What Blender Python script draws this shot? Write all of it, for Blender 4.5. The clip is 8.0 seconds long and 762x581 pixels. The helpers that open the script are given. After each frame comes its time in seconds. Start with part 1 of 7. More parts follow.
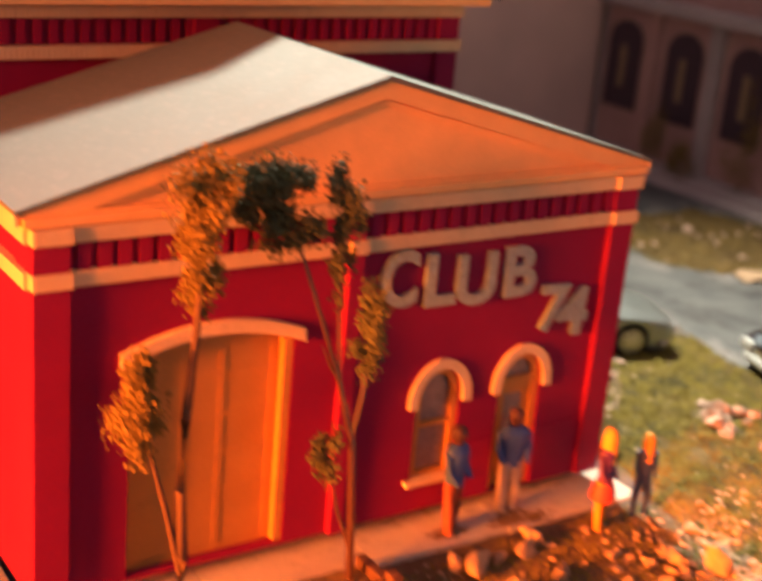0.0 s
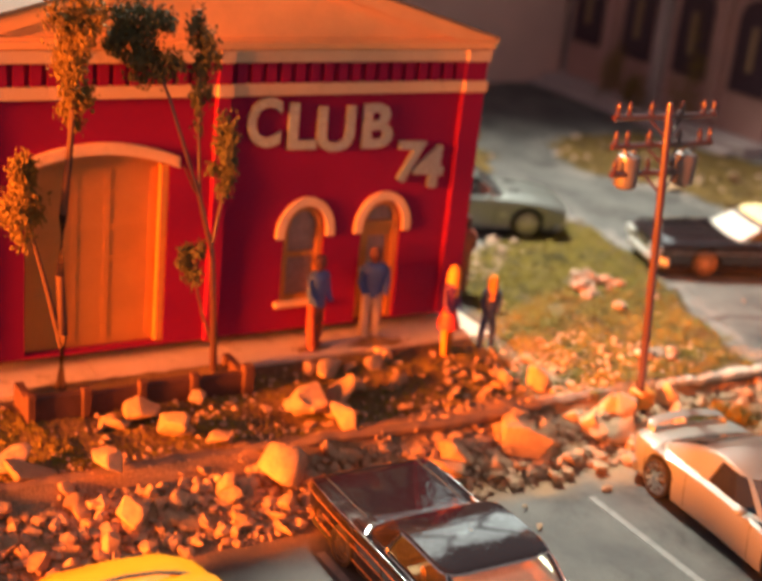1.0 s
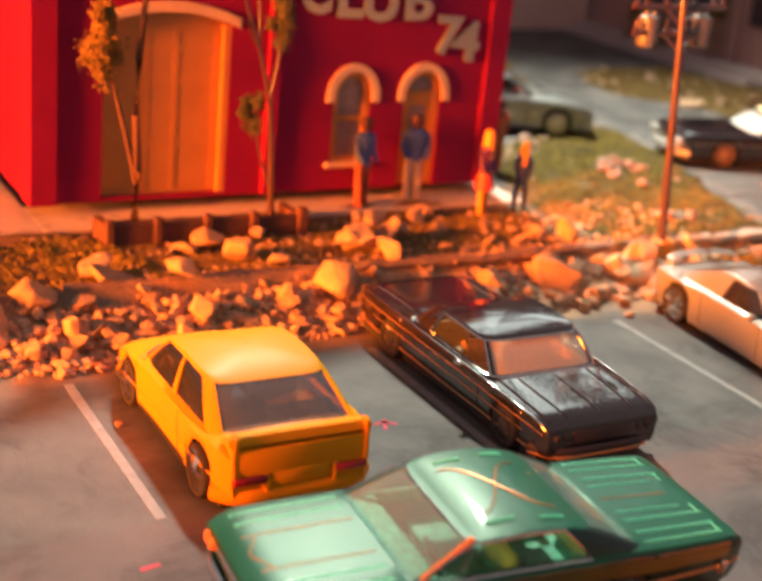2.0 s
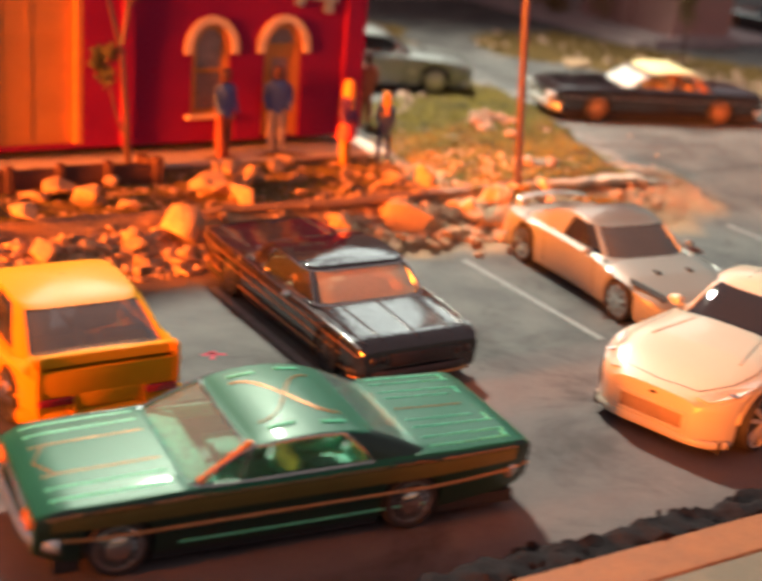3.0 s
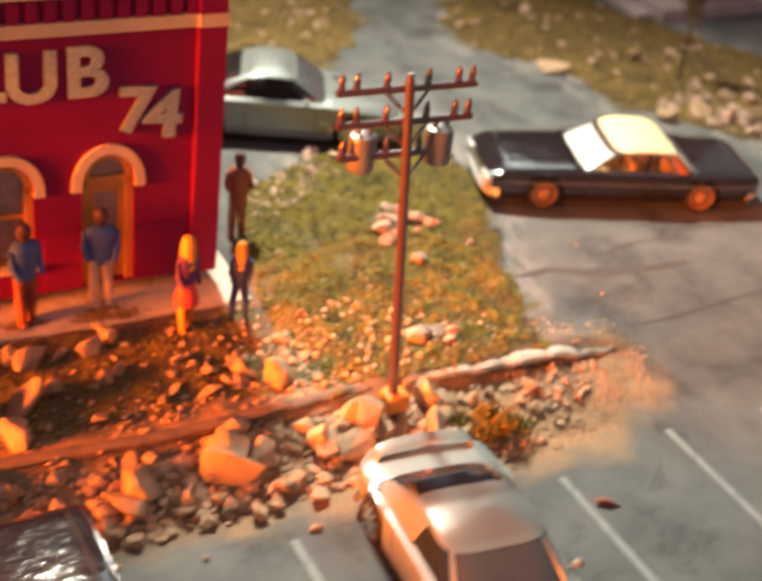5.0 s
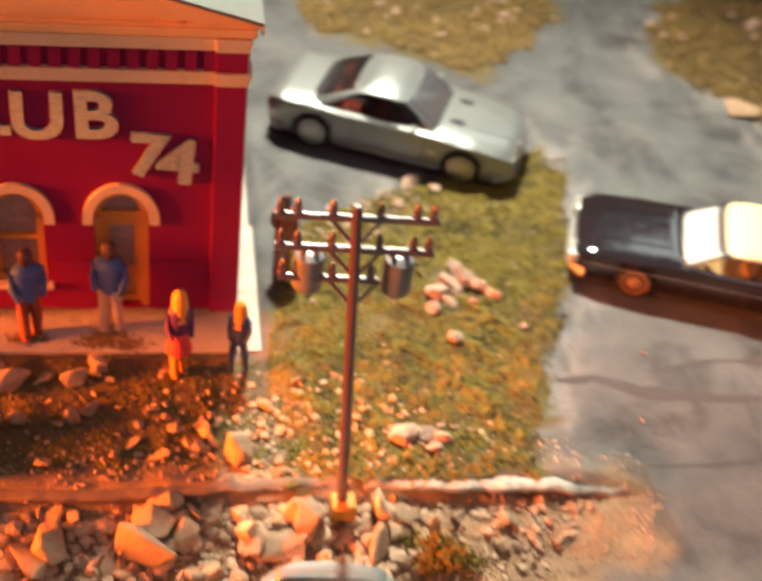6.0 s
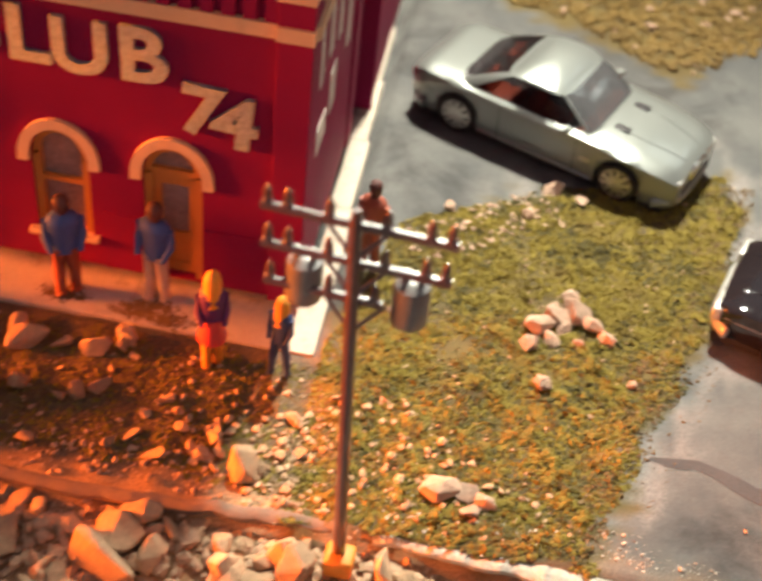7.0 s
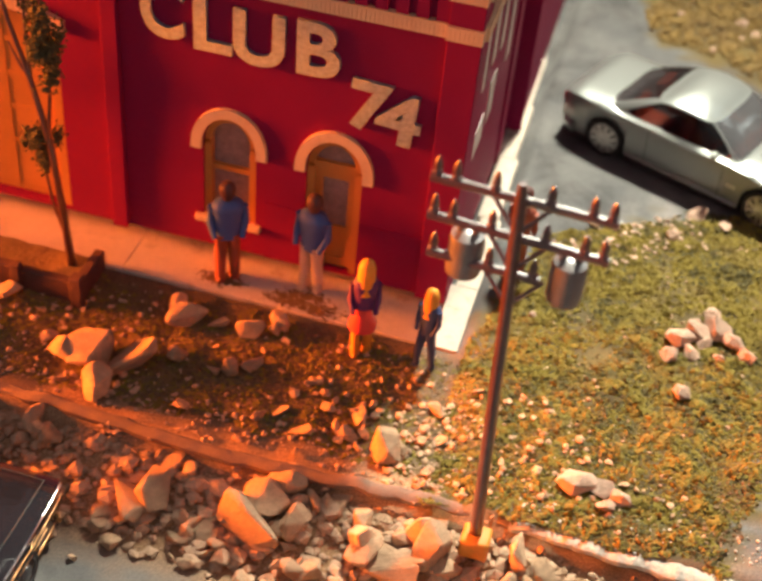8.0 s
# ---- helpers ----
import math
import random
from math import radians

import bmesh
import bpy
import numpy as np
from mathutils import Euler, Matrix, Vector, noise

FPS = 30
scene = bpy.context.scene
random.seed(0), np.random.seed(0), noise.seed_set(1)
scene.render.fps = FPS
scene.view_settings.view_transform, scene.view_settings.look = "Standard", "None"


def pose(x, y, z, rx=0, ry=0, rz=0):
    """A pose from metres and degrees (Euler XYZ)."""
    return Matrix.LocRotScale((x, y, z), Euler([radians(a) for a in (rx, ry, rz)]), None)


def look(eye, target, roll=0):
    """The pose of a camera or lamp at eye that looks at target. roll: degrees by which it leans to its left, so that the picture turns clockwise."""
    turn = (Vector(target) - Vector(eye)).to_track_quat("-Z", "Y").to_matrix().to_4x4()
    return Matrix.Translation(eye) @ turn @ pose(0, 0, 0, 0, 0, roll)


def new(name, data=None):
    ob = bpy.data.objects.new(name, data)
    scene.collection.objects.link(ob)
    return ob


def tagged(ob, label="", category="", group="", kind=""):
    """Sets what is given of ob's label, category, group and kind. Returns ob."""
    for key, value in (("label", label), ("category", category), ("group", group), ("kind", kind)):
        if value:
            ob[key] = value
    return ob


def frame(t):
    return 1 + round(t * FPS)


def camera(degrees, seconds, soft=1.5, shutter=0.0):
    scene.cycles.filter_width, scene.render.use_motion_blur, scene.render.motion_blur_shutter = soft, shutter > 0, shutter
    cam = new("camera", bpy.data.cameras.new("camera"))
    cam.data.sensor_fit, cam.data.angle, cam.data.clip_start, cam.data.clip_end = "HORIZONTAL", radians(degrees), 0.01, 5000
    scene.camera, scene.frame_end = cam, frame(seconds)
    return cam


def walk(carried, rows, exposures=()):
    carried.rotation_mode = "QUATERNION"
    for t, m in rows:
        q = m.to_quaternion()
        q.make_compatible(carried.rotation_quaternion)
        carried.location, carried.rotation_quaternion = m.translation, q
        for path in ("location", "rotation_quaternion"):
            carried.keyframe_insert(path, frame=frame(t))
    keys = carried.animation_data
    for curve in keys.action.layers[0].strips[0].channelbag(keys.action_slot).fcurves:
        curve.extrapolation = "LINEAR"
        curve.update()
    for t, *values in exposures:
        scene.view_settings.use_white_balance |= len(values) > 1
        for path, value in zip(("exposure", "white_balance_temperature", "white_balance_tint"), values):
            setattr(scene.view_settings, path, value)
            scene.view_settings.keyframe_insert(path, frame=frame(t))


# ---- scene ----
cam = camera(32.52, 8.0, soft=2.9, shutter=0.5)
# ROWS
PATH = [
    (0, pose(-0.19874, -0.20232, 0.13922, 70.615, -4.859, -33.053)),
    (0.5, pose(-0.19018, -0.25080, 0.13418, 70.181, -5.158, -30.933)),
    (1, pose(-0.18765, -0.27735, 0.12963, 69.427, -5.706, -29.539)),
    (1.5, pose(-0.20157, -0.29684, 0.11569, 69.627, -5.774, -28.575)),
    (1.7, pose(-0.20991, -0.30439, 0.10756, 69.886, -5.352, -28.215)),
    (2.8, pose(-0.19665, -0.33417, 0.09381, 70.044, -4.683, -29.294)),
    (3, pose(-0.19002, -0.33552, 0.09262, 69.789, -4.843, -30.491)),
    (3.5, pose(-0.17245, -0.32965, 0.09287, 68.947, -4.730, -33.411)),
    (3.8, pose(-0.17271, -0.30693, 0.11681, 67.583, -5.705, -35.815)),
    (4, pose(-0.17046, -0.29251, 0.13051, 66.324, -5.850, -35.959)),
    (4.2, pose(-0.16632, -0.28247, 0.14421, 65.090, -5.830, -35.330)),
    (5.3, pose(-0.05754, -0.24793, 0.18820, 55.318, -6.550, -21.791)),
    (5.5, pose(-0.03521, -0.25409, 0.20944, 53.526, -6.678, -17.868)),
    (6, pose(-0.00976, -0.23065, 0.20540, 49.433, -6.214, -7.221)),
    (6.3, pose(0.00482, -0.19360, 0.18938, 47.856, -6.118, -1.662)),
    (6.5, pose(0.01523, -0.17873, 0.18446, 47.076, -5.985, 2.055)),
    (7, pose(0.03874, -0.19011, 0.18512, 46.677, -5.163, 9.326)),
    (7.5, pose(0.03720, -0.19683, 0.18294, 47.529, -4.746, 13.536)),
    (8, pose(0.03571, -0.20772, 0.17953, 49.297, -4.541, 15.398)),
]
# END ROWS
walk(cam, PATH)
cam.data.dof.use_dof = True
cam.data.dof.focus_distance = 0.237
cam.data.dof.aperture_fstop = 21.0

CM = 0.01  # the model is laid out in centimetres

# ---------------------------------------------------------------- light
world = bpy.data.worlds.new("world")
scene.world = world
world.use_nodes = True
world.node_tree.nodes["Background"].inputs[0].default_value = (0.52, 0.43, 0.45, 1)
world.node_tree.nodes["Background"].inputs[1].default_value = 0.50


def area_lamp(name, eye, target, watts, colour, size, size_y=0):
    data = bpy.data.lights.new(name, "AREA")
    data.energy, data.color, data.shape, data.size = watts, colour, "DISK", size * CM
    if size_y:
        data.shape, data.size_y = "RECTANGLE", size_y * CM
    ob = new(name, data)
    ob.matrix_world = look([v * CM for v in eye], [v * CM for v in target])
    return ob


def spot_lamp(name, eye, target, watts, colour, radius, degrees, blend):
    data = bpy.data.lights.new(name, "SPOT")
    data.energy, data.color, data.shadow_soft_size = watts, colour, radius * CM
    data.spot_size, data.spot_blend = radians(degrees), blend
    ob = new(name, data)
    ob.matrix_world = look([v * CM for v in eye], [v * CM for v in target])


spot_lamp("white_ceiling_spot", (3.6, 21.3, 36), (2.8, -7.5, 0), 19.5, (1.0, 0.98, 0.80), 1.6, 88, 0.9)
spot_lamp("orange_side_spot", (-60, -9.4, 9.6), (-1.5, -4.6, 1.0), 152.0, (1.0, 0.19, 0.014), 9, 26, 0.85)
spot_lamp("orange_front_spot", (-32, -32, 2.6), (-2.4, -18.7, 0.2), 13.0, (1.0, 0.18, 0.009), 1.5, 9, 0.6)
# six unseen pale panels behind the model, added for white reflections on the cars
for turn, rise in ((23, 27), (33, 20), (34, 31), (44, 26), (30, 41), (41, 37)):
    flat = 200 * math.cos(radians(rise))
    area_lamp("reflection_panel_light", (flat * math.sin(radians(turn)), flat * math.cos(radians(turn)), 200 * math.sin(radians(rise))), (0, 0, 0), 0.7, (0.90, 1.0, 0.92), 26, 30)

# ---------------------------------------------------------------- materials
MATS = {}


def node(nt, kind, **values):
    n = nt.nodes.new(kind)
    for key, value in values.items():
        n.inputs[key.replace("_", " ")].default_value = value
    return n


def mat(name, colour, rough=0.6, metal=0.0, grain=30.0, vary=0.18, blotch=4.0, bump=0.15, depth=0.004,
        coat=0.0, spec=0.5, per_object=0.0, dirt=None, dirt_amount=0.0, dirt_scale=3.0):
    """A surface with grain and blotches; scales are per centimetre."""
    m = bpy.data.materials.new(name)
    m.use_nodes = True
    nt = m.node_tree
    bsdf = nt.nodes["Principled BSDF"]
    bsdf.inputs["Metallic"].default_value = metal
    bsdf.inputs["Coat Weight"].default_value = coat
    bsdf.inputs["Coat Roughness"].default_value = 0.06
    bsdf.inputs["Specular IOR Level"].default_value = spec
    tex = nt.nodes.new("ShaderNodeTexCoord")
    fine = node(nt, "ShaderNodeTexNoise", Scale=grain * 100, Detail=4.0, Roughness=0.6)
    wide = node(nt, "ShaderNodeTexNoise", Scale=blotch * 100, Detail=3.0, Roughness=0.55)
    nt.links.new(tex.outputs["Object"], fine.inputs["Vector"])
    nt.links.new(tex.outputs["Object"], wide.inputs["Vector"])
    add = nt.nodes.new("ShaderNodeMath")
    add.operation = "ADD"
    nt.links.new(fine.outputs["Fac"], add.inputs[0])
    nt.links.new(wide.outputs["Fac"], add.inputs[1])
    ramp = nt.nodes.new("ShaderNodeMapRange")
    ramp.inputs["From Min"].default_value, ramp.inputs["From Max"].default_value = 0.65, 1.35
    ramp.inputs["To Min"].default_value, ramp.inputs["To Max"].default_value = 1 - vary, 1 + vary
    nt.links.new(add.outputs[0], ramp.inputs["Value"])
    scale = nt.nodes.new("ShaderNodeVectorMath")
    scale.operation = "SCALE"
    scale.inputs[0].default_value = colour
    nt.links.new(ramp.outputs[0], scale.inputs["Scale"])
    out = scale.outputs[0]
    if per_object:
        info = nt.nodes.new("ShaderNodeObjectInfo")
        r2 = nt.nodes.new("ShaderNodeMapRange")
        r2.inputs["To Min"].default_value, r2.inputs["To Max"].default_value = 1 - per_object, 1 + per_object
        nt.links.new(info.outputs["Random"], r2.inputs["Value"])
        s2 = nt.nodes.new("ShaderNodeVectorMath")
        s2.operation = "SCALE"
        nt.links.new(out, s2.inputs[0])
        nt.links.new(r2.outputs[0], s2.inputs["Scale"])
        out = s2.outputs[0]
    if dirt:
        spots = node(nt, "ShaderNodeTexNoise", Scale=dirt_scale * 100, Detail=6.0, Roughness=0.65)
        nt.links.new(tex.outputs["Object"], spots.inputs["Vector"])
        r3 = nt.nodes.new("ShaderNodeMapRange")
        r3.inputs["From Min"].default_value, r3.inputs["From Max"].default_value = 0.52, 0.72
        r3.inputs["To Max"].default_value = dirt_amount
        nt.links.new(spots.outputs["Fac"], r3.inputs["Value"])
        mix = nt.nodes.new("ShaderNodeMix")
        mix.data_type = "RGBA"
        nt.links.new(r3.outputs[0], mix.inputs["Factor"])
        nt.links.new(out, mix.inputs["A"])
        mix.inputs["B"].default_value = (*dirt, 1)
        out = mix.outputs["Result"]
    nt.links.new(out, bsdf.inputs["Base Color"])
    r4 = nt.nodes.new("ShaderNodeMapRange")
    r4.inputs["To Min"].default_value, r4.inputs["To Max"].default_value = rough * 0.85, min(1.0, rough * 1.15)
    nt.links.new(wide.outputs["Fac"], r4.inputs["Value"])
    nt.links.new(r4.outputs[0], bsdf.inputs["Roughness"])
    if bump:
        b = node(nt, "ShaderNodeBump", Strength=bump, Distance=depth * CM * 10)
        nt.links.new(fine.outputs["Fac"], b.inputs["Height"])
        nt.links.new(b.outputs[0], bsdf.inputs["Normal"])
    MATS[name] = m
    return m


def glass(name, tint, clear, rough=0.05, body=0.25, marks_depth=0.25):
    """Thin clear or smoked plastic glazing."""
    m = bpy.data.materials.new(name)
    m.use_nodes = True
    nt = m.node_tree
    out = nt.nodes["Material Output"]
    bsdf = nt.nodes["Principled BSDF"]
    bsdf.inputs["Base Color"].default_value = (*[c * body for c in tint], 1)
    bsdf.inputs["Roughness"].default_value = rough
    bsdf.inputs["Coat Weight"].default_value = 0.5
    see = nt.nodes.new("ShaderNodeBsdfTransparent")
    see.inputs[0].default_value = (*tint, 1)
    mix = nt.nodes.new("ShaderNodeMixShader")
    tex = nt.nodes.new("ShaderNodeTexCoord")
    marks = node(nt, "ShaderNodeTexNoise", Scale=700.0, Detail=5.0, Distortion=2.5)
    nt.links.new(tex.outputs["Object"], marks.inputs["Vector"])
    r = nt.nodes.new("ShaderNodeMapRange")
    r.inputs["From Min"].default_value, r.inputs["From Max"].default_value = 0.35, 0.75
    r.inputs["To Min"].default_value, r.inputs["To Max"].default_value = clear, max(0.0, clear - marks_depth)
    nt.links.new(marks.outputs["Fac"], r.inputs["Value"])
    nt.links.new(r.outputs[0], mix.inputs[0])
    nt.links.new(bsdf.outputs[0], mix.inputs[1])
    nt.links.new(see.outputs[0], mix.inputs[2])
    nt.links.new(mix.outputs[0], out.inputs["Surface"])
    MATS[name] = m
    return m


def brick_relief(m, wide, high):
    """Adds the fine moulded brick courses of a kit wall to a material's relief."""
    nt = m.node_tree
    bsdf = nt.nodes["Principled BSDF"]
    tex = nt.nodes.new("ShaderNodeTexCoord")
    turn = nt.nodes.new("ShaderNodeMapping")
    turn.inputs["Rotation"].default_value = (radians(90), 0, 0)
    nt.links.new(tex.outputs["Object"], turn.inputs["Vector"])
    b = nt.nodes.new("ShaderNodeTexBrick")
    b.inputs["Scale"].default_value = 100.0
    b.inputs["Brick Width"].default_value, b.inputs["Row Height"].default_value = wide, high
    b.inputs["Mortar Size"].default_value = high * 0.1
    b.inputs["Color1"].default_value = b.inputs["Color2"].default_value = (1, 1, 1, 1)
    b.inputs["Mortar"].default_value = (0, 0, 0, 1)
    nt.links.new(turn.outputs[0], b.inputs["Vector"])
    bump = node(nt, "ShaderNodeBump", Strength=0.25, Distance=0.00006)
    nt.links.new(b.outputs["Color"], bump.inputs["Height"])
    old = bsdf.inputs["Normal"].links[0].from_socket
    nt.links.new(old, bump.inputs["Normal"])
    nt.links.new(bump.outputs[0], bsdf.inputs["Normal"])


red = mat("red_wall_paint", (0.25, 0.008, 0.056), 0.6, grain=25, vary=0.10, blotch=0.8, bump=0.1, spec=0.12)
brick_relief(red, 0.24, 0.085)
gable_mat = mat("apricot_gable", (0.80, 0.42, 0.16), 0.6, grain=30, vary=0.10, blotch=1.5)
cream = mat("cream_trim", (0.72, 0.50, 0.30), 0.6, grain=30, vary=0.12, blotch=1.5, dirt=(0.35, 0.2, 0.12), dirt_amount=0.35)
mustard = mat("mustard_paint", (0.50, 0.21, 0.045), 0.5, grain=20, vary=0.12, blotch=1.5)
roofing = mat("pale_roofing", (0.118, 0.122, 0.108), 0.75, grain=40, vary=0.12, blotch=1.0, dirt=(0.2, 0.17, 0.15), dirt_amount=0.6, dirt_scale=5)
pane_dim = mat("dim_window_pane", (0.27, 0.20, 0.19), 0.25, grain=8, vary=0.25, blotch=2)
dark_gap = mat("dark_void", (0.02, 0.015, 0.018), 0.9)
concrete = mat("pavement_concrete", (0.55, 0.46, 0.38), 0.85, grain=25, vary=0.14, blotch=2, bump=0.3, dirt=(0.16, 0.11, 0.07), dirt_amount=0.6, dirt_scale=1.6)
kerb_mat = mat("painted_kerb", (0.22, 0.14, 0.10), 0.85, grain=20, vary=0.2, blotch=2, bump=0.5, dirt=(0.2, 0.12, 0.07), dirt_amount=0.8, dirt_scale=1.2)
plaster = mat("pale_plaster", (0.60, 0.54, 0.46), 0.9, grain=16, vary=0.2, blotch=2, bump=0.6, depth=0.008, dirt=(0.22, 0.17, 0.13), dirt_amount=0.7, dirt_scale=1.6)
rock_mat = mat("pale_rock", (0.52, 0.33, 0.20), 0.9, grain=18, vary=0.25, blotch=3, bump=0.6, depth=0.01, per_object=0.25)
pink_rock = mat("pink_rock", (0.56, 0.36, 0.26), 0.9, grain=18, vary=0.25, blotch=3, bump=0.6, depth=0.01, per_object=0.2)
gravel_mat = mat("gravel", (0.48, 0.31, 0.20), 0.9, grain=18, vary=0.3, blotch=1.2, bump=0.4)
turf_mat = mat("foam_turf", (0.205, 0.147, 0.018), 0.95, grain=12, vary=0.2, blotch=0.9, bump=0.6, depth=0.01, dirt=(0.15, 0.09, 0.03), dirt_amount=0.7, dirt_scale=0.7)
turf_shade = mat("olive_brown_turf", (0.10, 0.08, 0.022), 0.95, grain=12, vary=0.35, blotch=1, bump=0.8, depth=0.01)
turf_dark = mat("brown_turf", (0.19, 0.115, 0.05), 0.95, grain=12, vary=0.35, blotch=1, bump=0.8, depth=0.01)
leaf_ochre = mat("ochre_leaf_flock", (0.20, 0.125, 0.024), 0.8, grain=10, vary=0.3, blotch=2)
leaf_green = mat("olive_leaf_flock", (0.085, 0.083, 0.036), 0.8, grain=10, vary=0.3, blotch=2)
bark = mat("brown_bark", (0.10, 0.045, 0.03), 0.8, grain=20, vary=0.3, blotch=3, bump=0.5)
timber = mat("dark_timber", (0.10, 0.04, 0.03), 0.85, grain=15, vary=0.3, blotch=2, bump=0.5)
pole_mat = mat("red_brown_plastic", (0.065, 0.023, 0.021), 0.34, grain=10, vary=0.12, blotch=2, bump=0.06, coat=1.0, spec=0.8)
can_mat = mat("grey_transformer_metal", (0.22, 0.21, 0.21), 0.35, 0.5, grain=15, vary=0.15, blotch=3)
glitter = mat("silver_glitter", (0.32, 0.40, 0.46), 0.5, 0.5, grain=55, vary=0.4, blotch=9, bump=0.6, depth=0.012)
line_mat = mat("worn_white_line", (0.24, 0.24, 0.235), 0.8, grain=20, vary=0.2, blotch=3, dirt=(0.16, 0.15, 0.15), dirt_amount=0.95, dirt_scale=2.2)
pink_mark = mat("pink_chalk", (0.55, 0.06, 0.10), 0.9)
tan_board = mat("tan_board", (0.20, 0.15, 0.105), 0.8, grain=20, vary=0.15, blotch=0.7, bump=0.3, dirt=(0.4, 0.25, 0.15), dirt_amount=0.6, dirt_scale=0.5)
tar = mat("black_ballast", (0.022, 0.017, 0.019), 0.9, grain=15, vary=0.4, bump=0.7, spec=0.08)
far_wall = mat("dark_far_brick", (0.48, 0.27, 0.24), 0.85, grain=8, vary=0.2, blotch=0.5)
far_stone = mat("grey_far_stone", (0.45, 0.36, 0.35), 0.85, grain=8, vary=0.2, blotch=0.5)
far_sash = mat("pinkish_far_sash", (0.32, 0.20, 0.12), 0.7)
far_pane = mat("far_window", (0.06, 0.035, 0.05), 0.3)
backdrop_mat = mat("dusky_backdrop", (0.78, 0.50, 0.42), 0.95, grain=0.4, vary=0.1, blotch=0.05, bump=0)
sign_mat = mat("white_poster", (0.62, 0.55, 0.50), 0.6, grain=10, vary=0.2, blotch=3)
rubber = mat("black_rubber", (0.02, 0.018, 0.018), 0.75, grain=20, vary=0.2)
chrome = mat("chrome", (0.80, 0.78, 0.74), 0.12, 1.0, grain=20, vary=0.05, bump=0)
rim_grey = mat("dull_silver_rim", (0.50, 0.48, 0.45), 0.3, 0.8, grain=20, vary=0.1)
bright_alloy = mat("bright_alloy", (0.62, 0.60, 0.57), 0.3, 0.35, grain=20, vary=0.08, coat=0.3)
gold_trim = mat("copper_trim", (0.55, 0.28, 0.12), 0.3, 0.6, grain=20, vary=0.1)
yellow = mat("yellow_enamel", (0.66, 0.265, 0.008), 0.42, grain=8, vary=0.04, blotch=1, bump=0.05, coat=0.0, spec=0.06)
black = mat("black_enamel", (0.012, 0.010, 0.012), 0.10, grain=1.6, vary=0.2, blotch=1, bump=0.75, spec=0.4, coat=0.9)
black_matt = mat("satin_black", (0.03, 0.022, 0.026), 0.45, grain=10, vary=0.2, blotch=1, bump=0.05)
silver = mat("silver_paint", (0.23, 0.25, 0.24), 0.34, 0.2, grain=30, vary=0.06, blotch=1, bump=0.03, coat=0.3)
pearl = mat("cream_pearl_paint", (0.47, 0.44, 0.355), 0.32, grain=30, vary=0.03, blotch=1, bump=0.03, coat=0.35)
green = mat("green_metal_flake", (0.010, 0.104, 0.062), 0.42, 0.1, grain=60, vary=0.12, blotch=1, bump=0.05, coat=0.1, spec=0.2)
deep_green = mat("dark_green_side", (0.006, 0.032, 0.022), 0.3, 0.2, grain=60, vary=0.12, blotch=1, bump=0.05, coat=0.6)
mint = mat("mint_stripe", (0.14, 0.70, 0.42), 0.35, grain=20, vary=0.1)
olive = mat("olive_stripe", (0.11, 0.095, 0.025), 0.35, grain=20, vary=0.1)
bmw_paint = mat("pale_silver_paint", (0.25, 0.265, 0.255), 0.36, 0.5, grain=30, vary=0.04, blotch=1, bump=0.02, coat=0.6)
roof_cream = mat("cream_vinyl_roof", (0.78, 0.66, 0.36), 0.5, grain=30, vary=0.06, blotch=2)
charcoal = mat("charcoal_paint", (0.05, 0.045, 0.05), 0.3, 0.4, grain=30, vary=0.1, coat=0.6)
tan_seat = mat("tan_plastic_seat", (0.62, 0.36, 0.15), 0.6, grain=15, vary=0.1)
mint_seat = mat("mint_plastic_seat", (0.12, 0.58, 0.40), 0.6, grain=15, vary=0.1)
dark_seat = mat("dark_plastic_seat", (0.04, 0.035, 0.035), 0.6)
red_seat = mat("red_plastic_seat", (0.45, 0.08, 0.03), 0.6)
red_lens = mat("red_lens", (0.32, 0.01, 0.02), 0.25, coat=0.5)
amber_lens = mat("amber_lens", (0.75, 0.22, 0.03), 0.25, coat=0.5)
clear_lens = mat("clear_lens", (0.75, 0.75, 0.70), 0.12, 0.4, coat=0.6)
far_turf_mat = mat("dry_ochre_turf", (0.19, 0.115, 0.03), 0.95, grain=8, vary=0.35, blotch=0.9, bump=0.8, depth=0.01, dirt=(0.09, 0.05, 0.025), dirt_amount=0.8, dirt_scale=0.5)
# board edge with low orange light put into its colour
edge_orange_lit = mat("orange_lit_board_edge", (0.34, 0.11, 0.035), 0.75, grain=15, vary=0.25, blotch=1.5, bump=0.3)
# pale body colour of this glass stands in for white glare on it
white_glare_glass = glass("painted_glare_glazing", (0.90, 0.94, 0.92), 0.35, 0.12, 0.7)
# whitish mint body imitates the reflected glare
glare_glass = glass("painted_mint_glare_glazing", (0.80, 0.97, 0.93), 0.74, 0.10, 0.28)
screen_tint = glass("grey_screen_glazing", (0.36, 0.36, 0.38), 0.50, 0.08, 0.34, 0.07)
rear_tint = glass("lightly_tinted_glazing", (0.50, 0.46, 0.48), 0.82, 0.05, 0.06)
clear_glass = glass("clear_glazing", (0.90, 0.93, 0.90), 0.90, 0.05, 0.08)
scratched = glass("scratched_glazing", (0.52, 0.54, 0.60), 0.72, 0.12, 0.32)
hazed = glass("hazed_glazing", (0.94, 0.90, 0.82), 0.50, 0.14, 0.55, 0.08)
amber_glass = glass("tinted_glazing", (0.92, 0.86, 0.78), 0.80)
smoked = glass("smoked_glazing", (0.12, 0.14, 0.19), 0.28, 0.05, 0.20, 0.08)
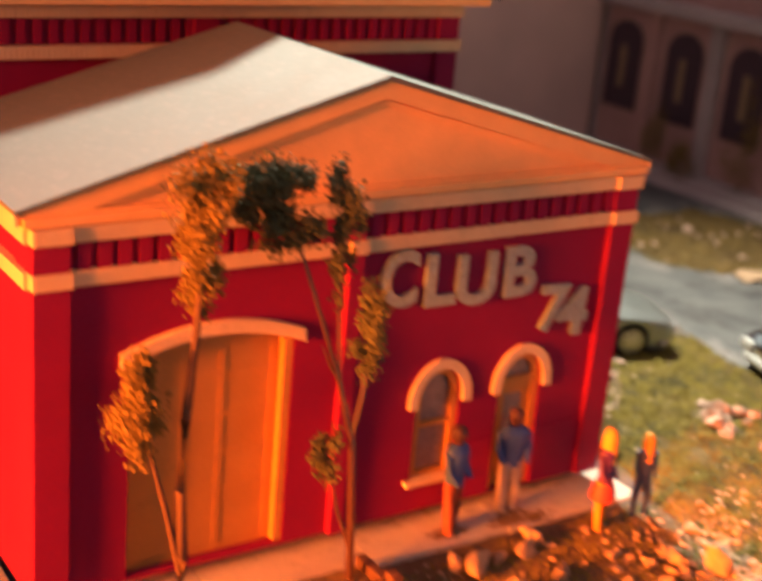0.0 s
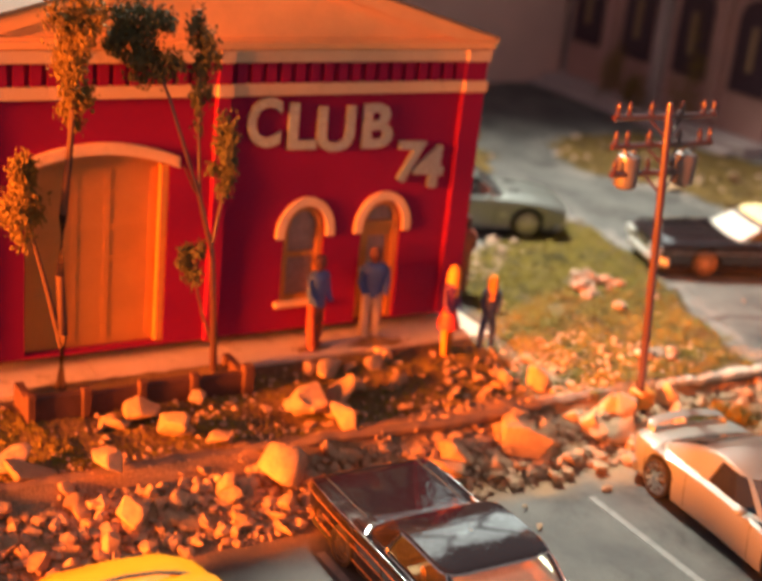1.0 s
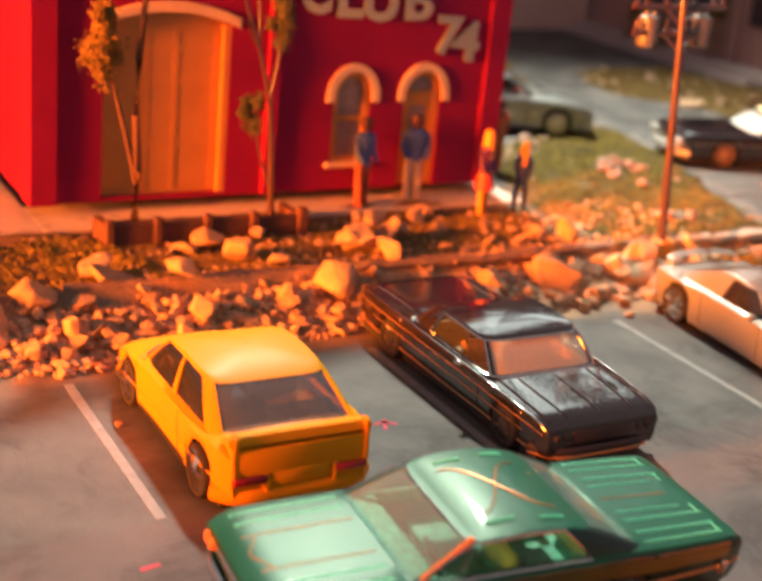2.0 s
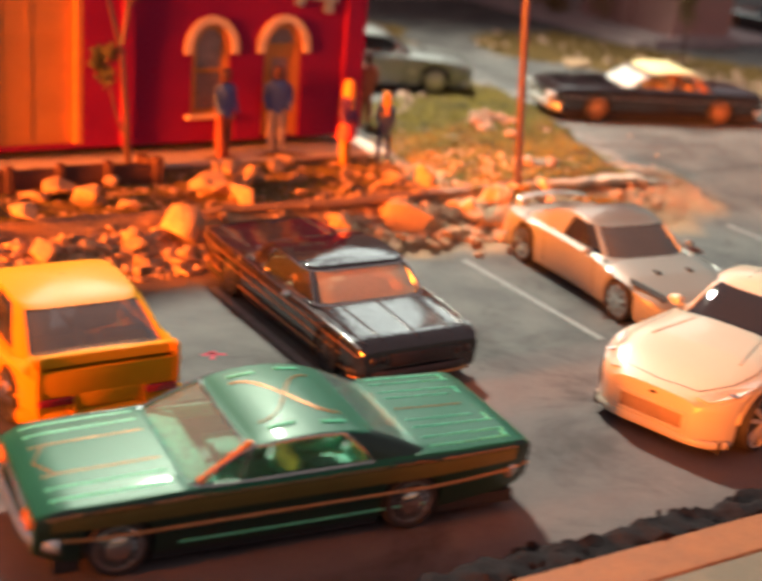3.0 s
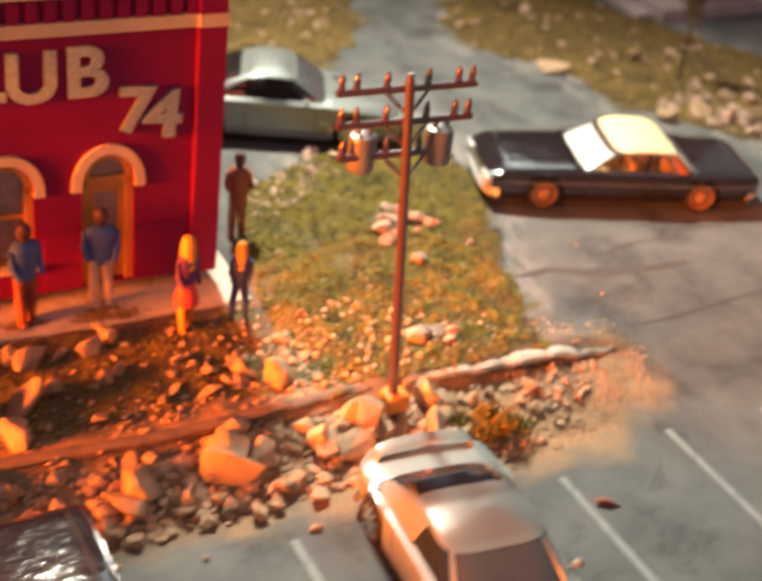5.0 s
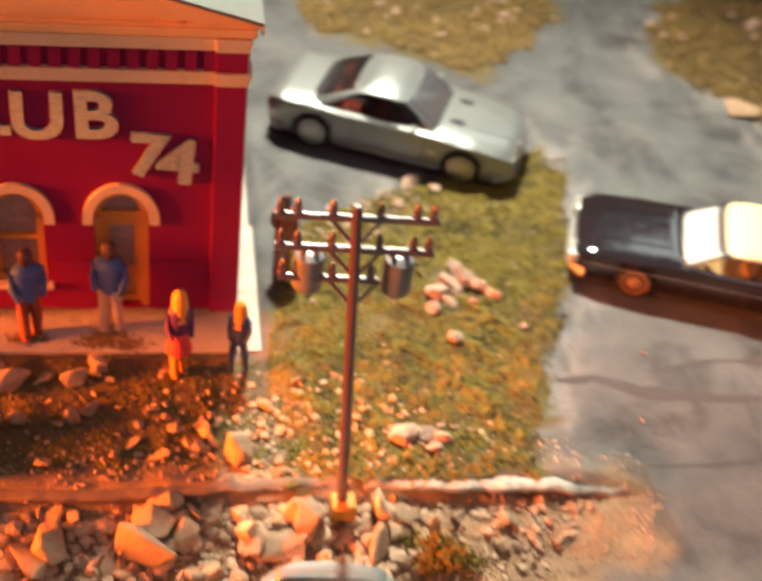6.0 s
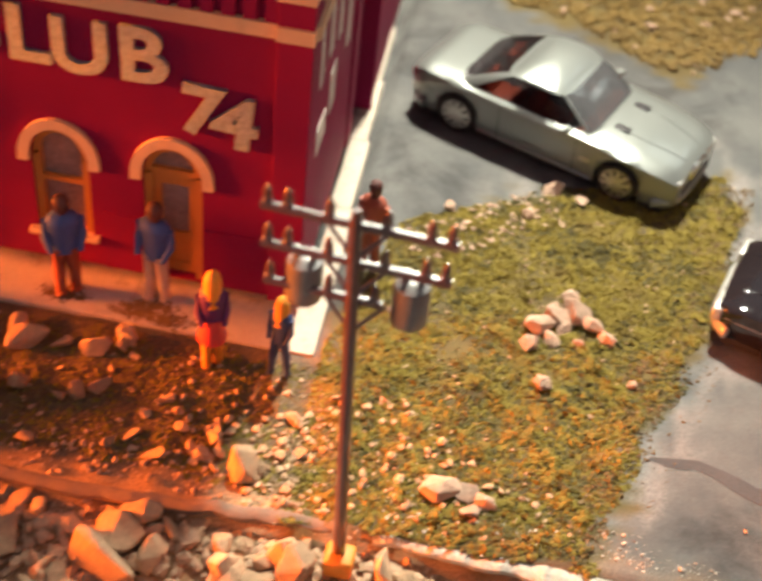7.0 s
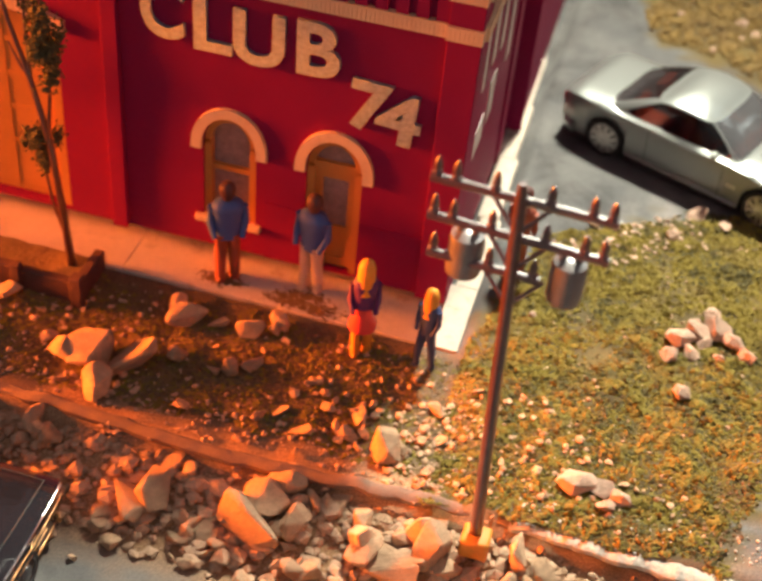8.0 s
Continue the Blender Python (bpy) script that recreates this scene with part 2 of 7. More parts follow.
fig_blue = mat("blue_painted_cloth", (0.05, 0.10, 0.30), 0.6, grain=15, vary=0.15)
fig_tan = mat("tan_painted_cloth", (0.60, 0.45, 0.33), 0.6, grain=15, vary=0.15)
fig_brown = mat("brown_painted_cloth", (0.30, 0.07, 0.04), 0.6, grain=15, vary=0.15)
fig_skin = mat("dark_painted_clay", (0.10, 0.035, 0.03), 0.6)
fig_orange = mat("orange_painted_cap", (0.80, 0.30, 0.03), 0.55)
fig_red = mat("red_painted_cloth", (0.65, 0.05, 0.05), 0.55)
fig_purple = mat("purple_painted_cloth", (0.10, 0.02, 0.12), 0.6)
fig_navy = mat("navy_painted_cloth", (0.035, 0.05, 0.14), 0.6)
fig_amber = mat("amber_painted_cloth", (0.65, 0.25, 0.03), 0.55)

# ---------------------------------------------------------------- mesh tools


def finish(bm, material, smooth=0.0):
    """Turns a bmesh in centimetres into mesh data in metres."""
    bmesh.ops.scale(bm, vec=(CM, CM, CM), verts=bm.verts)
    bmesh.ops.recalc_face_normals(bm, faces=bm.faces)
    if smooth:
        limit = radians(smooth)
        for f in bm.faces:
            f.smooth = True
        for e in bm.edges:
            e.smooth = len(e.link_faces) == 2 and e.calc_face_angle(0.0) < limit
    me = bpy.data.meshes.new("mesh")
    bm.to_mesh(me)
    bm.free()
    for m in material if isinstance(material, (list, tuple)) else [material]:
        me.materials.append(m)
    return me


def part(name, bm, material, parent=None, label="", smooth=0.0):
    """Links a bmesh as one mesh object under a thing or under a part."""
    me = finish(bm, material, smooth)
    me.name = name
    ob = new(name, me)
    ob.parent = parent
    if label:
        tagged(ob, label)
    return ob


def thing(name, x, y, z, rz=0.0, label="", category="", group="", kind="", rx=0.0, ry=0.0):
    """An Empty at a thing's base, in centimetres."""
    ob = new(name)
    ob.empty_display_size = 0.005
    ob.matrix_world = pose(x * CM, y * CM, z * CM, rx, ry, rz)
    return tagged(ob, label, category, group, kind)


def solo(name, bm, material, x=0.0, y=0.0, z=0.0, rz=0.0, label="", category="", group="", kind="", smooth=0.0):
    """A thing that is a single mesh."""
    ob = part(name, bm, material, None, label, smooth)
    ob.matrix_world = pose(x * CM, y * CM, z * CM, 0, 0, rz)
    return tagged(ob, label, category, group, kind)


def box(bm, x0, x1, y0, y1, z0, z1, bevel=0.0, mi=0):
    vs = [bm.verts.new((x, y, z)) for x in (x0, x1) for y in (y0, y1) for z in (z0, z1)]
    faces = [bm.faces.new([vs[i] for i in q]) for q in ((0, 1, 3, 2), (4, 6, 7, 5), (0, 4, 5, 1), (2, 3, 7, 6), (0, 2, 6, 4), (1, 5, 7, 3))]
    for f in faces:
        f.material_index = mi
    if bevel:
        edges = list({e for f in faces for e in f.edges})
        bmesh.ops.bevel(bm, geom=edges, offset=bevel, segments=2, affect="EDGES", profile=0.5)
    return bm


def prism(bm, outline, y0, y1, mi=0):
    """Extrudes an outline of (x, z) from y0 to y1."""
    a = [bm.verts.new((x, y0, z)) for x, z in outline]
    b = [bm.verts.new((x, y1, z)) for x, z in outline]
    n = len(a)
    fs = [bm.faces.new(a), bm.faces.new(b[::-1])]
    fs += [bm.faces.new((a[i], b[i], b[(i + 1) % n], a[(i + 1) % n])) for i in range(n)]
    for f in fs:
        f.material_index = mi
    return bm


def slab(bm, points, thick):
    """A polygon of 3D points given thickness against its normal."""
    p = [Vector(v) for v in points]
    n = sum(((p[i] - p[0]).cross(p[i + 1] - p[0]) for i in range(1, len(p) - 1)), Vector()).normalized() * thick
    a = [bm.verts.new(v) for v in p]
    b = [bm.verts.new(v - n) for v in p]
    k = len(a)
    bm.faces.new(a), bm.faces.new(b[::-1])
    for i in range(k):
        bm.faces.new((a[i], b[i], b[(i + 1) % k], a[(i + 1) % k]))
    return bm


def tube(bm, path, radii, n=8, flat=1.0, mi=0, phase=0.0):
    """A round or flattened tube along a path."""
    path = [Vector(p) for p in path]
    if not isinstance(radii, (list, tuple)):
        radii = [radii] * len(path)
    rings = []
    for i, p in enumerate(path):
        d = (path[min(i + 1, len(path) - 1)] - path[max(i - 1, 0)]).normalized()
        side = d.cross(Vector((0, 0, 1)))
        side = side.normalized() if side.length > 1e-4 else Vector((1, 0, 0))
        up = side.cross(d)
        rings.append([bm.verts.new(p + radii[i] * (side * math.cos(a) * flat + up * math.sin(a))) for a in [2 * math.pi * k / n + phase for k in range(n)]])
    fs = [bm.faces.new(rings[0]), bm.faces.new(rings[-1][::-1])]
    for r, s in zip(rings, rings[1:]):
        fs += [bm.faces.new((r[k], r[(k + 1) % n], s[(k + 1) % n], s[k])) for k in range(n)]
    for f in fs:
        f.material_index = mi
    return bm


def lathe(bm, profile, n=24, axis="z", mi=0):
    """Turns a profile of (radius, height) round an axis."""
    rings = []
    for r, h in profile:
        ring = []
        for k in range(n):
            c, s = math.cos(2 * math.pi * k / n) * r, math.sin(2 * math.pi * k / n) * r
            ring.append(bm.verts.new((c, s, h) if axis == "z" else (c, h, s)))
        rings.append(ring)
    fs = [bm.faces.new(rings[0]), bm.faces.new(rings[-1][::-1])]
    for r, s in zip(rings, rings[1:]):
        fs += [bm.faces.new((r[k], r[(k + 1) % n], s[(k + 1) % n], s[k])) for k in range(n)]
    for f in fs:
        f.material_index = mi
    return bm


def grid_sheet(bm, rows, close=False, mi=0):
    vs = [[bm.verts.new(p) for p in row] for row in rows]
    for a, b in zip(vs, vs[1:]):
        for i in range(len(a) - 1):
            bm.faces.new((a[i], a[i + 1], b[i + 1], b[i])).material_index = mi
    return vs


def lump(seed, size, n=1, rough=0.35, flat=0.75):
    """A bmesh of an angular broken stone: the hull of some scattered points, its edges worn."""
    rnd = random.Random(seed)
    bm = bmesh.new()
    stretch = Vector((rnd.uniform(0.9, 1.3), rnd.uniform(0.7, 1.0), flat * rnd.uniform(0.85, 1.2)))
    for k in range(rnd.randint(11, 16)):
        d = Vector((rnd.gauss(0, 1), rnd.gauss(0, 1), rnd.gauss(0, 1))).normalized() * rnd.uniform(0.75, 1.05)
        bm.verts.new((d.x * stretch.x * size, d.y * stretch.y * size, d.z * stretch.z * size))
    hull = bmesh.ops.convex_hull(bm, input=bm.verts)
    bmesh.ops.delete(bm, geom=list({g for g in hull["geom_interior"] + hull["geom_unused"] if isinstance(g, bmesh.types.BMVert)}), context="VERTS")
    bmesh.ops.bevel(bm, geom=bm.edges[:], offset=0.05 * size, segments=1, affect="EDGES")
    return bm

# ---------------------------------------------------------------- ground
LOT, ROAD, WALK = -1.15, -0.2, -0.3
TURF = [(1.45, -5.3), (1.5, 0.6), (2.1, 1.9), (2.8, 3.1), (3.6, 4.0), (5.1, 5.0), (7.9, 6.0), (9.8, 7.2), (10.1, 5.6), (9.5, 1.9), (8.6, -0.4), (7.9, -1.8), (7.5, -3.6), (6.9, -5.3)]
TURF_FAR = [(3.6, 13.6), (6.6, 12.2), (8.6, 10.6), (10.3, 12.8), (12.2, 14.6), (12, 16.2), (14, 18.6), (10, 23), (3, 21)]
TURF_SIDE = [(14.8, 11.6), (16.8, 9.6), (17.4, 5.8), (19.5, 3.6), (22, 0.2), (27, -4), (31, 0), (26, 8), (24.0, 11.2), (22, 17), (16.9, 16.8), (15, 14)]
SOIL = [(-22, -5.35), (-22, -1.0), (1.6, -1.0), (2.4, -5.35)]
RUBBLE = [(-24, -7.9), (-14, -7.7), (-9, -7.45), (-2, -7.3), (0.5, -7.7), (4.5, -7.9), (7, -7.7), (8.8, -6.9), (9.5, -5.8), (9.4, -5.2), (8.4, -5.2), (-24, -5.4)]


def inside(px, py, poly):
    """Signed distance to a polygon's edge, positive inside."""
    hit, best = np.zeros(px.shape, bool), np.full(px.shape, 1e9)
    for (xa, ya), (xb, yb) in zip(poly, poly[1:] + poly[:1]):
        cross = (ya > py) != (yb > py)
        hit ^= cross & (px < (xb - xa) * (py - ya) / (yb - ya + 1e-12) + xa)
        t = np.clip(((px - xa) * (xb - xa) + (py - ya) * (yb - ya)) / ((xb - xa) ** 2 + (yb - ya) ** 2), 0, 1)
        best = np.minimum(best, np.hypot(px - xa - t * (xb - xa), py - ya - t * (yb - ya)))
    return np.where(hit, best, -best)


def wobble(px, py, scale, seed):
    """Cheap smooth noise of -1 to 1 on arrays."""
    out = 0
    rnd = np.random.RandomState(seed)
    for k in range(7):
        a, f = rnd.uniform(0, 6.28), scale * rnd.uniform(0.6, 2.4)
        out = out + np.sin((px * np.cos(a) + py * np.sin(a)) * f + rnd.uniform(0, 6.28))
    return out / 4.0


def smoothstep(a, b, v):
    t = np.clip((v - a) / (b - a), 0, 1)
    return t * t * (3 - 2 * t)


def ground_height(px, py):
    """Height of the ground sheet."""
    px, py = np.asarray(px, float), np.asarray(py, float)
    upper = ROAD + 0.0 * px
    soil = smoothstep(-0.3, 0.5, inside(px, py, SOIL))
    slab_bed = ((px > -14.5) & (px < 1.25) & (py > -1.05) & (py < 17)).astype(float)
    upper = upper - 0.22 * soil + 0.05 * soil * wobble(px, py, 3.0, 3)
    turf = smoothstep(-0.2, 0.6, np.maximum(inside(px, py, TURF), np.maximum(inside(px, py, TURF_FAR), inside(px, py, TURF_SIDE))))
    upper = upper + turf * (0.05 + 0.05 * wobble(px, py, 2.0, 4))
    slope = np.where(py > -5.6, -0.70, -0.70 + (LOT + 0.70) * smoothstep(-5.6, -7.55, py))
    slope = slope + 0.06 * wobble(px, py, 4.0, 5) * smoothstep(-7.5, -6.6, py)
    step = smoothstep(-5.25, -5.45, py)
    left = upper * (1 - step) + slope * step
    ramp = LOT + (ROAD - LOT) * smoothstep(-8.0, -2.5, py)
    right = smoothstep(7.6, 10.2, px)
    z = left * (1 - right) + ramp * right
    z = np.where(slab_bed > 0, -0.55, z)
    return np.where(py < -7.8, LOT, z)


def ground_z(px, py):
    return float(ground_height(np.array([px]), np.array([py]))[0])


def build_ground():
    gx = np.concatenate([[-45, -36, -26], np.arange(-20, 26, 0.2), [28, 34, 45, 60, 75]])
    gy = np.concatenate([[-45, -36, -30], np.arange(-24, 22, 0.2), [24, 28, 34, 45, 60]])
    X, Y = np.meshgrid(gx, gy, indexing="ij")
    Z = ground_height(X, Y)
    nx, ny = X.shape
    verts = np.stack([X, Y, Z], -1).reshape(-1, 3) * CM
    ids = np.arange(nx * ny).reshape(nx, ny)
    faces = np.stack([ids[:-1, :-1], ids[1:, :-1], ids[1:, 1:], ids[:-1, 1:]], -1).reshape(-1, 4)
    me = bpy.data.meshes.new("ground")
    me.from_pydata(verts.tolist(), [], faces.tolist())
    edge = 0.32 * wobble(X, Y, 2.2, 1) + 0.22 * wobble(X, Y, 6.0, 2)
    turf = smoothstep(-0.15, 0.25, np.maximum(inside(X, Y, TURF), np.maximum(inside(X, Y, TURF_FAR), inside(X, Y, TURF_SIDE))) + edge)
    soil = smoothstep(-0.1, 0.3, inside(X, Y, SOIL) + edge * 0.5)
    sandy = smoothstep(-4.1, -4.9, Y + edge) * smoothstep(-5.5, -5.2, Y) * smoothstep(-15, -10, X) * smoothstep(4, 1, X)
    soil = soil * (1 - 0.85 * sandy)
    dust = np.maximum(smoothstep(-0.9, 0.6, inside(X, Y, RUBBLE) + edge), sandy)
    road = smoothstep(-13.65, -13.95, Y + 0.05 * edge) * smoothstep(18, 12, X)
    col = me.color_attributes.new("cover", "FLOAT_COLOR", "POINT")
    col.data.foreach_set("color", np.stack([turf, np.maximum(soil, 0), dust, road], -1).reshape(-1).astype(np.float32))
    rim = np.maximum(inside(X, Y, TURF), inside(X, Y, TURF_SIDE)) + edge
    fray = smoothstep(-1.5, -0.15, rim) * smoothstep(0.3, 0.0, rim) * smoothstep(3.0, 6.0, X) * np.clip(0.30 + 0.7 * wobble(X, Y, 2.6, 61) + 0.5 * wobble(X, Y, 7.0, 62), 0, 0.75)
    pale = me.color_attributes.new("edge_dust", "FLOAT_COLOR", "POINT")
    pale.data.foreach_set("color", np.stack([fray, fray, fray, fray * 0 + 1], -1).reshape(-1).astype(np.float32))
    for p in me.polygons:
        p.use_smooth = True
    ob = new("ground", me)
    m = bpy.data.materials.new("model_ground")
    m.use_nodes = True
    nt = m.node_tree
    bsdf = nt.nodes["Principled BSDF"]
    cover = nt.nodes.new("ShaderNodeVertexColor")
    cover.layer_name = "cover"
    sep = nt.nodes.new("ShaderNodeSeparateColor")
    nt.links.new(cover.outputs["Color"], sep.inputs[0])
    tex = nt.nodes.new("ShaderNodeTexCoord")
    fine = node(nt, "ShaderNodeTexNoise", Scale=2600.0, Detail=5.0, Roughness=0.7)
    wide = node(nt, "ShaderNodeTexNoise", Scale=70.0, Detail=5.0, Roughness=0.6)
    for n in (fine, wide):
        nt.links.new(tex.outputs["Object"], n.inputs["Vector"])

    def ramp(source, stops):
        r = nt.nodes.new("ShaderNodeValToRGB")
        r.color_ramp.elements[0].position, r.color_ramp.elements[0].color = stops[0][0], (*stops[0][1], 1)
        r.color_ramp.elements[1].position, r.color_ramp.elements[1].color = stops[1][0], (*stops[1][1], 1)
        nt.links.new(source, r.inputs[0])
        return r.outputs[0]

    def mixed(fac, a, b, mode="MIX"):
        x = nt.nodes.new("ShaderNodeMix")
        x.data_type, x.blend_type = "RGBA", mode
        if isinstance(fac, float):
            x.inputs["Factor"].default_value = fac
        else:
            nt.links.new(fac, x.inputs["Factor"])
        nt.links.new(a, x.inputs["A"])
        nt.links.new(b, x.inputs["B"])
        return x.outputs["Result"]

    asphalt = ramp(wide.outputs["Fac"], [(0.34, (0.082, 0.081, 0.082)), (0.66, (0.135, 0.13, 0.125))])
    darker = ramp(wide.outputs["Fac"], [(0.30, (0.11, 0.088, 0.088)), (0.70, (0.15, 0.12, 0.116))])
    speck = ramp(fine.outputs["Fac"], [(0.30, (0.72, 0.72, 0.72)), (0.70, (1.2, 1.2, 1.2))])
    turfc = ramp(wide.outputs["Fac"], [(0.35, (0.075, 0.048, 0.016)), (0.65, (0.15, 0.10, 0.022))])
    soilc = ramp(fine.outputs["Fac"], [(0.35, (0.085, 0.05, 0.027)), (0.65, (0.20, 0.115, 0.055))])
    dustc = ramp(fine.outputs["Fac"], [(0.35, (0.27, 0.14, 0.065)), (0.65, (0.50, 0.29, 0.15))])
    base = mixed(cover.outputs["Alpha"], asphalt, darker)
    oil = node(nt, "ShaderNodeTexNoise", Scale=34.0, Detail=9.0, Roughness=0.68, Distortion=0.6)
    nt.links.new(tex.outputs["Object"], oil.inputs["Vector"])
    base = mixed(1.0, base, ramp(oil.outputs["Fac"], [(0.36, (0.5, 0.47, 0.47)), (0.50, (1.02, 1.02, 1.02))]), "MULTIPLY")
    chalk = nt.nodes.new("ShaderNodeVertexColor")
    chalk.layer_name = "edge_dust"
    base = mixed(chalk.outputs["Color"], base, ramp(fine.outputs["Fac"], [(0.35, (0.17, 0.14, 0.13)), (0.60, (0.34, 0.30, 0.28))]))
    base = mixed(sep.outputs["Blue"], base, dustc)
    base = mixed(sep.outputs["Green"], base, soilc)
    base = mixed(sep.outputs["Red"], base, turfc)
    base = mixed(1.0, base, speck, "MULTIPLY")
    nt.links.new(base, bsdf.inputs["Base Color"])
    bsdf.inputs["Roughness"].default_value = 0.82
    bump = node(nt, "ShaderNodeBump", Strength=0.35, Distance=0.0003)
    nt.links.new(fine.outputs["Fac"], bump.inputs["Height"])
    nt.links.new(bump.outputs[0], bsdf.inputs["Normal"])
    me.materials.append(m)
    return tagged(ob, "grey model asphalt with turf, soil and dusty rubble patches", "ground", kind="structure")


build_ground()

# ---------------------------------------------------------------- the club house
X0, X1, XC, DEEP = -13.0, 0.75, -6.13, 6.0
EAVE, APEX = 7.55, 9.50


def arch_outline(x0, x1, z0, spring, rise, n=14):
    """(x, z) outline of an opening with an arched head."""
    c, w = (x0 + x1) / 2, (x1 - x0) / 2
    return [(x0, z0), (x1, z0)] + [(c + w * math.cos(a), spring + rise * math.sin(a)) for a in [math.pi * k / n for k in range(n + 1)]]


def low_arch(x0, x1, z0, spring, rise, n=16):
    """(x, z) outline of an opening with a low curved head."""
    c, w = (x0 + x1) / 2, (x1 - x0) / 2
    return [(x0, z0), (x1, z0)] + [(x1 - 2 * w * k / n, spring + rise * (1 - (1 - 2 * k / n) ** 2)) for k in range(n + 1)]


def low_arch_band(x0, x1, spring, rise, wide, over, n=16):
    """Outline of the square-ended hood over a low curved head."""
    c, w = (x0 + x1) / 2, (x1 - x0) / 2
    at = lambda x: spring + rise * (1 - ((x - c) / w) ** 2)
    xs = [x0 - over + (2 * w + 2 * over) * k / n for k in range(n + 1)]
    return [(x, at(x)) for x in xs] + [(x, at(x) + wide) for x in reversed(xs)]


def arch_band(x0, x1, z_foot, spring, rise, wide, n=18):
    """Outline of an arched moulding round the head of an opening."""
    c, w = (x0 + x1) / 2, (x1 - x0) / 2
    angles = [math.pi * k / n for k in range(n + 1)]
    outer = [(c + (w + wide) * math.cos(a), spring + (rise + wide) * math.sin(a)) for a in angles]
    inner = [(c + w * math.cos(a), spring + rise * math.sin(a)) for a in reversed(angles)]
    feet_r, feet_l = [(c + w, z_foot), (c + w + wide, z_foot)], [(c - w - wide, z_foot), (c - w, z_foot)]
    return feet_r + outer + feet_l + inner


def wall_with_holes(bm, x0, x1, z0, z1, holes, y0, y1):
    """A flat wall in columns, with arched holes cut through it."""
    cuts = sorted({x0, x1, *[round(p[0], 4) for h in holes for p in h]})
    for a, b in zip(cuts, cuts[1:]):
        mid = (a + b) / 2
        hole = next((h for h in holes if min(p[0] for p in h) < mid < max(p[0] for p in h)), None)
        if not hole:
            prism(bm, [(a, z0), (b, z0), (b, z1), (a, z1)], y0, y1)
            continue
        low = min(p[1] for p in hole)
        head = sorted(hole[2:])
        at = [float(np.interp(v, [p[0] for p in head], [p[1] for p in head])) for v in (a, b)]
        if low > z0 + 0.01:
            prism(bm, [(a, z0), (b, z0), (b, low), (a, low)], y0, y1)
        prism(bm, [(a, at[0]), (b, at[1]), (b, z1), (a, z1)], y0, y1)
    bmesh.ops.remove_doubles(bm, verts=bm.verts, dist=0.001)
    return bm


def ribbed_band(bm, x0, x1, y0, y1, z0, z1, pitch=0.085):
    """A projecting belt course moulded as upright bricks, in one piece."""
    n = max(1, int((x1 - x0) / pitch))
    w = (x1 - x0) / n
    front = []
    for k in range(n):
        xa = x0 + w * k
        front += [(xa, y0 + 0.02), (xa + w * 0.12, y0 + 0.02), (xa + w * 0.14, y0), (xa + w * 0.98, y0)]
    outline = front + [(x1, y0 + 0.02), (x1, y1), (x0, y1)]
    a = [bm.verts.new((x, y, z0)) for x, y in outline]
    b = [bm.verts.new((x, y, z1)) for x, y in outline]
    k = len(a)
    bm.faces.new(a[::-1]), bm.faces.new(b)
    for i in range(k):
        bm.faces.new((a[i], a[(i + 1) % k], b[(i + 1) % k], b[i]))
    return bm


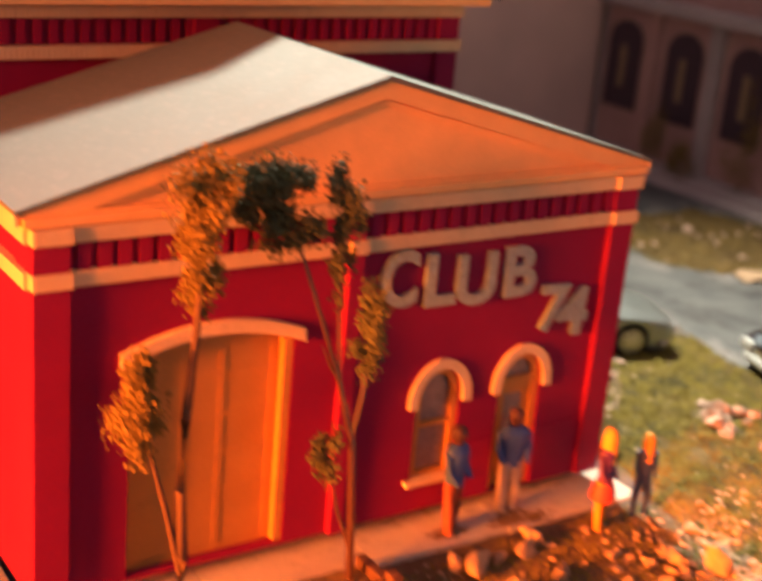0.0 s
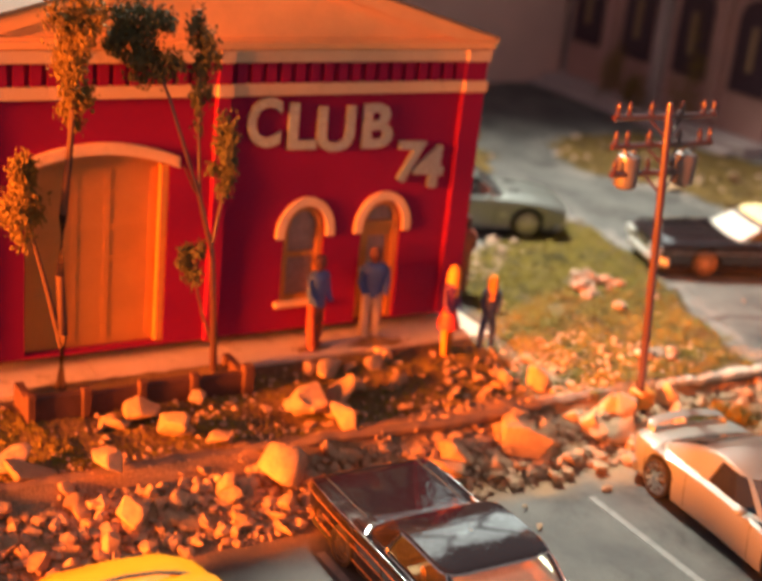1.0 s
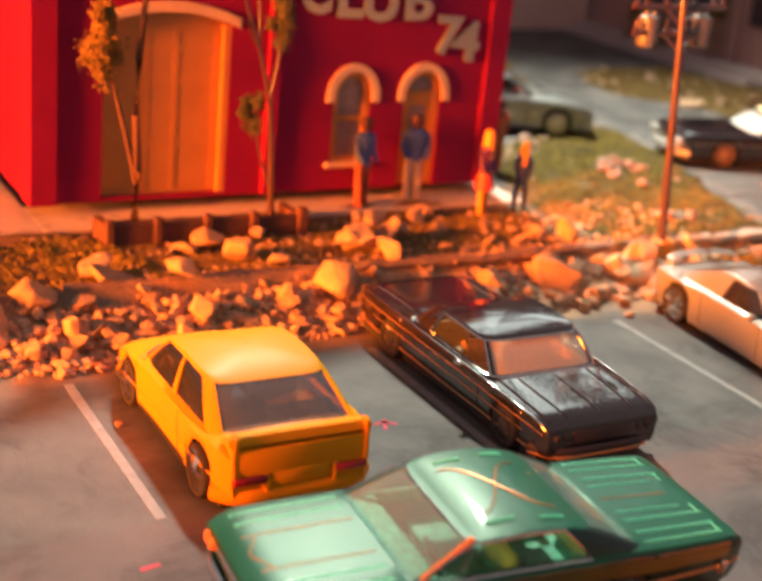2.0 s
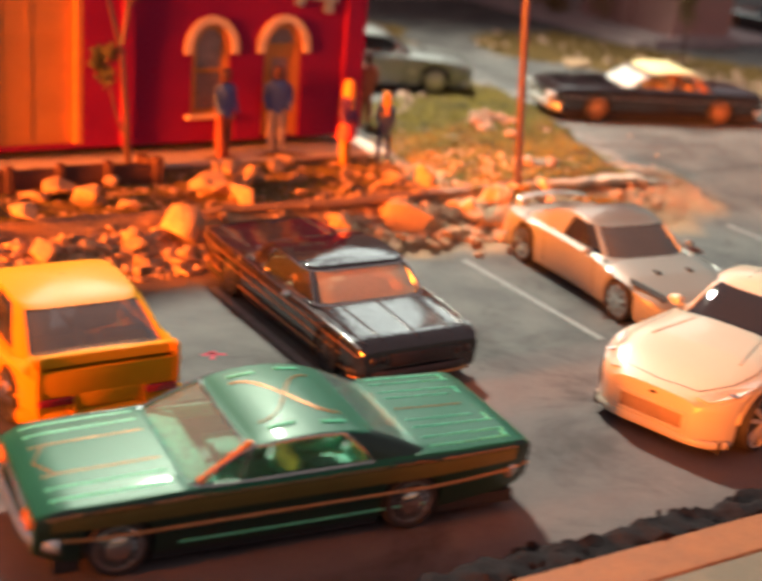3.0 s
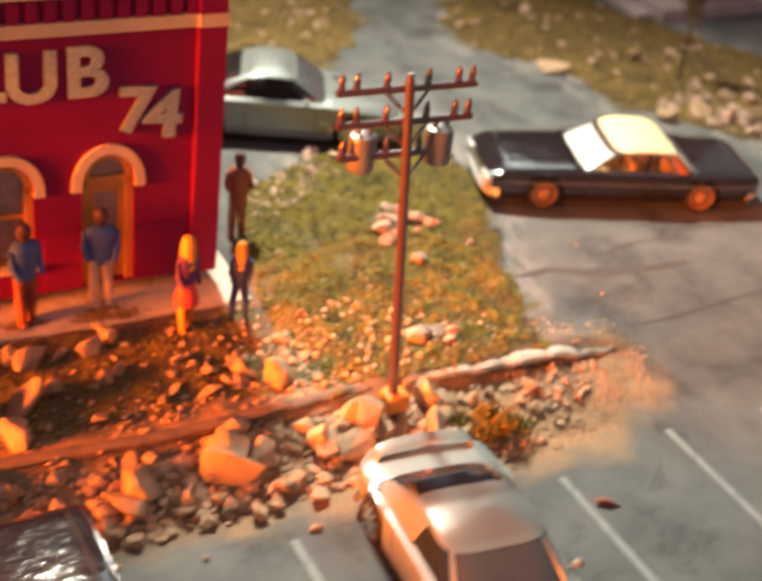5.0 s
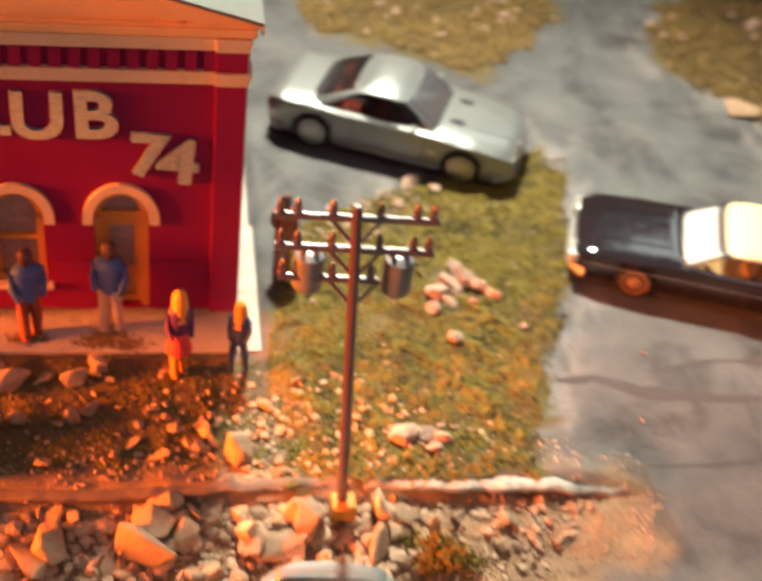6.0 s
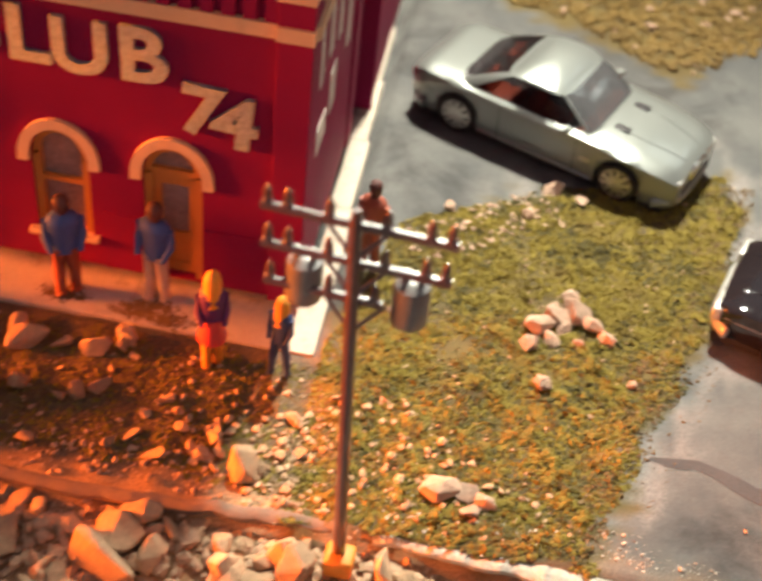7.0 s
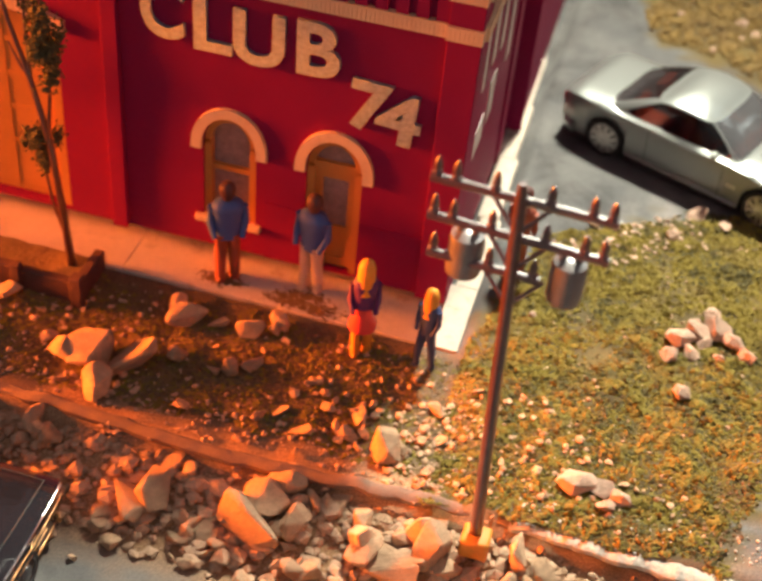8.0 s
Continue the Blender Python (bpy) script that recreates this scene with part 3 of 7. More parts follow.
def club_house():
    house = thing("club_house", XC, 0, 0, label="red model brick club house with cream trim and pale gable roof", category="building")

    def add(name, bm, m, label="", smooth=0.0, parent=house):
        bmesh.ops.translate(bm, verts=bm.verts, vec=(-XC, 0, 0))
        return part(name, bm, m, parent, label, smooth)

    garage = low_arch(-11.15, -7.76, 0.08, 4.55, 0.34)
    window = arch_outline(-4.66, -3.52, 0.78, 2.62, 0.70)
    door = arch_outline(-2.44, -1.27, 0.02, 2.62, 0.72)
    bm = bmesh.new()
    wall_with_holes(bm, X0 + 0.05, X1 - 0.05, 0, EAVE - 0.2, [garage, window, door], 0.0, 0.3)
    add("front_wall", bm, red)
    for name, xa, xb in (("left_wall", X0 + 0.05, X0 + 0.35), ("right_wall", X1 - 0.35, X1 - 0.05)):
        add(name, box(bmesh.new(), xa, xb, 0.3, DEEP, 0, EAVE - 0.1), red)
    add("back_wall", box(bmesh.new(), X0 + 0.35, X1 - 0.35, DEEP - 0.3, DEEP, 0, EAVE - 0.1), red)
    add("inner_floor", box(bmesh.new(), X0 + 0.35, X1 - 0.35, 0.3, DEEP - 0.3, 0.0, 0.06), dark_gap)
    # pilasters, with sloping cream caps
    for xa, xb in ((X0, -12.33), (-6.72, -6.38), (0.10, X1)):
        bm = box(bmesh.new(), xa, xb, -0.16, 0.02, 0.0, EAVE - 0.25, 0.015)
        add("pilaster", bm, red)
    for xa in (X0 + 0.0, X1 - 0.10):
        for ya, yb in ((0.02, 0.72), (DEEP - 0.7, DEEP)):
            add("side_pilaster", box(bmesh.new(), xa, xa + 0.10, ya, yb, 0.0, EAVE - 0.25), red)
    # recessed dentil frieze
    spans = ((-12.33, -6.72), (-6.38, 0.10))
    for xa, xb in spans:
        n = int((xb - xa) / 0.37)
        w = (xb - xa) / n
        for k in range(n):
            add("dentil", box(bmesh.new(), xa + w * (k + 0.36), xa + w * (k + 1), -0.10, 0.01, 6.45, 6.99), red)
    for z0, z1, out in ((6.18, 6.46, -0.15), (6.98, 7.26, -0.17)):
        for xa, xb in spans:
            add("belt_course", ribbed_band(bmesh.new(), xa, xb, out, 0.0, z0, z1), cream)
        for xa, xb in ((X0, -12.33), (-6.72, -6.38), (0.10, X1)):
            add("pilaster_band", ribbed_band(bmesh.new(), xa - 0.02, xb + 0.02, out - 0.08, 0.0, z0, z1), cream)
        for xa in (X0 - 0.10, X1 - 0.10):
            bm = ribbed_band(bmesh.new(), 0.0, DEEP, 0, 0.18, z0, z1)
            bmesh.ops.rotate(bm, verts=bm.verts, cent=(0, 0, 0), matrix=Matrix.Rotation(radians(90), 3, "Z"))
            bmesh.ops.translate(bm, verts=bm.verts, vec=(xa + 0.18, 0, 0))
            add("side_belt_course", bm, cream)
    # gable
    bm = prism(bmesh.new(), [(X0, 7.26), (X1, 7.26), (X1, EAVE - 0.06), (XC, APEX - 0.06), (X0, EAVE - 0.06)], -0.02, 0.25)
    add("gable", bm, gable_mat)
    slope = (APEX - EAVE) / (XC - X0)
    for s in (-1, 1):
        xe = X0 if s < 0 else X1
        bm = prism(bmesh.new(), [(xe + s * 0.2, EAVE - 0.10), (xe + s * 0.2, EAVE + 0.02), (XC, APEX + 0.06), (XC, APEX - 0.30), (xe - s * 0.9, EAVE - 0.06)], -0.10, -0.02)
        add("raking_cornice", bm, gable_mat)
        bm = prism(bmesh.new(), [(XC - s * 0.0, APEX - 0.42), (XC, APEX - 0.34), (xe - s * 1.3, EAVE + 0.06), (xe - s * 1.45, EAVE - 0.02)], -0.06, -0.018)
        add("shadow_moulding", bm, gable_mat)
    add("horizontal_cornice", box(bmesh.new(), X0 - 0.15, X1 + 0.15, -0.20, 0.0, 7.28, 7.46, 0.02), gable_mat)
    add("gable_sill", box(bmesh.new(), X0 - 0.05, X1 + 0.05, -0.12, -0.02, 7.46, 7.53, 0.01), gable_mat)
    # roof halves
    for s in (-1, 1):
        xe = (X0 if s < 0 else X1) + s * 0.28
        bm = prism(bmesh.new(), [(xe, EAVE - 0.03), (xe, EAVE + 0.05), (XC, APEX + 0.14), (XC, APEX + 0.04)], -0.14, DEEP + 0.15)
        add("roof_slope", bm, roofing, "pale grey weathered roof slope")
        add("fascia", box(bmesh.new(), min(xe, xe - s * 0.06), max(xe, xe - s * 0.06), -0.13, DEEP, EAVE - 0.22, EAVE - 0.03), cream)
    # freight door
    bm = prism(bmesh.new(), low_arch(-11.15, -7.76, 0.08, 4.55, 0.34), 0.24, 0.30)
    gate = add("freight_door", bm, mustard, "mustard panelled freight door")
    for xa in (-11.1, -10.02, -9.24, -8.14):
        add("stile", box(bmesh.new(), xa, xa + 0.20 if xa < -11 else xa + 0.14, 0.222, 0.245, 0.1, 4.5), mustard, parent=gate)
    for z in (0.1, 1.35, 2.2, 3.0, 3.85, 4.42):
        for xa, xb in ((-10.9, -10.03), (-9.87, -9.25), (-9.09, -8.15), (-7.99, -7.8)):
            add("rail", box(bmesh.new(), xa, xb, 0.225, 0.245, z, z + 0.12), mustard, parent=gate)
    add("door_jamb", box(bmesh.new(), -7.96, -7.78, 0.02, 0.22, 0.1, 4.55), mustard, parent=gate)
    bm = prism(bmesh.new(), low_arch_band(-11.2, -7.71, 4.55, 0.34, 0.27, 0.16), -0.11, 0.02)
    add("arch_hood", bm, cream)
    for k in range(34):
        cx = -11.33 + 3.75 * (k + 0.5) / 34
        cz = 4.55 + 0.34 * (1 - ((cx + 9.455) / 1.745) ** 2) + 0.135
        add("voussoir", box(bmesh.new(), cx - 0.035, cx + 0.035, -0.125, -0.105, cz - 0.12, cz + 0.12), cream)
    # arched window and door
    for name, xa, xb, z0, rise in (("window", -4.66, -3.52, 0.78, 0.70), ("door", -2.44, -1.27, 0.02, 0.72)):
        body = add(name, prism(bmesh.new(), arch_outline(xa, xb, z0, 2.62, rise), 0.22, 0.26), pane_dim if name == "window" else mustard)
        for jx in (xa, xb - 0.16):
            add("jamb", box(bmesh.new(), jx, jx + 0.16, 0.06, 0.22, z0, 2.66), mustard, parent=body)
        add("head", prism(bmesh.new(), arch_band(xa + 0.15, xb - 0.15, 2.6, 2.62, rise - 0.15, 0.14), 0.06, 0.22), mustard, parent=body)
        add("arch_moulding", prism(bmesh.new(), arch_band(xa - 0.02, xb + 0.02, 2.5, 2.62, rise + 0.02, 0.22), -0.10, 0.02), cream, parent=body)
        if name == "window":
            add("meeting_rail", box(bmesh.new(), xa + 0.14, xb - 0.14, 0.10, 0.22, 1.95, 2.06), mustard, parent=body)
            add("bottom_rail", box(bmesh.new(), xa + 0.14, xb - 0.14, 0.10, 0.22, 0.78, 0.9), mustard, parent=body)
            add("sill", box(bmesh.new(), xa - 0.16, xb + 0.14, -0.14, 0.1, 0.66, 0.79, 0.02), cream, parent=body)
        else:
            add("transom", box(bmesh.new(), xa + 0.14, xb - 0.14, 0.08, 0.22, 2.58, 2.74), mustard, parent=body)
            add("fanlight", prism(bmesh.new(), arch_outline(xa + 0.17, xb - 0.17, 2.74, 2.76, rise - 0.26), 0.195, 0.215), pane_dim, parent=body)
            add("door_pane", box(bmesh.new(), xa + 0.32, xb - 0.32, 0.20, 0.215, 1.15, 2.3), pane_dim, parent=body)
            for a, b, c, d in ((xa + 0.16, xa + 0.31, 0.1, 2.56), (xb - 0.31, xb - 0.16, 0.1, 2.56), (xa + 0.31, xb - 0.31, 2.32, 2.56), (xa + 0.31, xb - 0.31, 0.98, 1.13), (xa + 0.31, xb - 0.31, 0.1, 0.3)):
                add("door_frame", box(bmesh.new(), a, b, 0.16, 0.215, c, d), mustard, parent=body)
    for xa, xb in ((-3.3, -2.46), (-1.25, 0.10)):
        add("plinth", box(bmesh.new(), xa, xb, -0.03, 0.0, 0.0, 1.45), red)
    # posters on the side wall
    for ya, yb, za, zb in ((0.95, 1.25, 4.5, 6.1), (1.9, 2.3, 4.6, 5.8), (2.9, 3.3, 4.4, 5.7), (1.0, 1.9, 2.9, 3.5), (2.3, 2.9, 3.0, 4.0), (4.1, 4.5, 3.5, 5.4)):
        add("side_poster", box(bmesh.new(), X1 - 0.055, X1 - 0.03, ya, yb, za, zb), sign_mat)
    return house


club_house()


def big_house():
    """The taller hall that stands behind the club house."""
    by, xr, xl = 7.5, 0.95, -13.6
    hall = thing("tall_hall", XC, by, 0, label="taller red model hall with cream bands and orange-lit eaves", category="building")

    def add(name, bm, m, label=""):
        bmesh.ops.translate(bm, verts=bm.verts, vec=(-XC, -by, 0))
        return part(name, bm, m, hall, label)

    add("body_wall", box(bmesh.new(), xl, xr, by, by + 9, -0.3, 10.0), red)
    for xa in (xl - 0.06, -6.6, xr - 0.6):
        add("pilaster", box(bmesh.new(), xa, xa + 0.66, by - 0.15, by + 0.01, -0.3, 9.6, 0.015), red)
    for z0, z1 in ((8.66, 8.94), (9.55, 9.8)):
        add("belt_course", ribbed_band(bmesh.new(), xl - 0.1, xr + 0.1, by - 0.25, by, z0, z1, 0.12), cream)
    for k in range(38):
        xa = xl + 0.7 + k * 0.36
        add("dentil", box(bmesh.new(), xa, xa + 0.2, by - 0.1, by + 0.01, 8.95, 9.54), red)
    # unseen upper gable, raised and brought forward to shade the club house roof
    bm = prism(bmesh.new(), [(xl - 0.3, 9.95), (xr + 0.3, 9.95), (xr + 0.3, 10.15), (XC, 13.5), (xl - 0.3, 10.15)], by - 1.05, by + 9.3)
    add("gable_roof", bm, gable_mat)
    for s in (-1, 1):
        xe = (xl if s < 0 else xr) + s * 0.5
        add("roof_slope", prism(bmesh.new(), [(xe, 10.12), (xe, 10.22), (XC, 13.65), (XC, 13.55)], by - 1.2, by + 9.4), roofing)


big_house()

# pavement round the club house
walk_way = thing("pavement", 0, 0, 0, label="pale concrete model pavement slabs round the club house", category="pavement", kind="structure")
cuts = [-12.9, -9.6, -6.1, -2.6, 1.3]
for k, (a, b) in enumerate(zip(cuts, cuts[1:])):
    part("slab", box(bmesh.new(), a + 0.006, b - 0.006, -1.14 - 0.03 * (k % 2), 0.9, -0.62, WALK, 0.02), concrete, walk_way)
for k in range(6):
    part("slab", box(bmesh.new(), 0.80 - 0.07 * k, 1.3 - 0.09 * k, 0.91 + k * 2.6, 3.5 + k * 2.6, -0.6, WALK - 0.005, 0.02), concrete, walk_way)
    part("slab", box(bmesh.new(), -14.6, -12.91, -1.1 + k * 2.6, 1.49 + k * 2.6, -0.62, WALK - 0.005, 0.02), concrete, walk_way)

# letters on the front wall


def sign():
    lead = thing("club_sign", -5.9, 0, 4.8, label="silver glitter cut-out letters and numerals fixed on red wall", category="sign")
    place = {"C": (-5.88, 4.90, 1.22, 0.88, 0), "L": (-4.80, 4.81, 1.16, 0.78, 0), "U": (-4.0, 4.72, 1.14, 1.03, 0), "B": (-2.72, 4.76, 1.14, 0.86, 1), "7": (-1.66, 3.82, 1.10, 0.82, -3), "4": (-1.14, 3.68, 1.14, 0.90, -5)}
    for ch, (x, z, high, wide, tilt) in place.items():
        curve = bpy.data.curves.new("letter", "FONT")
        curve.body, curve.size, curve.extrude, curve.offset = ch, 1.0, 0.03, 0.028
        ob = bpy.data.objects.new("letter", curve)
        scene.collection.objects.link(ob)
        me = bpy.data.meshes.new_from_object(ob.evaluated_get(bpy.context.evaluated_depsgraph_get()))
        bpy.data.objects.remove(ob)
        bpy.data.curves.remove(curve)
        co = np.array([v.co[:] for v in me.vertices])
        lo, hi = co.min(0), co.max(0)
        co = (co - lo) / (hi - lo)
        a = radians(tilt)
        px, pz = co[:, 0] * wide, co[:, 1] * high
        px, pz = px * math.cos(a) - pz * math.sin(a), px * math.sin(a) + pz * math.cos(a)
        out = np.stack([px + x + 5.9, -0.005 - co[:, 2] * 0.10, pz + z - 4.8], 1) * CM
        me.vertices.foreach_set("co", out.astype(np.float32).reshape(-1))
        me.materials.append(glitter)
        me.update()
        letter = new("letter", me)
        letter.parent = lead
    return lead


sign()

# kerb between the plot and the car park: a worn dusty strip that turns to pale plaster
def kerb(name, x0, x1, wide, m, label, lift=0.0):
    bm = bmesh.new()
    rows = []
    for k in range(150):
        x = x0 + k * (x1 - x0) / 149
        y = -5.22 + 0.10 * math.sin(x * 0.7) + 0.05 * noise.noise((x * 2, 0, 0)) + (0.28 if x < -7 else 0) * smoothstep(-7.0, -10.0, x)
        top = -0.30 + lift + 0.05 * noise.noise((x * 1.3, 5, 0)) + 0.04 * noise.noise((x * 4.1, 2, 0)) + 0.05 * smoothstep(2.0, 4.0, x) - 0.32 * smoothstep(6.6, 9.0, x)
        w = wide + 0.03 * noise.noise((x * 1.7, 9, 0)) + 0.02 * noise.noise((x * 6, 4, 0))
        foot = top - 0.24 + 0.06 * noise.noise((x * 3, 7, 0))
        rows.append([(x, y + w, -0.75), (x, y - w + 0.08, foot), (x, y - w, top - 0.16), (x, y - w - 0.01, top - 0.05), (x, y - w + 0.05, top), (x, y + w * 0.2, top + 0.02 + 0.02 * noise.noise((x * 7, 1, 0))), (x, y + w - 0.05, top + 0.01), (x, y + w, top - 0.05), (x, y + w, -0.7)])
    vs = grid_sheet(bm, [[(float(a), float(b), float(c)) for a, b, c in r] for r in rows])
    for r in (vs[0], vs[-1]):
        bm.faces.new(r)
    return solo(name, bm, m, label=label, category="kerb", kind="structure", smooth=40)


kerb("kerb", -13.5, 3.6, 0.13, kerb_mat, "worn dusty kerb strip between plot and car park")
kerb("plaster_kerb", 3.2, 9.0, 0.17, plaster, "pale crumbling plaster kerb strip beside the grass", 0.015)

# car park lines
for x, ya, yb in ((-14.27, -8.2, -13.7), (-7.47, -8.2, -13.75), (-0.68, -8.3, -13.7), (5.48, -8.5, -13.8), (8.8, -7.9, -13.7), (11.6, -8.0, -13.8)):
    solo("parking_line", box(bmesh.new(), -0.095, 0.095, yb, ya, 0, 0.012), line_mat, x, 0, LOT - 0.002, label="worn white painted parking bay line on asphalt", category="road marking", group="parking lines", kind="structure")

# front edge: black ballast seam and tan board
# strip coloured orange-brown for the orange light along the board's edge
solo("board_edge", box(bmesh.new(), -45, 75, -21.85, -21.0, -1.3, -0.93, 0.04), edge_orange_lit, label="edge strip along the front board, coloured as lit orange", category="edge strip", kind="structure")
bm = bmesh.new()
rows = []
for k in range(420):
    x = -30 + k * 50 / 419
    rag = 0.16 * noise.noise((x * 1.1, 3, 0)) + 0.07 * noise.noise((x * 3.1, 3, 0))
    row = [(x, -20.28 + rag, LOT - 0.05)]
    for j in range(6):
        y = -20.33 + rag * (1 - j / 6) - j * 0.13
        row.append((x, y, LOT + 0.20 + 0.16 * noise.noise((x * 2.3, y * 3, 1)) + 0.10 * noise.noise((x * 6, y * 7, 2)) - 0.10 * (j == 0)))
    row.append((x, -21.0, LOT - 0.05))
    rows.append(row)
grid_sheet(bm, rows)
solo("ballast_bed", bm, tar, label="black lumpy ballast strip along the board", category="ballast", kind="structure", smooth=50)
solo("front_board", box(bmesh.new(), -45, 75, -45, -21.86, -1.3, -0.95, 0.03), tan_board, label="tan board walkway along the front edge", category="pavement", kind="structure")

# ---------------------------------------------------------------- cars


def curve_of(points):
    xs, ys = [p[0] for p in points], [p[1] for p in points]

    def at(x):
        """Smooth reading of a profile at x."""
        h = 0.10
        return sum(float(np.interp(x + d * h, xs, ys)) * w for d, w in ((-1, 0.25), (0, 0.5), (1, 0.25)))
    return at


WHEELS = {}


def wheel_meshes(style, r, wide):
    """Tyre and rim meshes of a die-cast wheel, shared by all wheels of that style. The outer side is +y."""
    key = (style, r, wide)
    if key in WHEELS:
        return WHEELS[key]
    h = wide / 2
    inner = r * {"five": 0.74, "ten": 0.76, "grey": 0.76, "alloy": 0.86}.get(style, 0.76)
    bm = lathe(bmesh.new(), [(inner, -h), (r * 0.93, -h), (r * 0.99, -h * 0.7), (r, -h * 0.3), (r, h * 0.3), (r * 0.99, h * 0.7), (r * 0.93, h), (inner * 1.04, h), (inner, h * 0.8)], 28, "y")
    tyre = finish(bm, rubber, 50)
    bm = bmesh.new()
    if style in ("five", "ten", "grey", "alloy"):
        lathe(bm, [(inner, -h * 0.9), (inner * 1.0, h * 0.86), (inner * 0.9, h * 0.86), (inner * 0.90, h * 0.35)], 28, "y")
        lathe(bm, [(inner * 0.90, h * 0.05), (inner * 0.90, h * 0.1), (0.01, h * 0.08)], 24, "y", 1)
        n = 10 if style in ("ten", "alloy", "grey") else 5
        for k in range(n):
            a = 2 * math.pi * (k + (0.14 * (-1) ** k if style == "alloy" else 0)) / n
            d, s = Vector((math.cos(a), 0, math.sin(a))), Vector((-math.sin(a), 0, math.cos(a)))
            w0, w1 = (0.022, 0.032) if style == "alloy" else (0.035, 0.05) if n == 10 else (0.05, 0.085)
            w0, w1 = w0 * r / 0.47, w1 * r / 0.47
            y0, y1 = h * 0.75, h * 0.9
            q = [d * 0.05 - s * w0, d * inner * 0.95 - s * w1, d * inner * 0.95 + s * w1, d * 0.05 + s * w0]
            slab(bm, [(v.x, y1 if i in (0, 3) else y0, v.z) for i, v in enumerate(q)], 0.05)
        lathe(bm, [(0.09, h * 0.5), (0.09, h * 0.95), (0.05, h)], 14, "y")
    else:
        lathe(bm, [(inner, -h * 0.9), (inner, h * 0.95), (inner * 0.88, h * 0.98), (inner * 0.82, h * 0.55), (inner * 0.55, h * 0.6), (inner * 0.5, h * 0.95), (inner * 0.3, h * 1.12), (0.02, h * 1.15)], 28, "y")
        for k in range(16):
            a = 2 * math.pi * k / 16
            c, s = math.cos(a), math.sin(a)
            tube(bm, [(c * inner * 0.5, h * 0.72, s * inner * 0.5), (c * inner * 0.84, h * 0.72, s * inner * 0.84)], 0.018, 5)
    rim = finish(bm, [{"copper": gold_trim, "grey": rim_grey, "dark": charcoal, "alloy": bright_alloy}.get(style, chrome), rubber], 40)
    WHEELS[key] = (tyre, rim)
    return WHEELS[key]


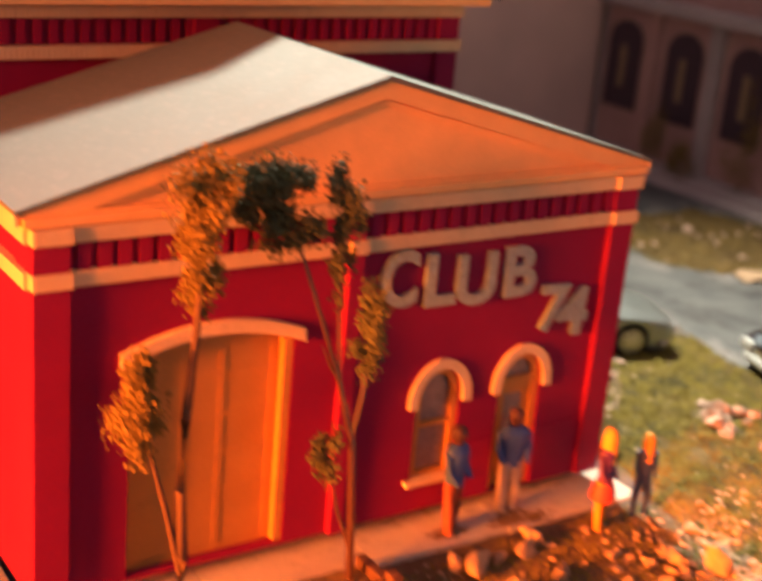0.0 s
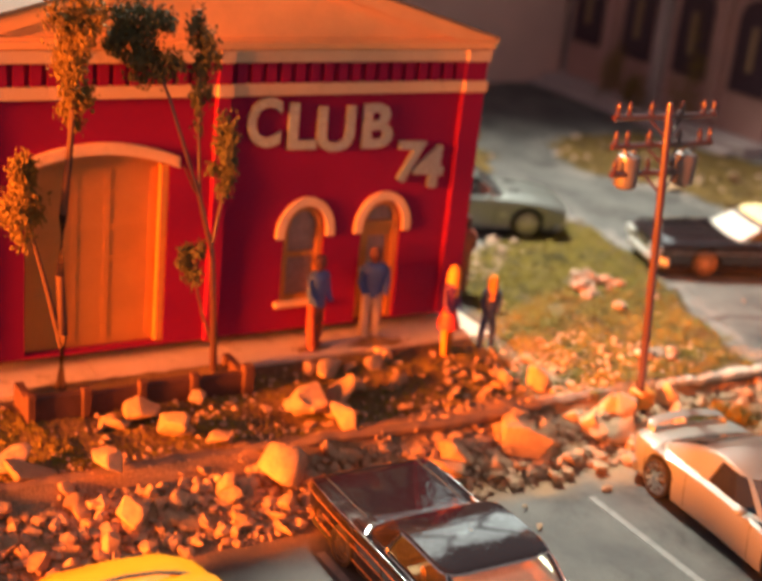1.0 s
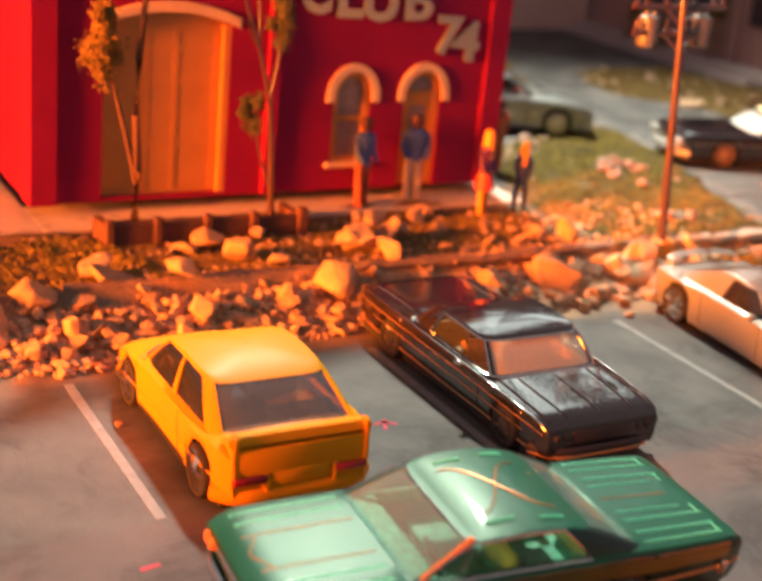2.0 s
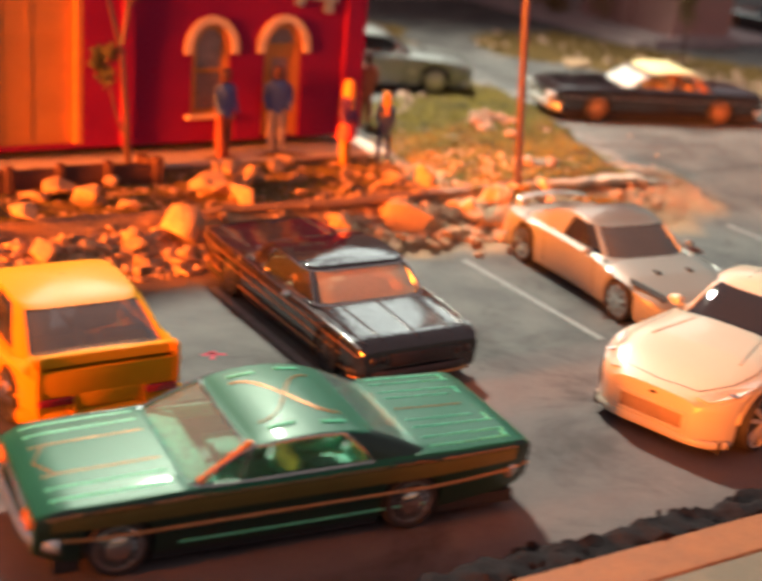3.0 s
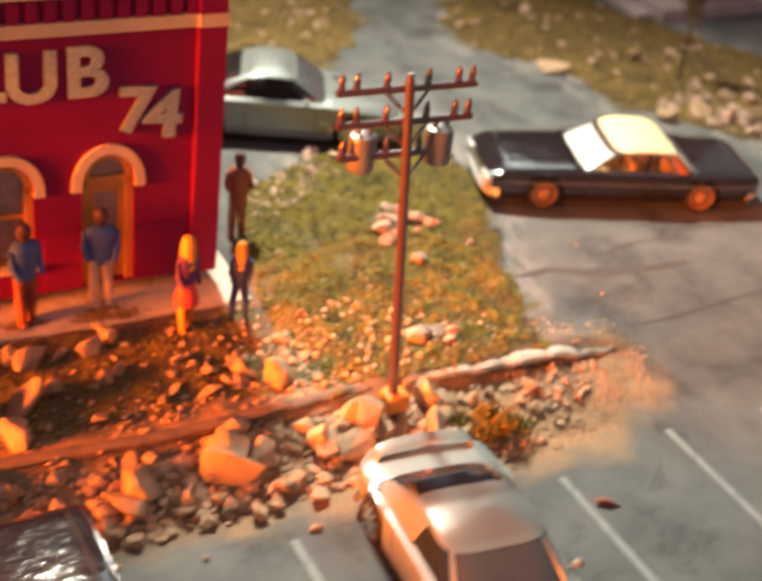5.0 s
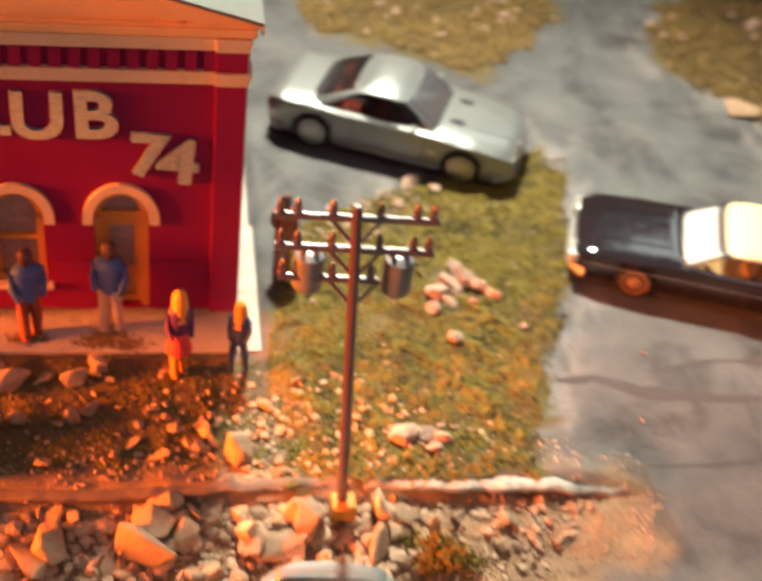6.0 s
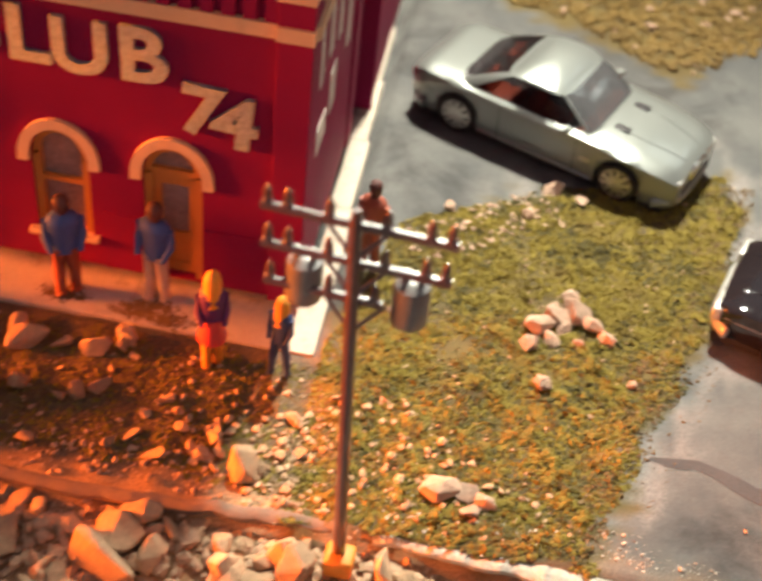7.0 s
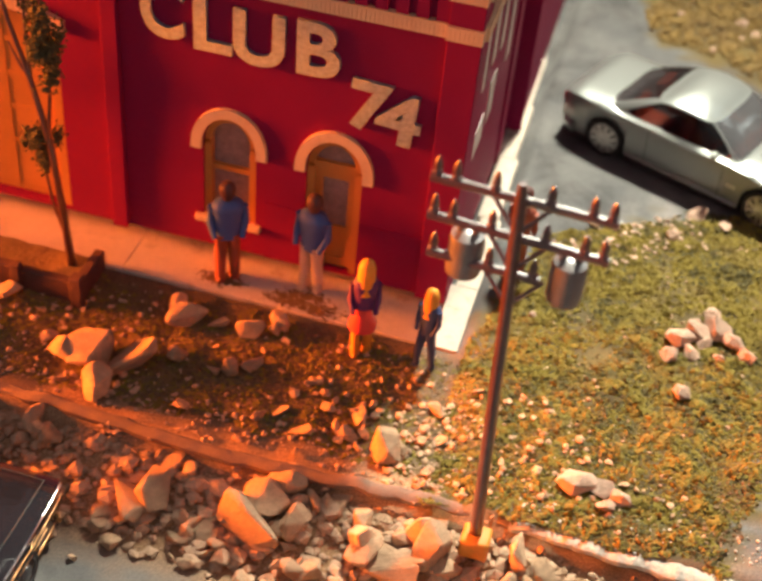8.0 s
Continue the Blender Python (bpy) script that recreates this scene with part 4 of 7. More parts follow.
class Car:
    """A die-cast car: +x is forward, +y its left, z up from the road."""

    def __init__(self, name, x, y, z, heading, label, **spec):
        self.s = spec
        self.root = thing(name, x, y, z, heading, label, "toy car", "parked toy cars", ry=spec.get("pitch", 0))
        self.half = curve_of(spec["half"])
        self.top = curve_of(spec["top"])
        self.belt = curve_of(spec["belt"])
        self.low = curve_of(spec["low"])
        self.xa, self.xb = spec["half"][0][0], spec["half"][-1][0]
        self.wheels = spec["wheels"]
        self.r, self.arch = spec.get("r", 0.47), spec.get("arch", 0.54)

    def bottom(self, x):
        z = self.low(x)
        for xw in self.wheels:
            d = abs(x - xw)
            if d < self.arch:
                z = max(z, self.r + math.sqrt(self.arch**2 - d * d) * 0.97)
        return min(z, self.belt(x) - 0.08)

    def section(self, x):
        hw, zb, zt, zl = self.half(x), self.belt(x), self.top(x), self.bottom(x)
        crease, tuck = self.s.get("crease", 0.0), self.s.get("tuck", 0.94)
        pts = [(hw * tuck, zl), (hw * 0.975, zl + 0.25 * (zb - zl)), (hw * (1.0 - crease), zl + 0.55 * (zb - zl)), (hw * (1.0 + crease * 0.2), zl + 0.8 * (zb - zl)), (hw * 0.985, zb - 0.035),
               (hw * self.s.get("shoulder", 0.94), zb), (hw * 0.80, zb + 0.62 * (zt - zb)), (hw * 0.62, zb + 0.82 * (zt - zb)), (hw * 0.3, zb + 0.97 * (zt - zb)), (0.0, zt)]
        return pts

    def side(self, x, f, out=0.0):
        """A point on the flank, f of the way from sill to belt."""
        hw, zb, zl = self.half(x), self.belt(x), self.low(x)
        return hw * float(np.interp(f, [0, 0.25, 0.55, 0.8, 0.97], [self.s.get("tuck", 0.94), 0.975, 1.0 - self.s.get("crease", 0), 1.0 + 0.2 * self.s.get("crease", 0), 0.985])) + out, zl + f * (zb - zl)

    def deck(self, x, v, out=0.0):
        """A point on the bonnet or boot, v across from -1 to 1."""
        hw = self.half(x)
        pts = self.section(x)[5:]
        y = abs(v) * hw * 0.94
        ys, zs = [p[0] for p in pts][::-1], [p[1] for p in pts][::-1]
        return (x, v * hw * 0.94, float(np.interp(y, ys, zs)) + out)

    def add(self, name, bm, m, label="", smooth=0.0, parent=None):
        return part(name, bm, m, parent or self.root, label, smooth)

    def body(self, paint, second=None, split=5):
        xs = set(np.linspace(self.xa, self.xb, 46).round(4))
        for xw in self.wheels:
            xs |= set((xw + self.arch * np.cos(np.linspace(0, math.pi, 15))).round(4))
            xs |= {round(xw + self.arch + 0.004, 4), round(xw - self.arch - 0.004, 4)}
        xs = sorted(v for v in xs if self.xa <= v <= self.xb)
        bm = bmesh.new()
        rows = []
        for x in xs:
            p = self.section(x)
            rows.append([(x, y, z) for y, z in p] + [(x, -y, z) for y, z in reversed(p[:-1])])
        vs = grid_sheet(bm, rows)
        for r in (vs[0], vs[-1]):
            bm.faces.new(r)
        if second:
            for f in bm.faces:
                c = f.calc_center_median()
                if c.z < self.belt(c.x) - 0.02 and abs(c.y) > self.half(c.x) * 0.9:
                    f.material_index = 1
        self.shell = self.add("body", bm, [paint, second] if second else paint, smooth=self.s.get("sharp", 38))
        bm = bmesh.new()
        w = self.half(0) - 0.42
        box(bm, self.xa + 0.35, self.xb - 0.35, -w, w, 0.16, 0.55)
        for a, b in zip([self.xa + 0.25, self.wheels[0] + self.arch, self.wheels[1] + self.arch], [self.wheels[0] - self.arch, self.wheels[1] - self.arch, self.xb - 0.25]):
            if b > a:
                box(bm, a, b, -self.half(0) * 0.9, self.half(0) * 0.9, 0.15, 0.36)
        self.add("chassis", bm, rubber)

    def add_wheels(self, style="chrome", wide=0.32, inset=0.02):
        tyre_me, rim_me = wheel_meshes(style, self.r, wide)
        for xw in self.wheels:
            for s in (1, -1):
                y = s * (self.half(xw) - wide / 2 - inset)
                tyre = new("wheel", tyre_me)
                tyre.parent = self.root
                tyre.matrix_local = pose(xw * CM, y * CM, self.r * CM, 0, random.uniform(0, 72), 0 if s > 0 else 180)
                rim = new("rim", rim_me)
                rim.parent = tyre

    def cabin(self, roof_paint, glazing, seats, pillar=None, steering=True):
        """A rounded greenhouse: rings that shrink from the belt to the roof, cut into roof, pillars and panes."""
        s = self.s
        b0, b1, r0, r1 = s["cabin"]
        hb, hr, zr = s["cabin_w"], s["roof_w"], s["roof_z"]
        crown, bow, n = s.get("crown", 0.10), s.get("bow", 0.22), s.get("square", 4.5)
        pillar = pillar or roof_paint
        edge = zr - crown

        def at(up, phi, k=1.0, cap=1.0):
            """A point at height fraction up and direction phi; k insets it, cap moves it over the roof."""
            c, sn = math.cos(phi), math.sin(phi)
            r = k * cap / (abs(c) ** n + abs(sn) ** n) ** (1 / n)
            e = 0.8 * up + 0.2 * up * up
            xf, xr = b1 + bow + (r1 + bow * 0.6 - b1 - bow) * up, b0 - bow * 0.8 + (r0 - b0 + bow * 0.4) * up
            cx, ax = (xf + xr) / 2, (xf - xr) / 2
            x, y = cx + ax * r * c, (hb + (hr - hb) * e) * 1.06 * r * sn
            low = self.belt(min(max(x, b0), b1)) - 0.03
            top = edge - s.get("roof_fall", 0.05) * (r * c) ** 2
            return Vector((x, y, low + (top - low) * (1.15 * up - 0.15 * up ** 4) + (crown * (1 - cap ** 2.2) if cap < 1 else 0)))

        def roof_pt(u, v, drop=0.0):
            px, py = 1.6 * u - 0.8, v
            cap = min(0.99, (abs(px) ** n + abs(py) ** n) ** (1 / n))
            p = at(1.0, math.atan2(py, px), 1.0, cap)
            return (p.x, p.y, p.z - drop)
        self.roof_pt = roof_pt

        def patch(ups, phis, k=1.0, thick=0.0):
            bm = bmesh.new()
            grid_sheet(bm, [[at(u, p, k) for p in phis] for u in ups])
            if thick:
                bmesh.ops.recalc_face_normals(bm, faces=bm.faces)
                bmesh.ops.solidify(bm, geom=bm.faces[:], thickness=thick)
            return bm

        def span(a, b, step=5.0):
            k = max(2, int(abs(b - a) / step) + 1)
            return [radians(a + (b - a) * i / (k - 1)) for i in range(k)]
        mid0, half0 = (b1 + b0 + 0.2 * bow) / 2, (b1 - b0 + 1.8 * bow) / 2
        turn = lambda x: math.degrees(math.atan2(1.0, (x - mid0) / half0))
        post = s.get("post", 0.055) * 55
        cw = s.get("c_post", (0.5, 0.35))[0]
        a_side, c_side = 45 + post * 0.6, turn(b0 + cw)
        c_side = min(c_side, 132)
        head, foot = s.get("head", 0.86), 0.05
        ups = [foot + (head - foot) * i / 6 for i in range(7)]
        bm = bmesh.new()
        ring = span(0, 360, 5.0)[:-1]
        ring.append(ring[0] + 2 * math.pi)
        grid_sheet(bm, [[at(u, p) for p in ring] for u in (head - 0.02, 0.93, 1.0)] + [[at(1.0, p, 1.0, c) for p in ring] for c in (0.97, 0.9, 0.78, 0.6, 0.4, 0.2, 0.02)])
        bmesh.ops.remove_doubles(bm, verts=bm.verts, dist=0.002)
        self.add("roof", bm, roof_paint, smooth=70 if n < 6 else 38)
        bm = bmesh.new()
        grid_sheet(bm, [[at(u, p, k) for p in ring] for u, k in ((-0.10, 1.03), (foot + 0.02, 1.0), (foot + 0.02, 0.95))])
        self.add("window_ledge", bm, pillar, smooth=70)
        self.add("windscreen", patch(ups, span(-45 + post * 0.3, 45 - post * 0.3), 0.982, 0.02), glazing.get("front", glazing["side"]), smooth=70).visible_shadow = False
        self.add("rear_window", patch(ups, span(135 + post * 0.3, 225 - post * 0.3), 0.982, 0.02), glazing.get("rear", glazing["side"]), smooth=70).visible_shadow = False
        trim = chrome if s.get("bright") else None
        for sd in (1, -1):
            self.add("windscreen_pillar", patch(ups, span(sd * (45 - post * 0.6), sd * a_side, 2.5), 1.0, 0.06), pillar, smooth=70)
            self.add("rear_pillar", patch(ups, span(sd * c_side, sd * (135 + post * 0.7), 2.5), 1.0, 0.06), s.get("quarter", pillar), smooth=70)
            self.add("side_window", patch(ups, span(sd * (a_side - 1), sd * (c_side + 1)), 0.975, 0.02), glazing["side"], smooth=70).visible_shadow = False
            if s.get("b_post") is not None:
                m = turn(s["b_post"])
                self.add("door_pillar", patch(ups, span(sd * (m - 2.2), sd * (m + 2.2), 2.2), 0.995, 0.04), pillar, smooth=70)
            if trim:
                loop = [at(foot, p, 1.01) for p in span(sd * a_side, sd * c_side)] + [at(u, radians(sd * c_side), 1.005) for u in ups[1:]]
                loop += [at(head, p, 1.005) for p in span(sd * c_side, sd * a_side)]
                self.add("window_trim", tube(bmesh.new(), loop, 0.022, 5), trim, smooth=60)
        if trim:
            self.add("screen_base_trim", tube(bmesh.new(), [at(foot, p, 1.01) for p in span(-46, 46)], 0.026, 5), trim, smooth=60)
            self.add("screen_frame", tube(bmesh.new(), [at(u, radians(-46), 1.005) for u in ups] + [at(head, p, 1.005) for p in span(-46, 46)] + [at(u, radians(46), 1.005) for u in ups[::-1]], 0.022, 5), trim, smooth=60)
        # added black strip: stands for the dark interior where the screen's glare stops
        if s.get("interior_strip"):
            self.add("header_rail", patch([head - 0.16, head - 0.08, head], span(-44, 44), 0.992, 0.03), black_matt, smooth=70)
        # seats and dash sit in the tub
        zt = self.top((b0 + b1) / 2) - 0.05
        self.add("interior_floor", box(bmesh.new(), b0 - 0.1, b1 + 0.05, -hb * 0.97, hb * 0.97, zt - 0.02, zt + 0.06, 0.02), s.get("tub", dark_seat))
        for sd in (1, -1):
            self.add("door_lining", box(bmesh.new(), b0 + 0.1, b1, sd * hb * 0.95 - 0.03, sd * hb * 0.95 + 0.03, zt, min(self.belt(b0), self.belt(b1)) - 0.02), s.get("tub", dark_seat))
        span = b1 - b0
        for x in (b0 + span * 0.22, b0 + span * 0.56):
            for y in (-0.5 * hb, 0.5 * hb):
                bm = box(bmesh.new(), x, x + span * 0.2, y - 0.34 * hb, y + 0.34 * hb, zt, zt + 0.2, 0.05)
                seat = self.add("seat", bm, seats, smooth=60)
                bm = bmesh.new()
                q = [(x - 0.20, zt + 0.62), (x - 0.06, zt + 0.66), (x + 0.1, zt + 0.1), (x - 0.08, zt)]
                prism(bm, q, y - 0.32 * hb, y + 0.32 * hb)
                bmesh.ops.bevel(bm, geom=bm.edges[:], offset=0.04, segments=2, affect="EDGES")
                self.add("seat_back", bm, seats, smooth=60, parent=seat)
        self.add("dashboard", box(bmesh.new(), b1 - 0.45, b1 + 0.05, -hb * 0.9, hb * 0.9, zt, self.belt(b1) - 0.03, 0.05), seats, smooth=60)
        if steering:
            bm = bmesh.new()
            c = Vector((b1 - 0.6, hb * 0.45, self.belt(b1) + 0.02))
            ring = [c + Vector((0.08 * math.sin(a), 0.2 * math.cos(a), 0.19 * math.sin(a))) for a in [2 * math.pi * i / 16 for i in range(17)]]
            tube(bm, ring, 0.025, 6)
            tube(bm, [c, c + Vector((0.25, 0, -0.12))], 0.03, 6)
            self.add("steering_wheel", bm, dark_seat, smooth=60)

    def flank_line(self, name, x0, x1, f, r, m, out=0.0, label="", n=22):
        """A trim line along both flanks."""
        for sd in (1, -1):
            pts = []
            for x in np.linspace(x0, x1, n):
                y, z = self.side(x, f, out)
                pts.append((x, sd * y, z))
            self.add(name, tube(bmesh.new(), pts, r, 6), m, label, smooth=60)

    def flank_band(self, name, x0, x1, f0, f1, m, label="", n=22):
        for sd in (1, -1):
            bm = bmesh.new()
            rows = []
            for f in np.linspace(f0, f1, 4):
                rows.append([(x, sd * (self.side(x, f, 0.012)[0]), self.side(x, f)[1]) for x in np.linspace(x0, x1, n)])
            grid_sheet(bm, rows)
            self.add(name, bm, m, label, smooth=60)

    def flank_post(self, x, f0, f1, r=0.012, m=None):
        for sd in (1, -1):
            pts = [(x, sd * self.side(x, f, 0.0)[0], self.side(x, f)[1]) for f in np.linspace(f0, f1, 6)]
            self.add("door_seam", tube(bmesh.new(), pts, r, 5), m or rubber)

    def deck_line(self, name, pts, r, m, out=0.004, label=""):
        path = [self.deck(x, v, out) for x, v in pts]
        fine = []
        for a, b in zip(pts, pts[1:]):
            fine += [self.deck(a[0] + (b[0] - a[0]) * k / 6, a[1] + (b[1] - a[1]) * k / 6, out) for k in range(6)]
        fine.append(path[-1])
        return self.add(name, tube(bmesh.new(), fine, r, 5, 1.0), m, label, smooth=60)

    def bumper(self, front, z, r, m, out=0.05, wrap=0.5, name="bumper"):
        x = self.xb if front else self.xa
        sg = 1 if front else -1
        pts = []
        hw = self.half(x - sg * wrap)
        for k in range(15):
            v = 2 * k / 14 - 1
            back = wrap * abs(v) ** 6
            pts.append((x + sg * (out - back), hw * v * 1.01, z))
        return self.add(name, tube(bmesh.new(), pts, r, 8, 0.55), m, smooth=60)

    def lamps(self, name, x, ys, z, r, m, deep=0.08):
        sg = 1 if x > 0 else -1
        for y in ys:
            bm = bmesh.new()
            lathe(bm, [(r, -deep), (r, deep * 0.6), (r * 0.8, deep), (0.01, deep * 1.1)], 14, "z")
            bmesh.ops.rotate(bm, verts=bm.verts, cent=(0, 0, 0), matrix=Matrix.Rotation(radians(90 * sg), 3, "Y"))
            bmesh.ops.translate(bm, verts=bm.verts, vec=(x, y, z))
            self.add(name, bm, m, smooth=60)

    def plate(self, name, x0, x1, y0, y1, z0, z1, m, bevel=0.02, label=""):
        return self.add(name, box(bmesh.new(), x0, x1, y0, y1, z0, z1, bevel), m, label, smooth=60)

    def mirrors(self, x, m, z=None, size=0.13):
        for sd in (1, -1):
            y = self.half(x) * 0.97
            z0 = (z or self.belt(x)) + 0.10
            bm = lathe(bmesh.new(), [(0.01, -0.09), (0.06, -0.08), (0.1, 0.0), (0.09, 0.06), (0.02, 0.08)], 12, "y")
            bmesh.ops.scale(bm, verts=bm.verts, vec=(size * 8, size * 11, size * 7))
            bmesh.ops.translate(bm, verts=bm.verts, vec=(x, sd * (y + 0.1), z0))
            mirror = self.add("mirror", bm, m, smooth=60)
            self.add("mirror_arm", tube(bmesh.new(), [(x, sd * (y - 0.1), z0 - 0.06), (x, sd * (y + 0.1), z0)], 0.03, 5), m, parent=mirror)


def black_hardtop():
    L = 3.72
    c = Car("black_hardtop_car", -5.92, -10.78, LOT, -90, "glossy black sixties hardtop toy car with copper pinstripes",
            half=[(-L, 1.26), (-3.6, 1.40), (-2.4, 1.45), (0, 1.45), (2.4, 1.42), (3.4, 1.38), (3.62, 1.35), (L, 1.26)],
            top=[(-L, 1.04), (-3.6, 1.18), (-1.2, 1.26), (-1.05, 0.66), (1.55, 0.66), (1.75, 1.18), (3.4, 1.06), (3.62, 1.0), (L, 0.88)],
            belt=[(-L, 1.02), (-3.6, 1.15), (-1, 1.16), (1.6, 1.12), (3.4, 1.03), (3.62, 0.98), (L, 0.86)],
            low=[(-L, 0.50), (-3.2, 0.30), (3.2, 0.28), (L, 0.36)], wheels=(-2.05, 2.45), r=0.44, arch=0.49, crease=0.02, shoulder=0.965,
            cabin=(-1.45, 1.72, -0.75, 1.02), cabin_w=1.25, roof_w=1.08, roof_z=1.78, crown=0.05, bow=0.10, square=9.0, head=0.86, tub=tan_seat, c_post=(0.85, 0.30), bright=True, post=0.06)
    c.body(black)
    c.add_wheels("dark", 0.30)
    c.cabin(black, {"side": clear_glass, "front": hazed, "rear": amber_glass}, tan_seat)
    c.flank_line("side_trim", -3.5, 3.6, 0.72, 0.014, gold_trim)
    c.flank_line("sill_trim", -3.4, 3.4, 0.10, 0.022, gold_trim)
    c.flank_line("shoulder_trim", -3.6, 3.6, 0.98, 0.018, chrome)
    c.flank_line("lower_trim", -2.9, 3.0, 0.45, 0.012, gold_trim)
    for x in (-0.5, 1.5):
        c.flank_post(x, 0.1, 0.95)
    c.deck_line("bonnet_crease", [(1.95, 0.0), (3.55, 0.0)], 0.022, black)
    for v in (-0.62, 0.62):
        c.deck_line("bonnet_edge", [(1.95, v), (3.5, v * 0.95)], 0.02, black)
        c.deck_line("wing_ridge", [(1.9, v * 1.46), (3.55, v * 1.5)], 0.026, black)
    for x in (-1.46, -1.54, -1.62):
        c.deck_line("louvre_trim", [(x - 0.04, -0.72), (x + 0.05, -0.36), (x + 0.08, 0.0), (x + 0.05, 0.36), (x - 0.04, 0.72)], 0.014, chrome, 0.0)
    c.deck_line("boot_edge", [(-1.7, -0.8), (-3.5, -0.82), (-3.5, 0.82), (-1.7, 0.8)], 0.014, rubber, 0.0)
    c.bumper(True, 0.42, 0.09, black_matt, 0.05)
    c.bumper(True, 0.33, 0.03, gold_trim, 0.10)
    c.bumper(False, 0.5, 0.08, gold_trim, 0.04)
    c.plate("grille", L - 0.08, L + 0.03, -0.72, 0.72, 0.56, 0.82, black_matt)
    c.lamps("headlight", L - 0.05, (-1.05, -0.85, 0.85, 1.05), 0.72, 0.09, black_matt)
    c.lamps("tail_light", -L + 0.02, (-1.06, 1.06), 0.80, 0.10, amber_lens)
    c.mirrors(0.85, chrome, 1.0, 0.11)


def green_lowrider():
    L = 3.92
    c = Car("green_lowrider_car", -10.5, -17.32, LOT, 174.5, "metallic green sixties lowrider toy car with mint stripes",
            half=[(-L, 1.28), (-3.75, 1.40), (-2.4, 1.46), (0, 1.47), (2.6, 1.45), (3.5, 1.42), (3.8, 1.38), (L, 1.30)],
            top=[(-L, 1.14), (-3.75, 1.30), (-1.75, 1.36), (-1.6, 0.66), (1.5, 0.66), (1.7, 1.32), (3.5, 1.24), (3.8, 1.18), (L, 1.06)],
            belt=[(-L, 1.12), (-3.75, 1.26), (-1, 1.28), (1.6, 1.25), (3.6, 1.18), (L, 1.04)],
            low=[(-L, 0.56), (-3.5, 0.40), (-2.2, 0.28), (3.0, 0.28), (3.6, 0.36), (L, 0.48)], wheels=(-1.78, 2.78), r=0.47, arch=0.51, crease=0.025, shoulder=0.965,
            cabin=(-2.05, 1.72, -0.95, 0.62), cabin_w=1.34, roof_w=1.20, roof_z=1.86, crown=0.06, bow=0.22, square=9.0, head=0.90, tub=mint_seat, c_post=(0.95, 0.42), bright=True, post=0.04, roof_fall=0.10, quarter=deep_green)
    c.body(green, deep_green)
    c.add_wheels("chrome", 0.30)
    # reflected glare on the end windows is put into the glass colour
    c.cabin(green, {"side": clear_glass, "front": glare_glass, "rear": glare_glass}, mint_seat)
    c.flank_band("olive_band", -3.6, 3.7, 0.60, 0.86, olive, "olive stripe along the flank")
    c.flank_line("band_edge", -3.6, 3.75, 0.89, 0.014, gold_trim)
    c.flank_line("chrome_spear", -3.9, 3.6, 0.42, 0.026, gold_trim, 0.01)
    c.flank_line("sill_stripe", -2.0, 1.9, 0.14, 0.018, mint)
    for x in (-0.7, 1.4):
        c.flank_post(x, 0.05, 0.95)
    for v in (-0.85, -0.62, -0.34, 0.34, 0.62, 0.85):
        c.deck_line("bonnet_stripe", [(1.95, v), (3.65, v)], 0.05 if abs(v) > 0.5 else 0.022, mint if abs(v) > 0.5 else gold_trim, -0.034 if abs(v) > 0.5 else -0.010)
    c.deck_line("bonnet_point", [(2.2, 0.34), (3.45, 0.34), (3.68, 0.0), (3.45, -0.34), (2.2, -0.34)], 0.014, gold_trim, -0.004)
    for v in (-0.9, -0.72, -0.48, -0.3, 0.0, 0.3, 0.48, 0.72, 0.9):
        c.deck_line("boot_stripe", [(-2.1, v), (-3.55 + 0.25 * (abs(v) < 0.4), v)], 0.05 if abs(v) > 0.4 else 0.03, mint if v else gold_trim, -0.034 if abs(v) > 0.4 else -0.016)
    for a, b in ((-0.9, -0.72), (-0.48, -0.3), (0.3, 0.48), (0.72, 0.9)):
        c.deck_line("boot_stripe_end", [(-3.5, a), (-3.5, b)], 0.05, mint, -0.034)
    # pinstripes that cross on the roof
    for s in (1, -1):
        pts = []
        for k in range(17):
            u = 0.05 + 0.9 * k / 16
            v = s * (0.55 - 1.1 * u + 0.18 * math.sin(math.pi * 2 * u))
            x, y, z = c.roof_pt(u, v)
            pts.append((x, y, z + 0.004))
        c.add("roof_pinstripe", tube(bmesh.new(), pts, 0.018, 5), gold_trim, "gold pinstripe", smooth=60)
        for u0, u1, v in ((0.08, 0.35, 0.78), (0.62, 0.92, 0.72)):
            pts = [Vector(c.roof_pt(u0 + (u1 - u0) * k / 8, s * v)) + Vector((0, 0, 0.0)) for k in range(9)]
            c.add("roof_stripe", tube(bmesh.new(), pts, 0.036, 5), mint, smooth=60)
    c.bumper(True, 0.62, 0.12, chrome, 0.07, 0.4)
    c.bumper(False, 0.74, 0.11, chrome, 0.06, 0.5)
    c.plate("grille", L - 0.08, L + 0.03, -0.75, 0.75, 0.76, 0.98, chrome)
    # amber colour puts the orange lamp's glints into the headlights
    c.lamps("headlight", L, (-1.12, -0.9, 0.9, 1.12), 0.90, 0.10, amber_lens)
    c.lamps("tail_light", -L, (-1.05, -0.85, -0.65, 0.65, 0.85, 1.05), 0.97, 0.08, red_lens)
    # pillar rim coloured orange in place of the orange light that catches it
    c.add("orange_pillar", tube(bmesh.new(), [(1.62, 1.31, 1.27), (0.80, 1.17, 1.74)], 0.05, 6), amber_lens, "windscreen pillar coloured for orange light on its rim", smooth=60)
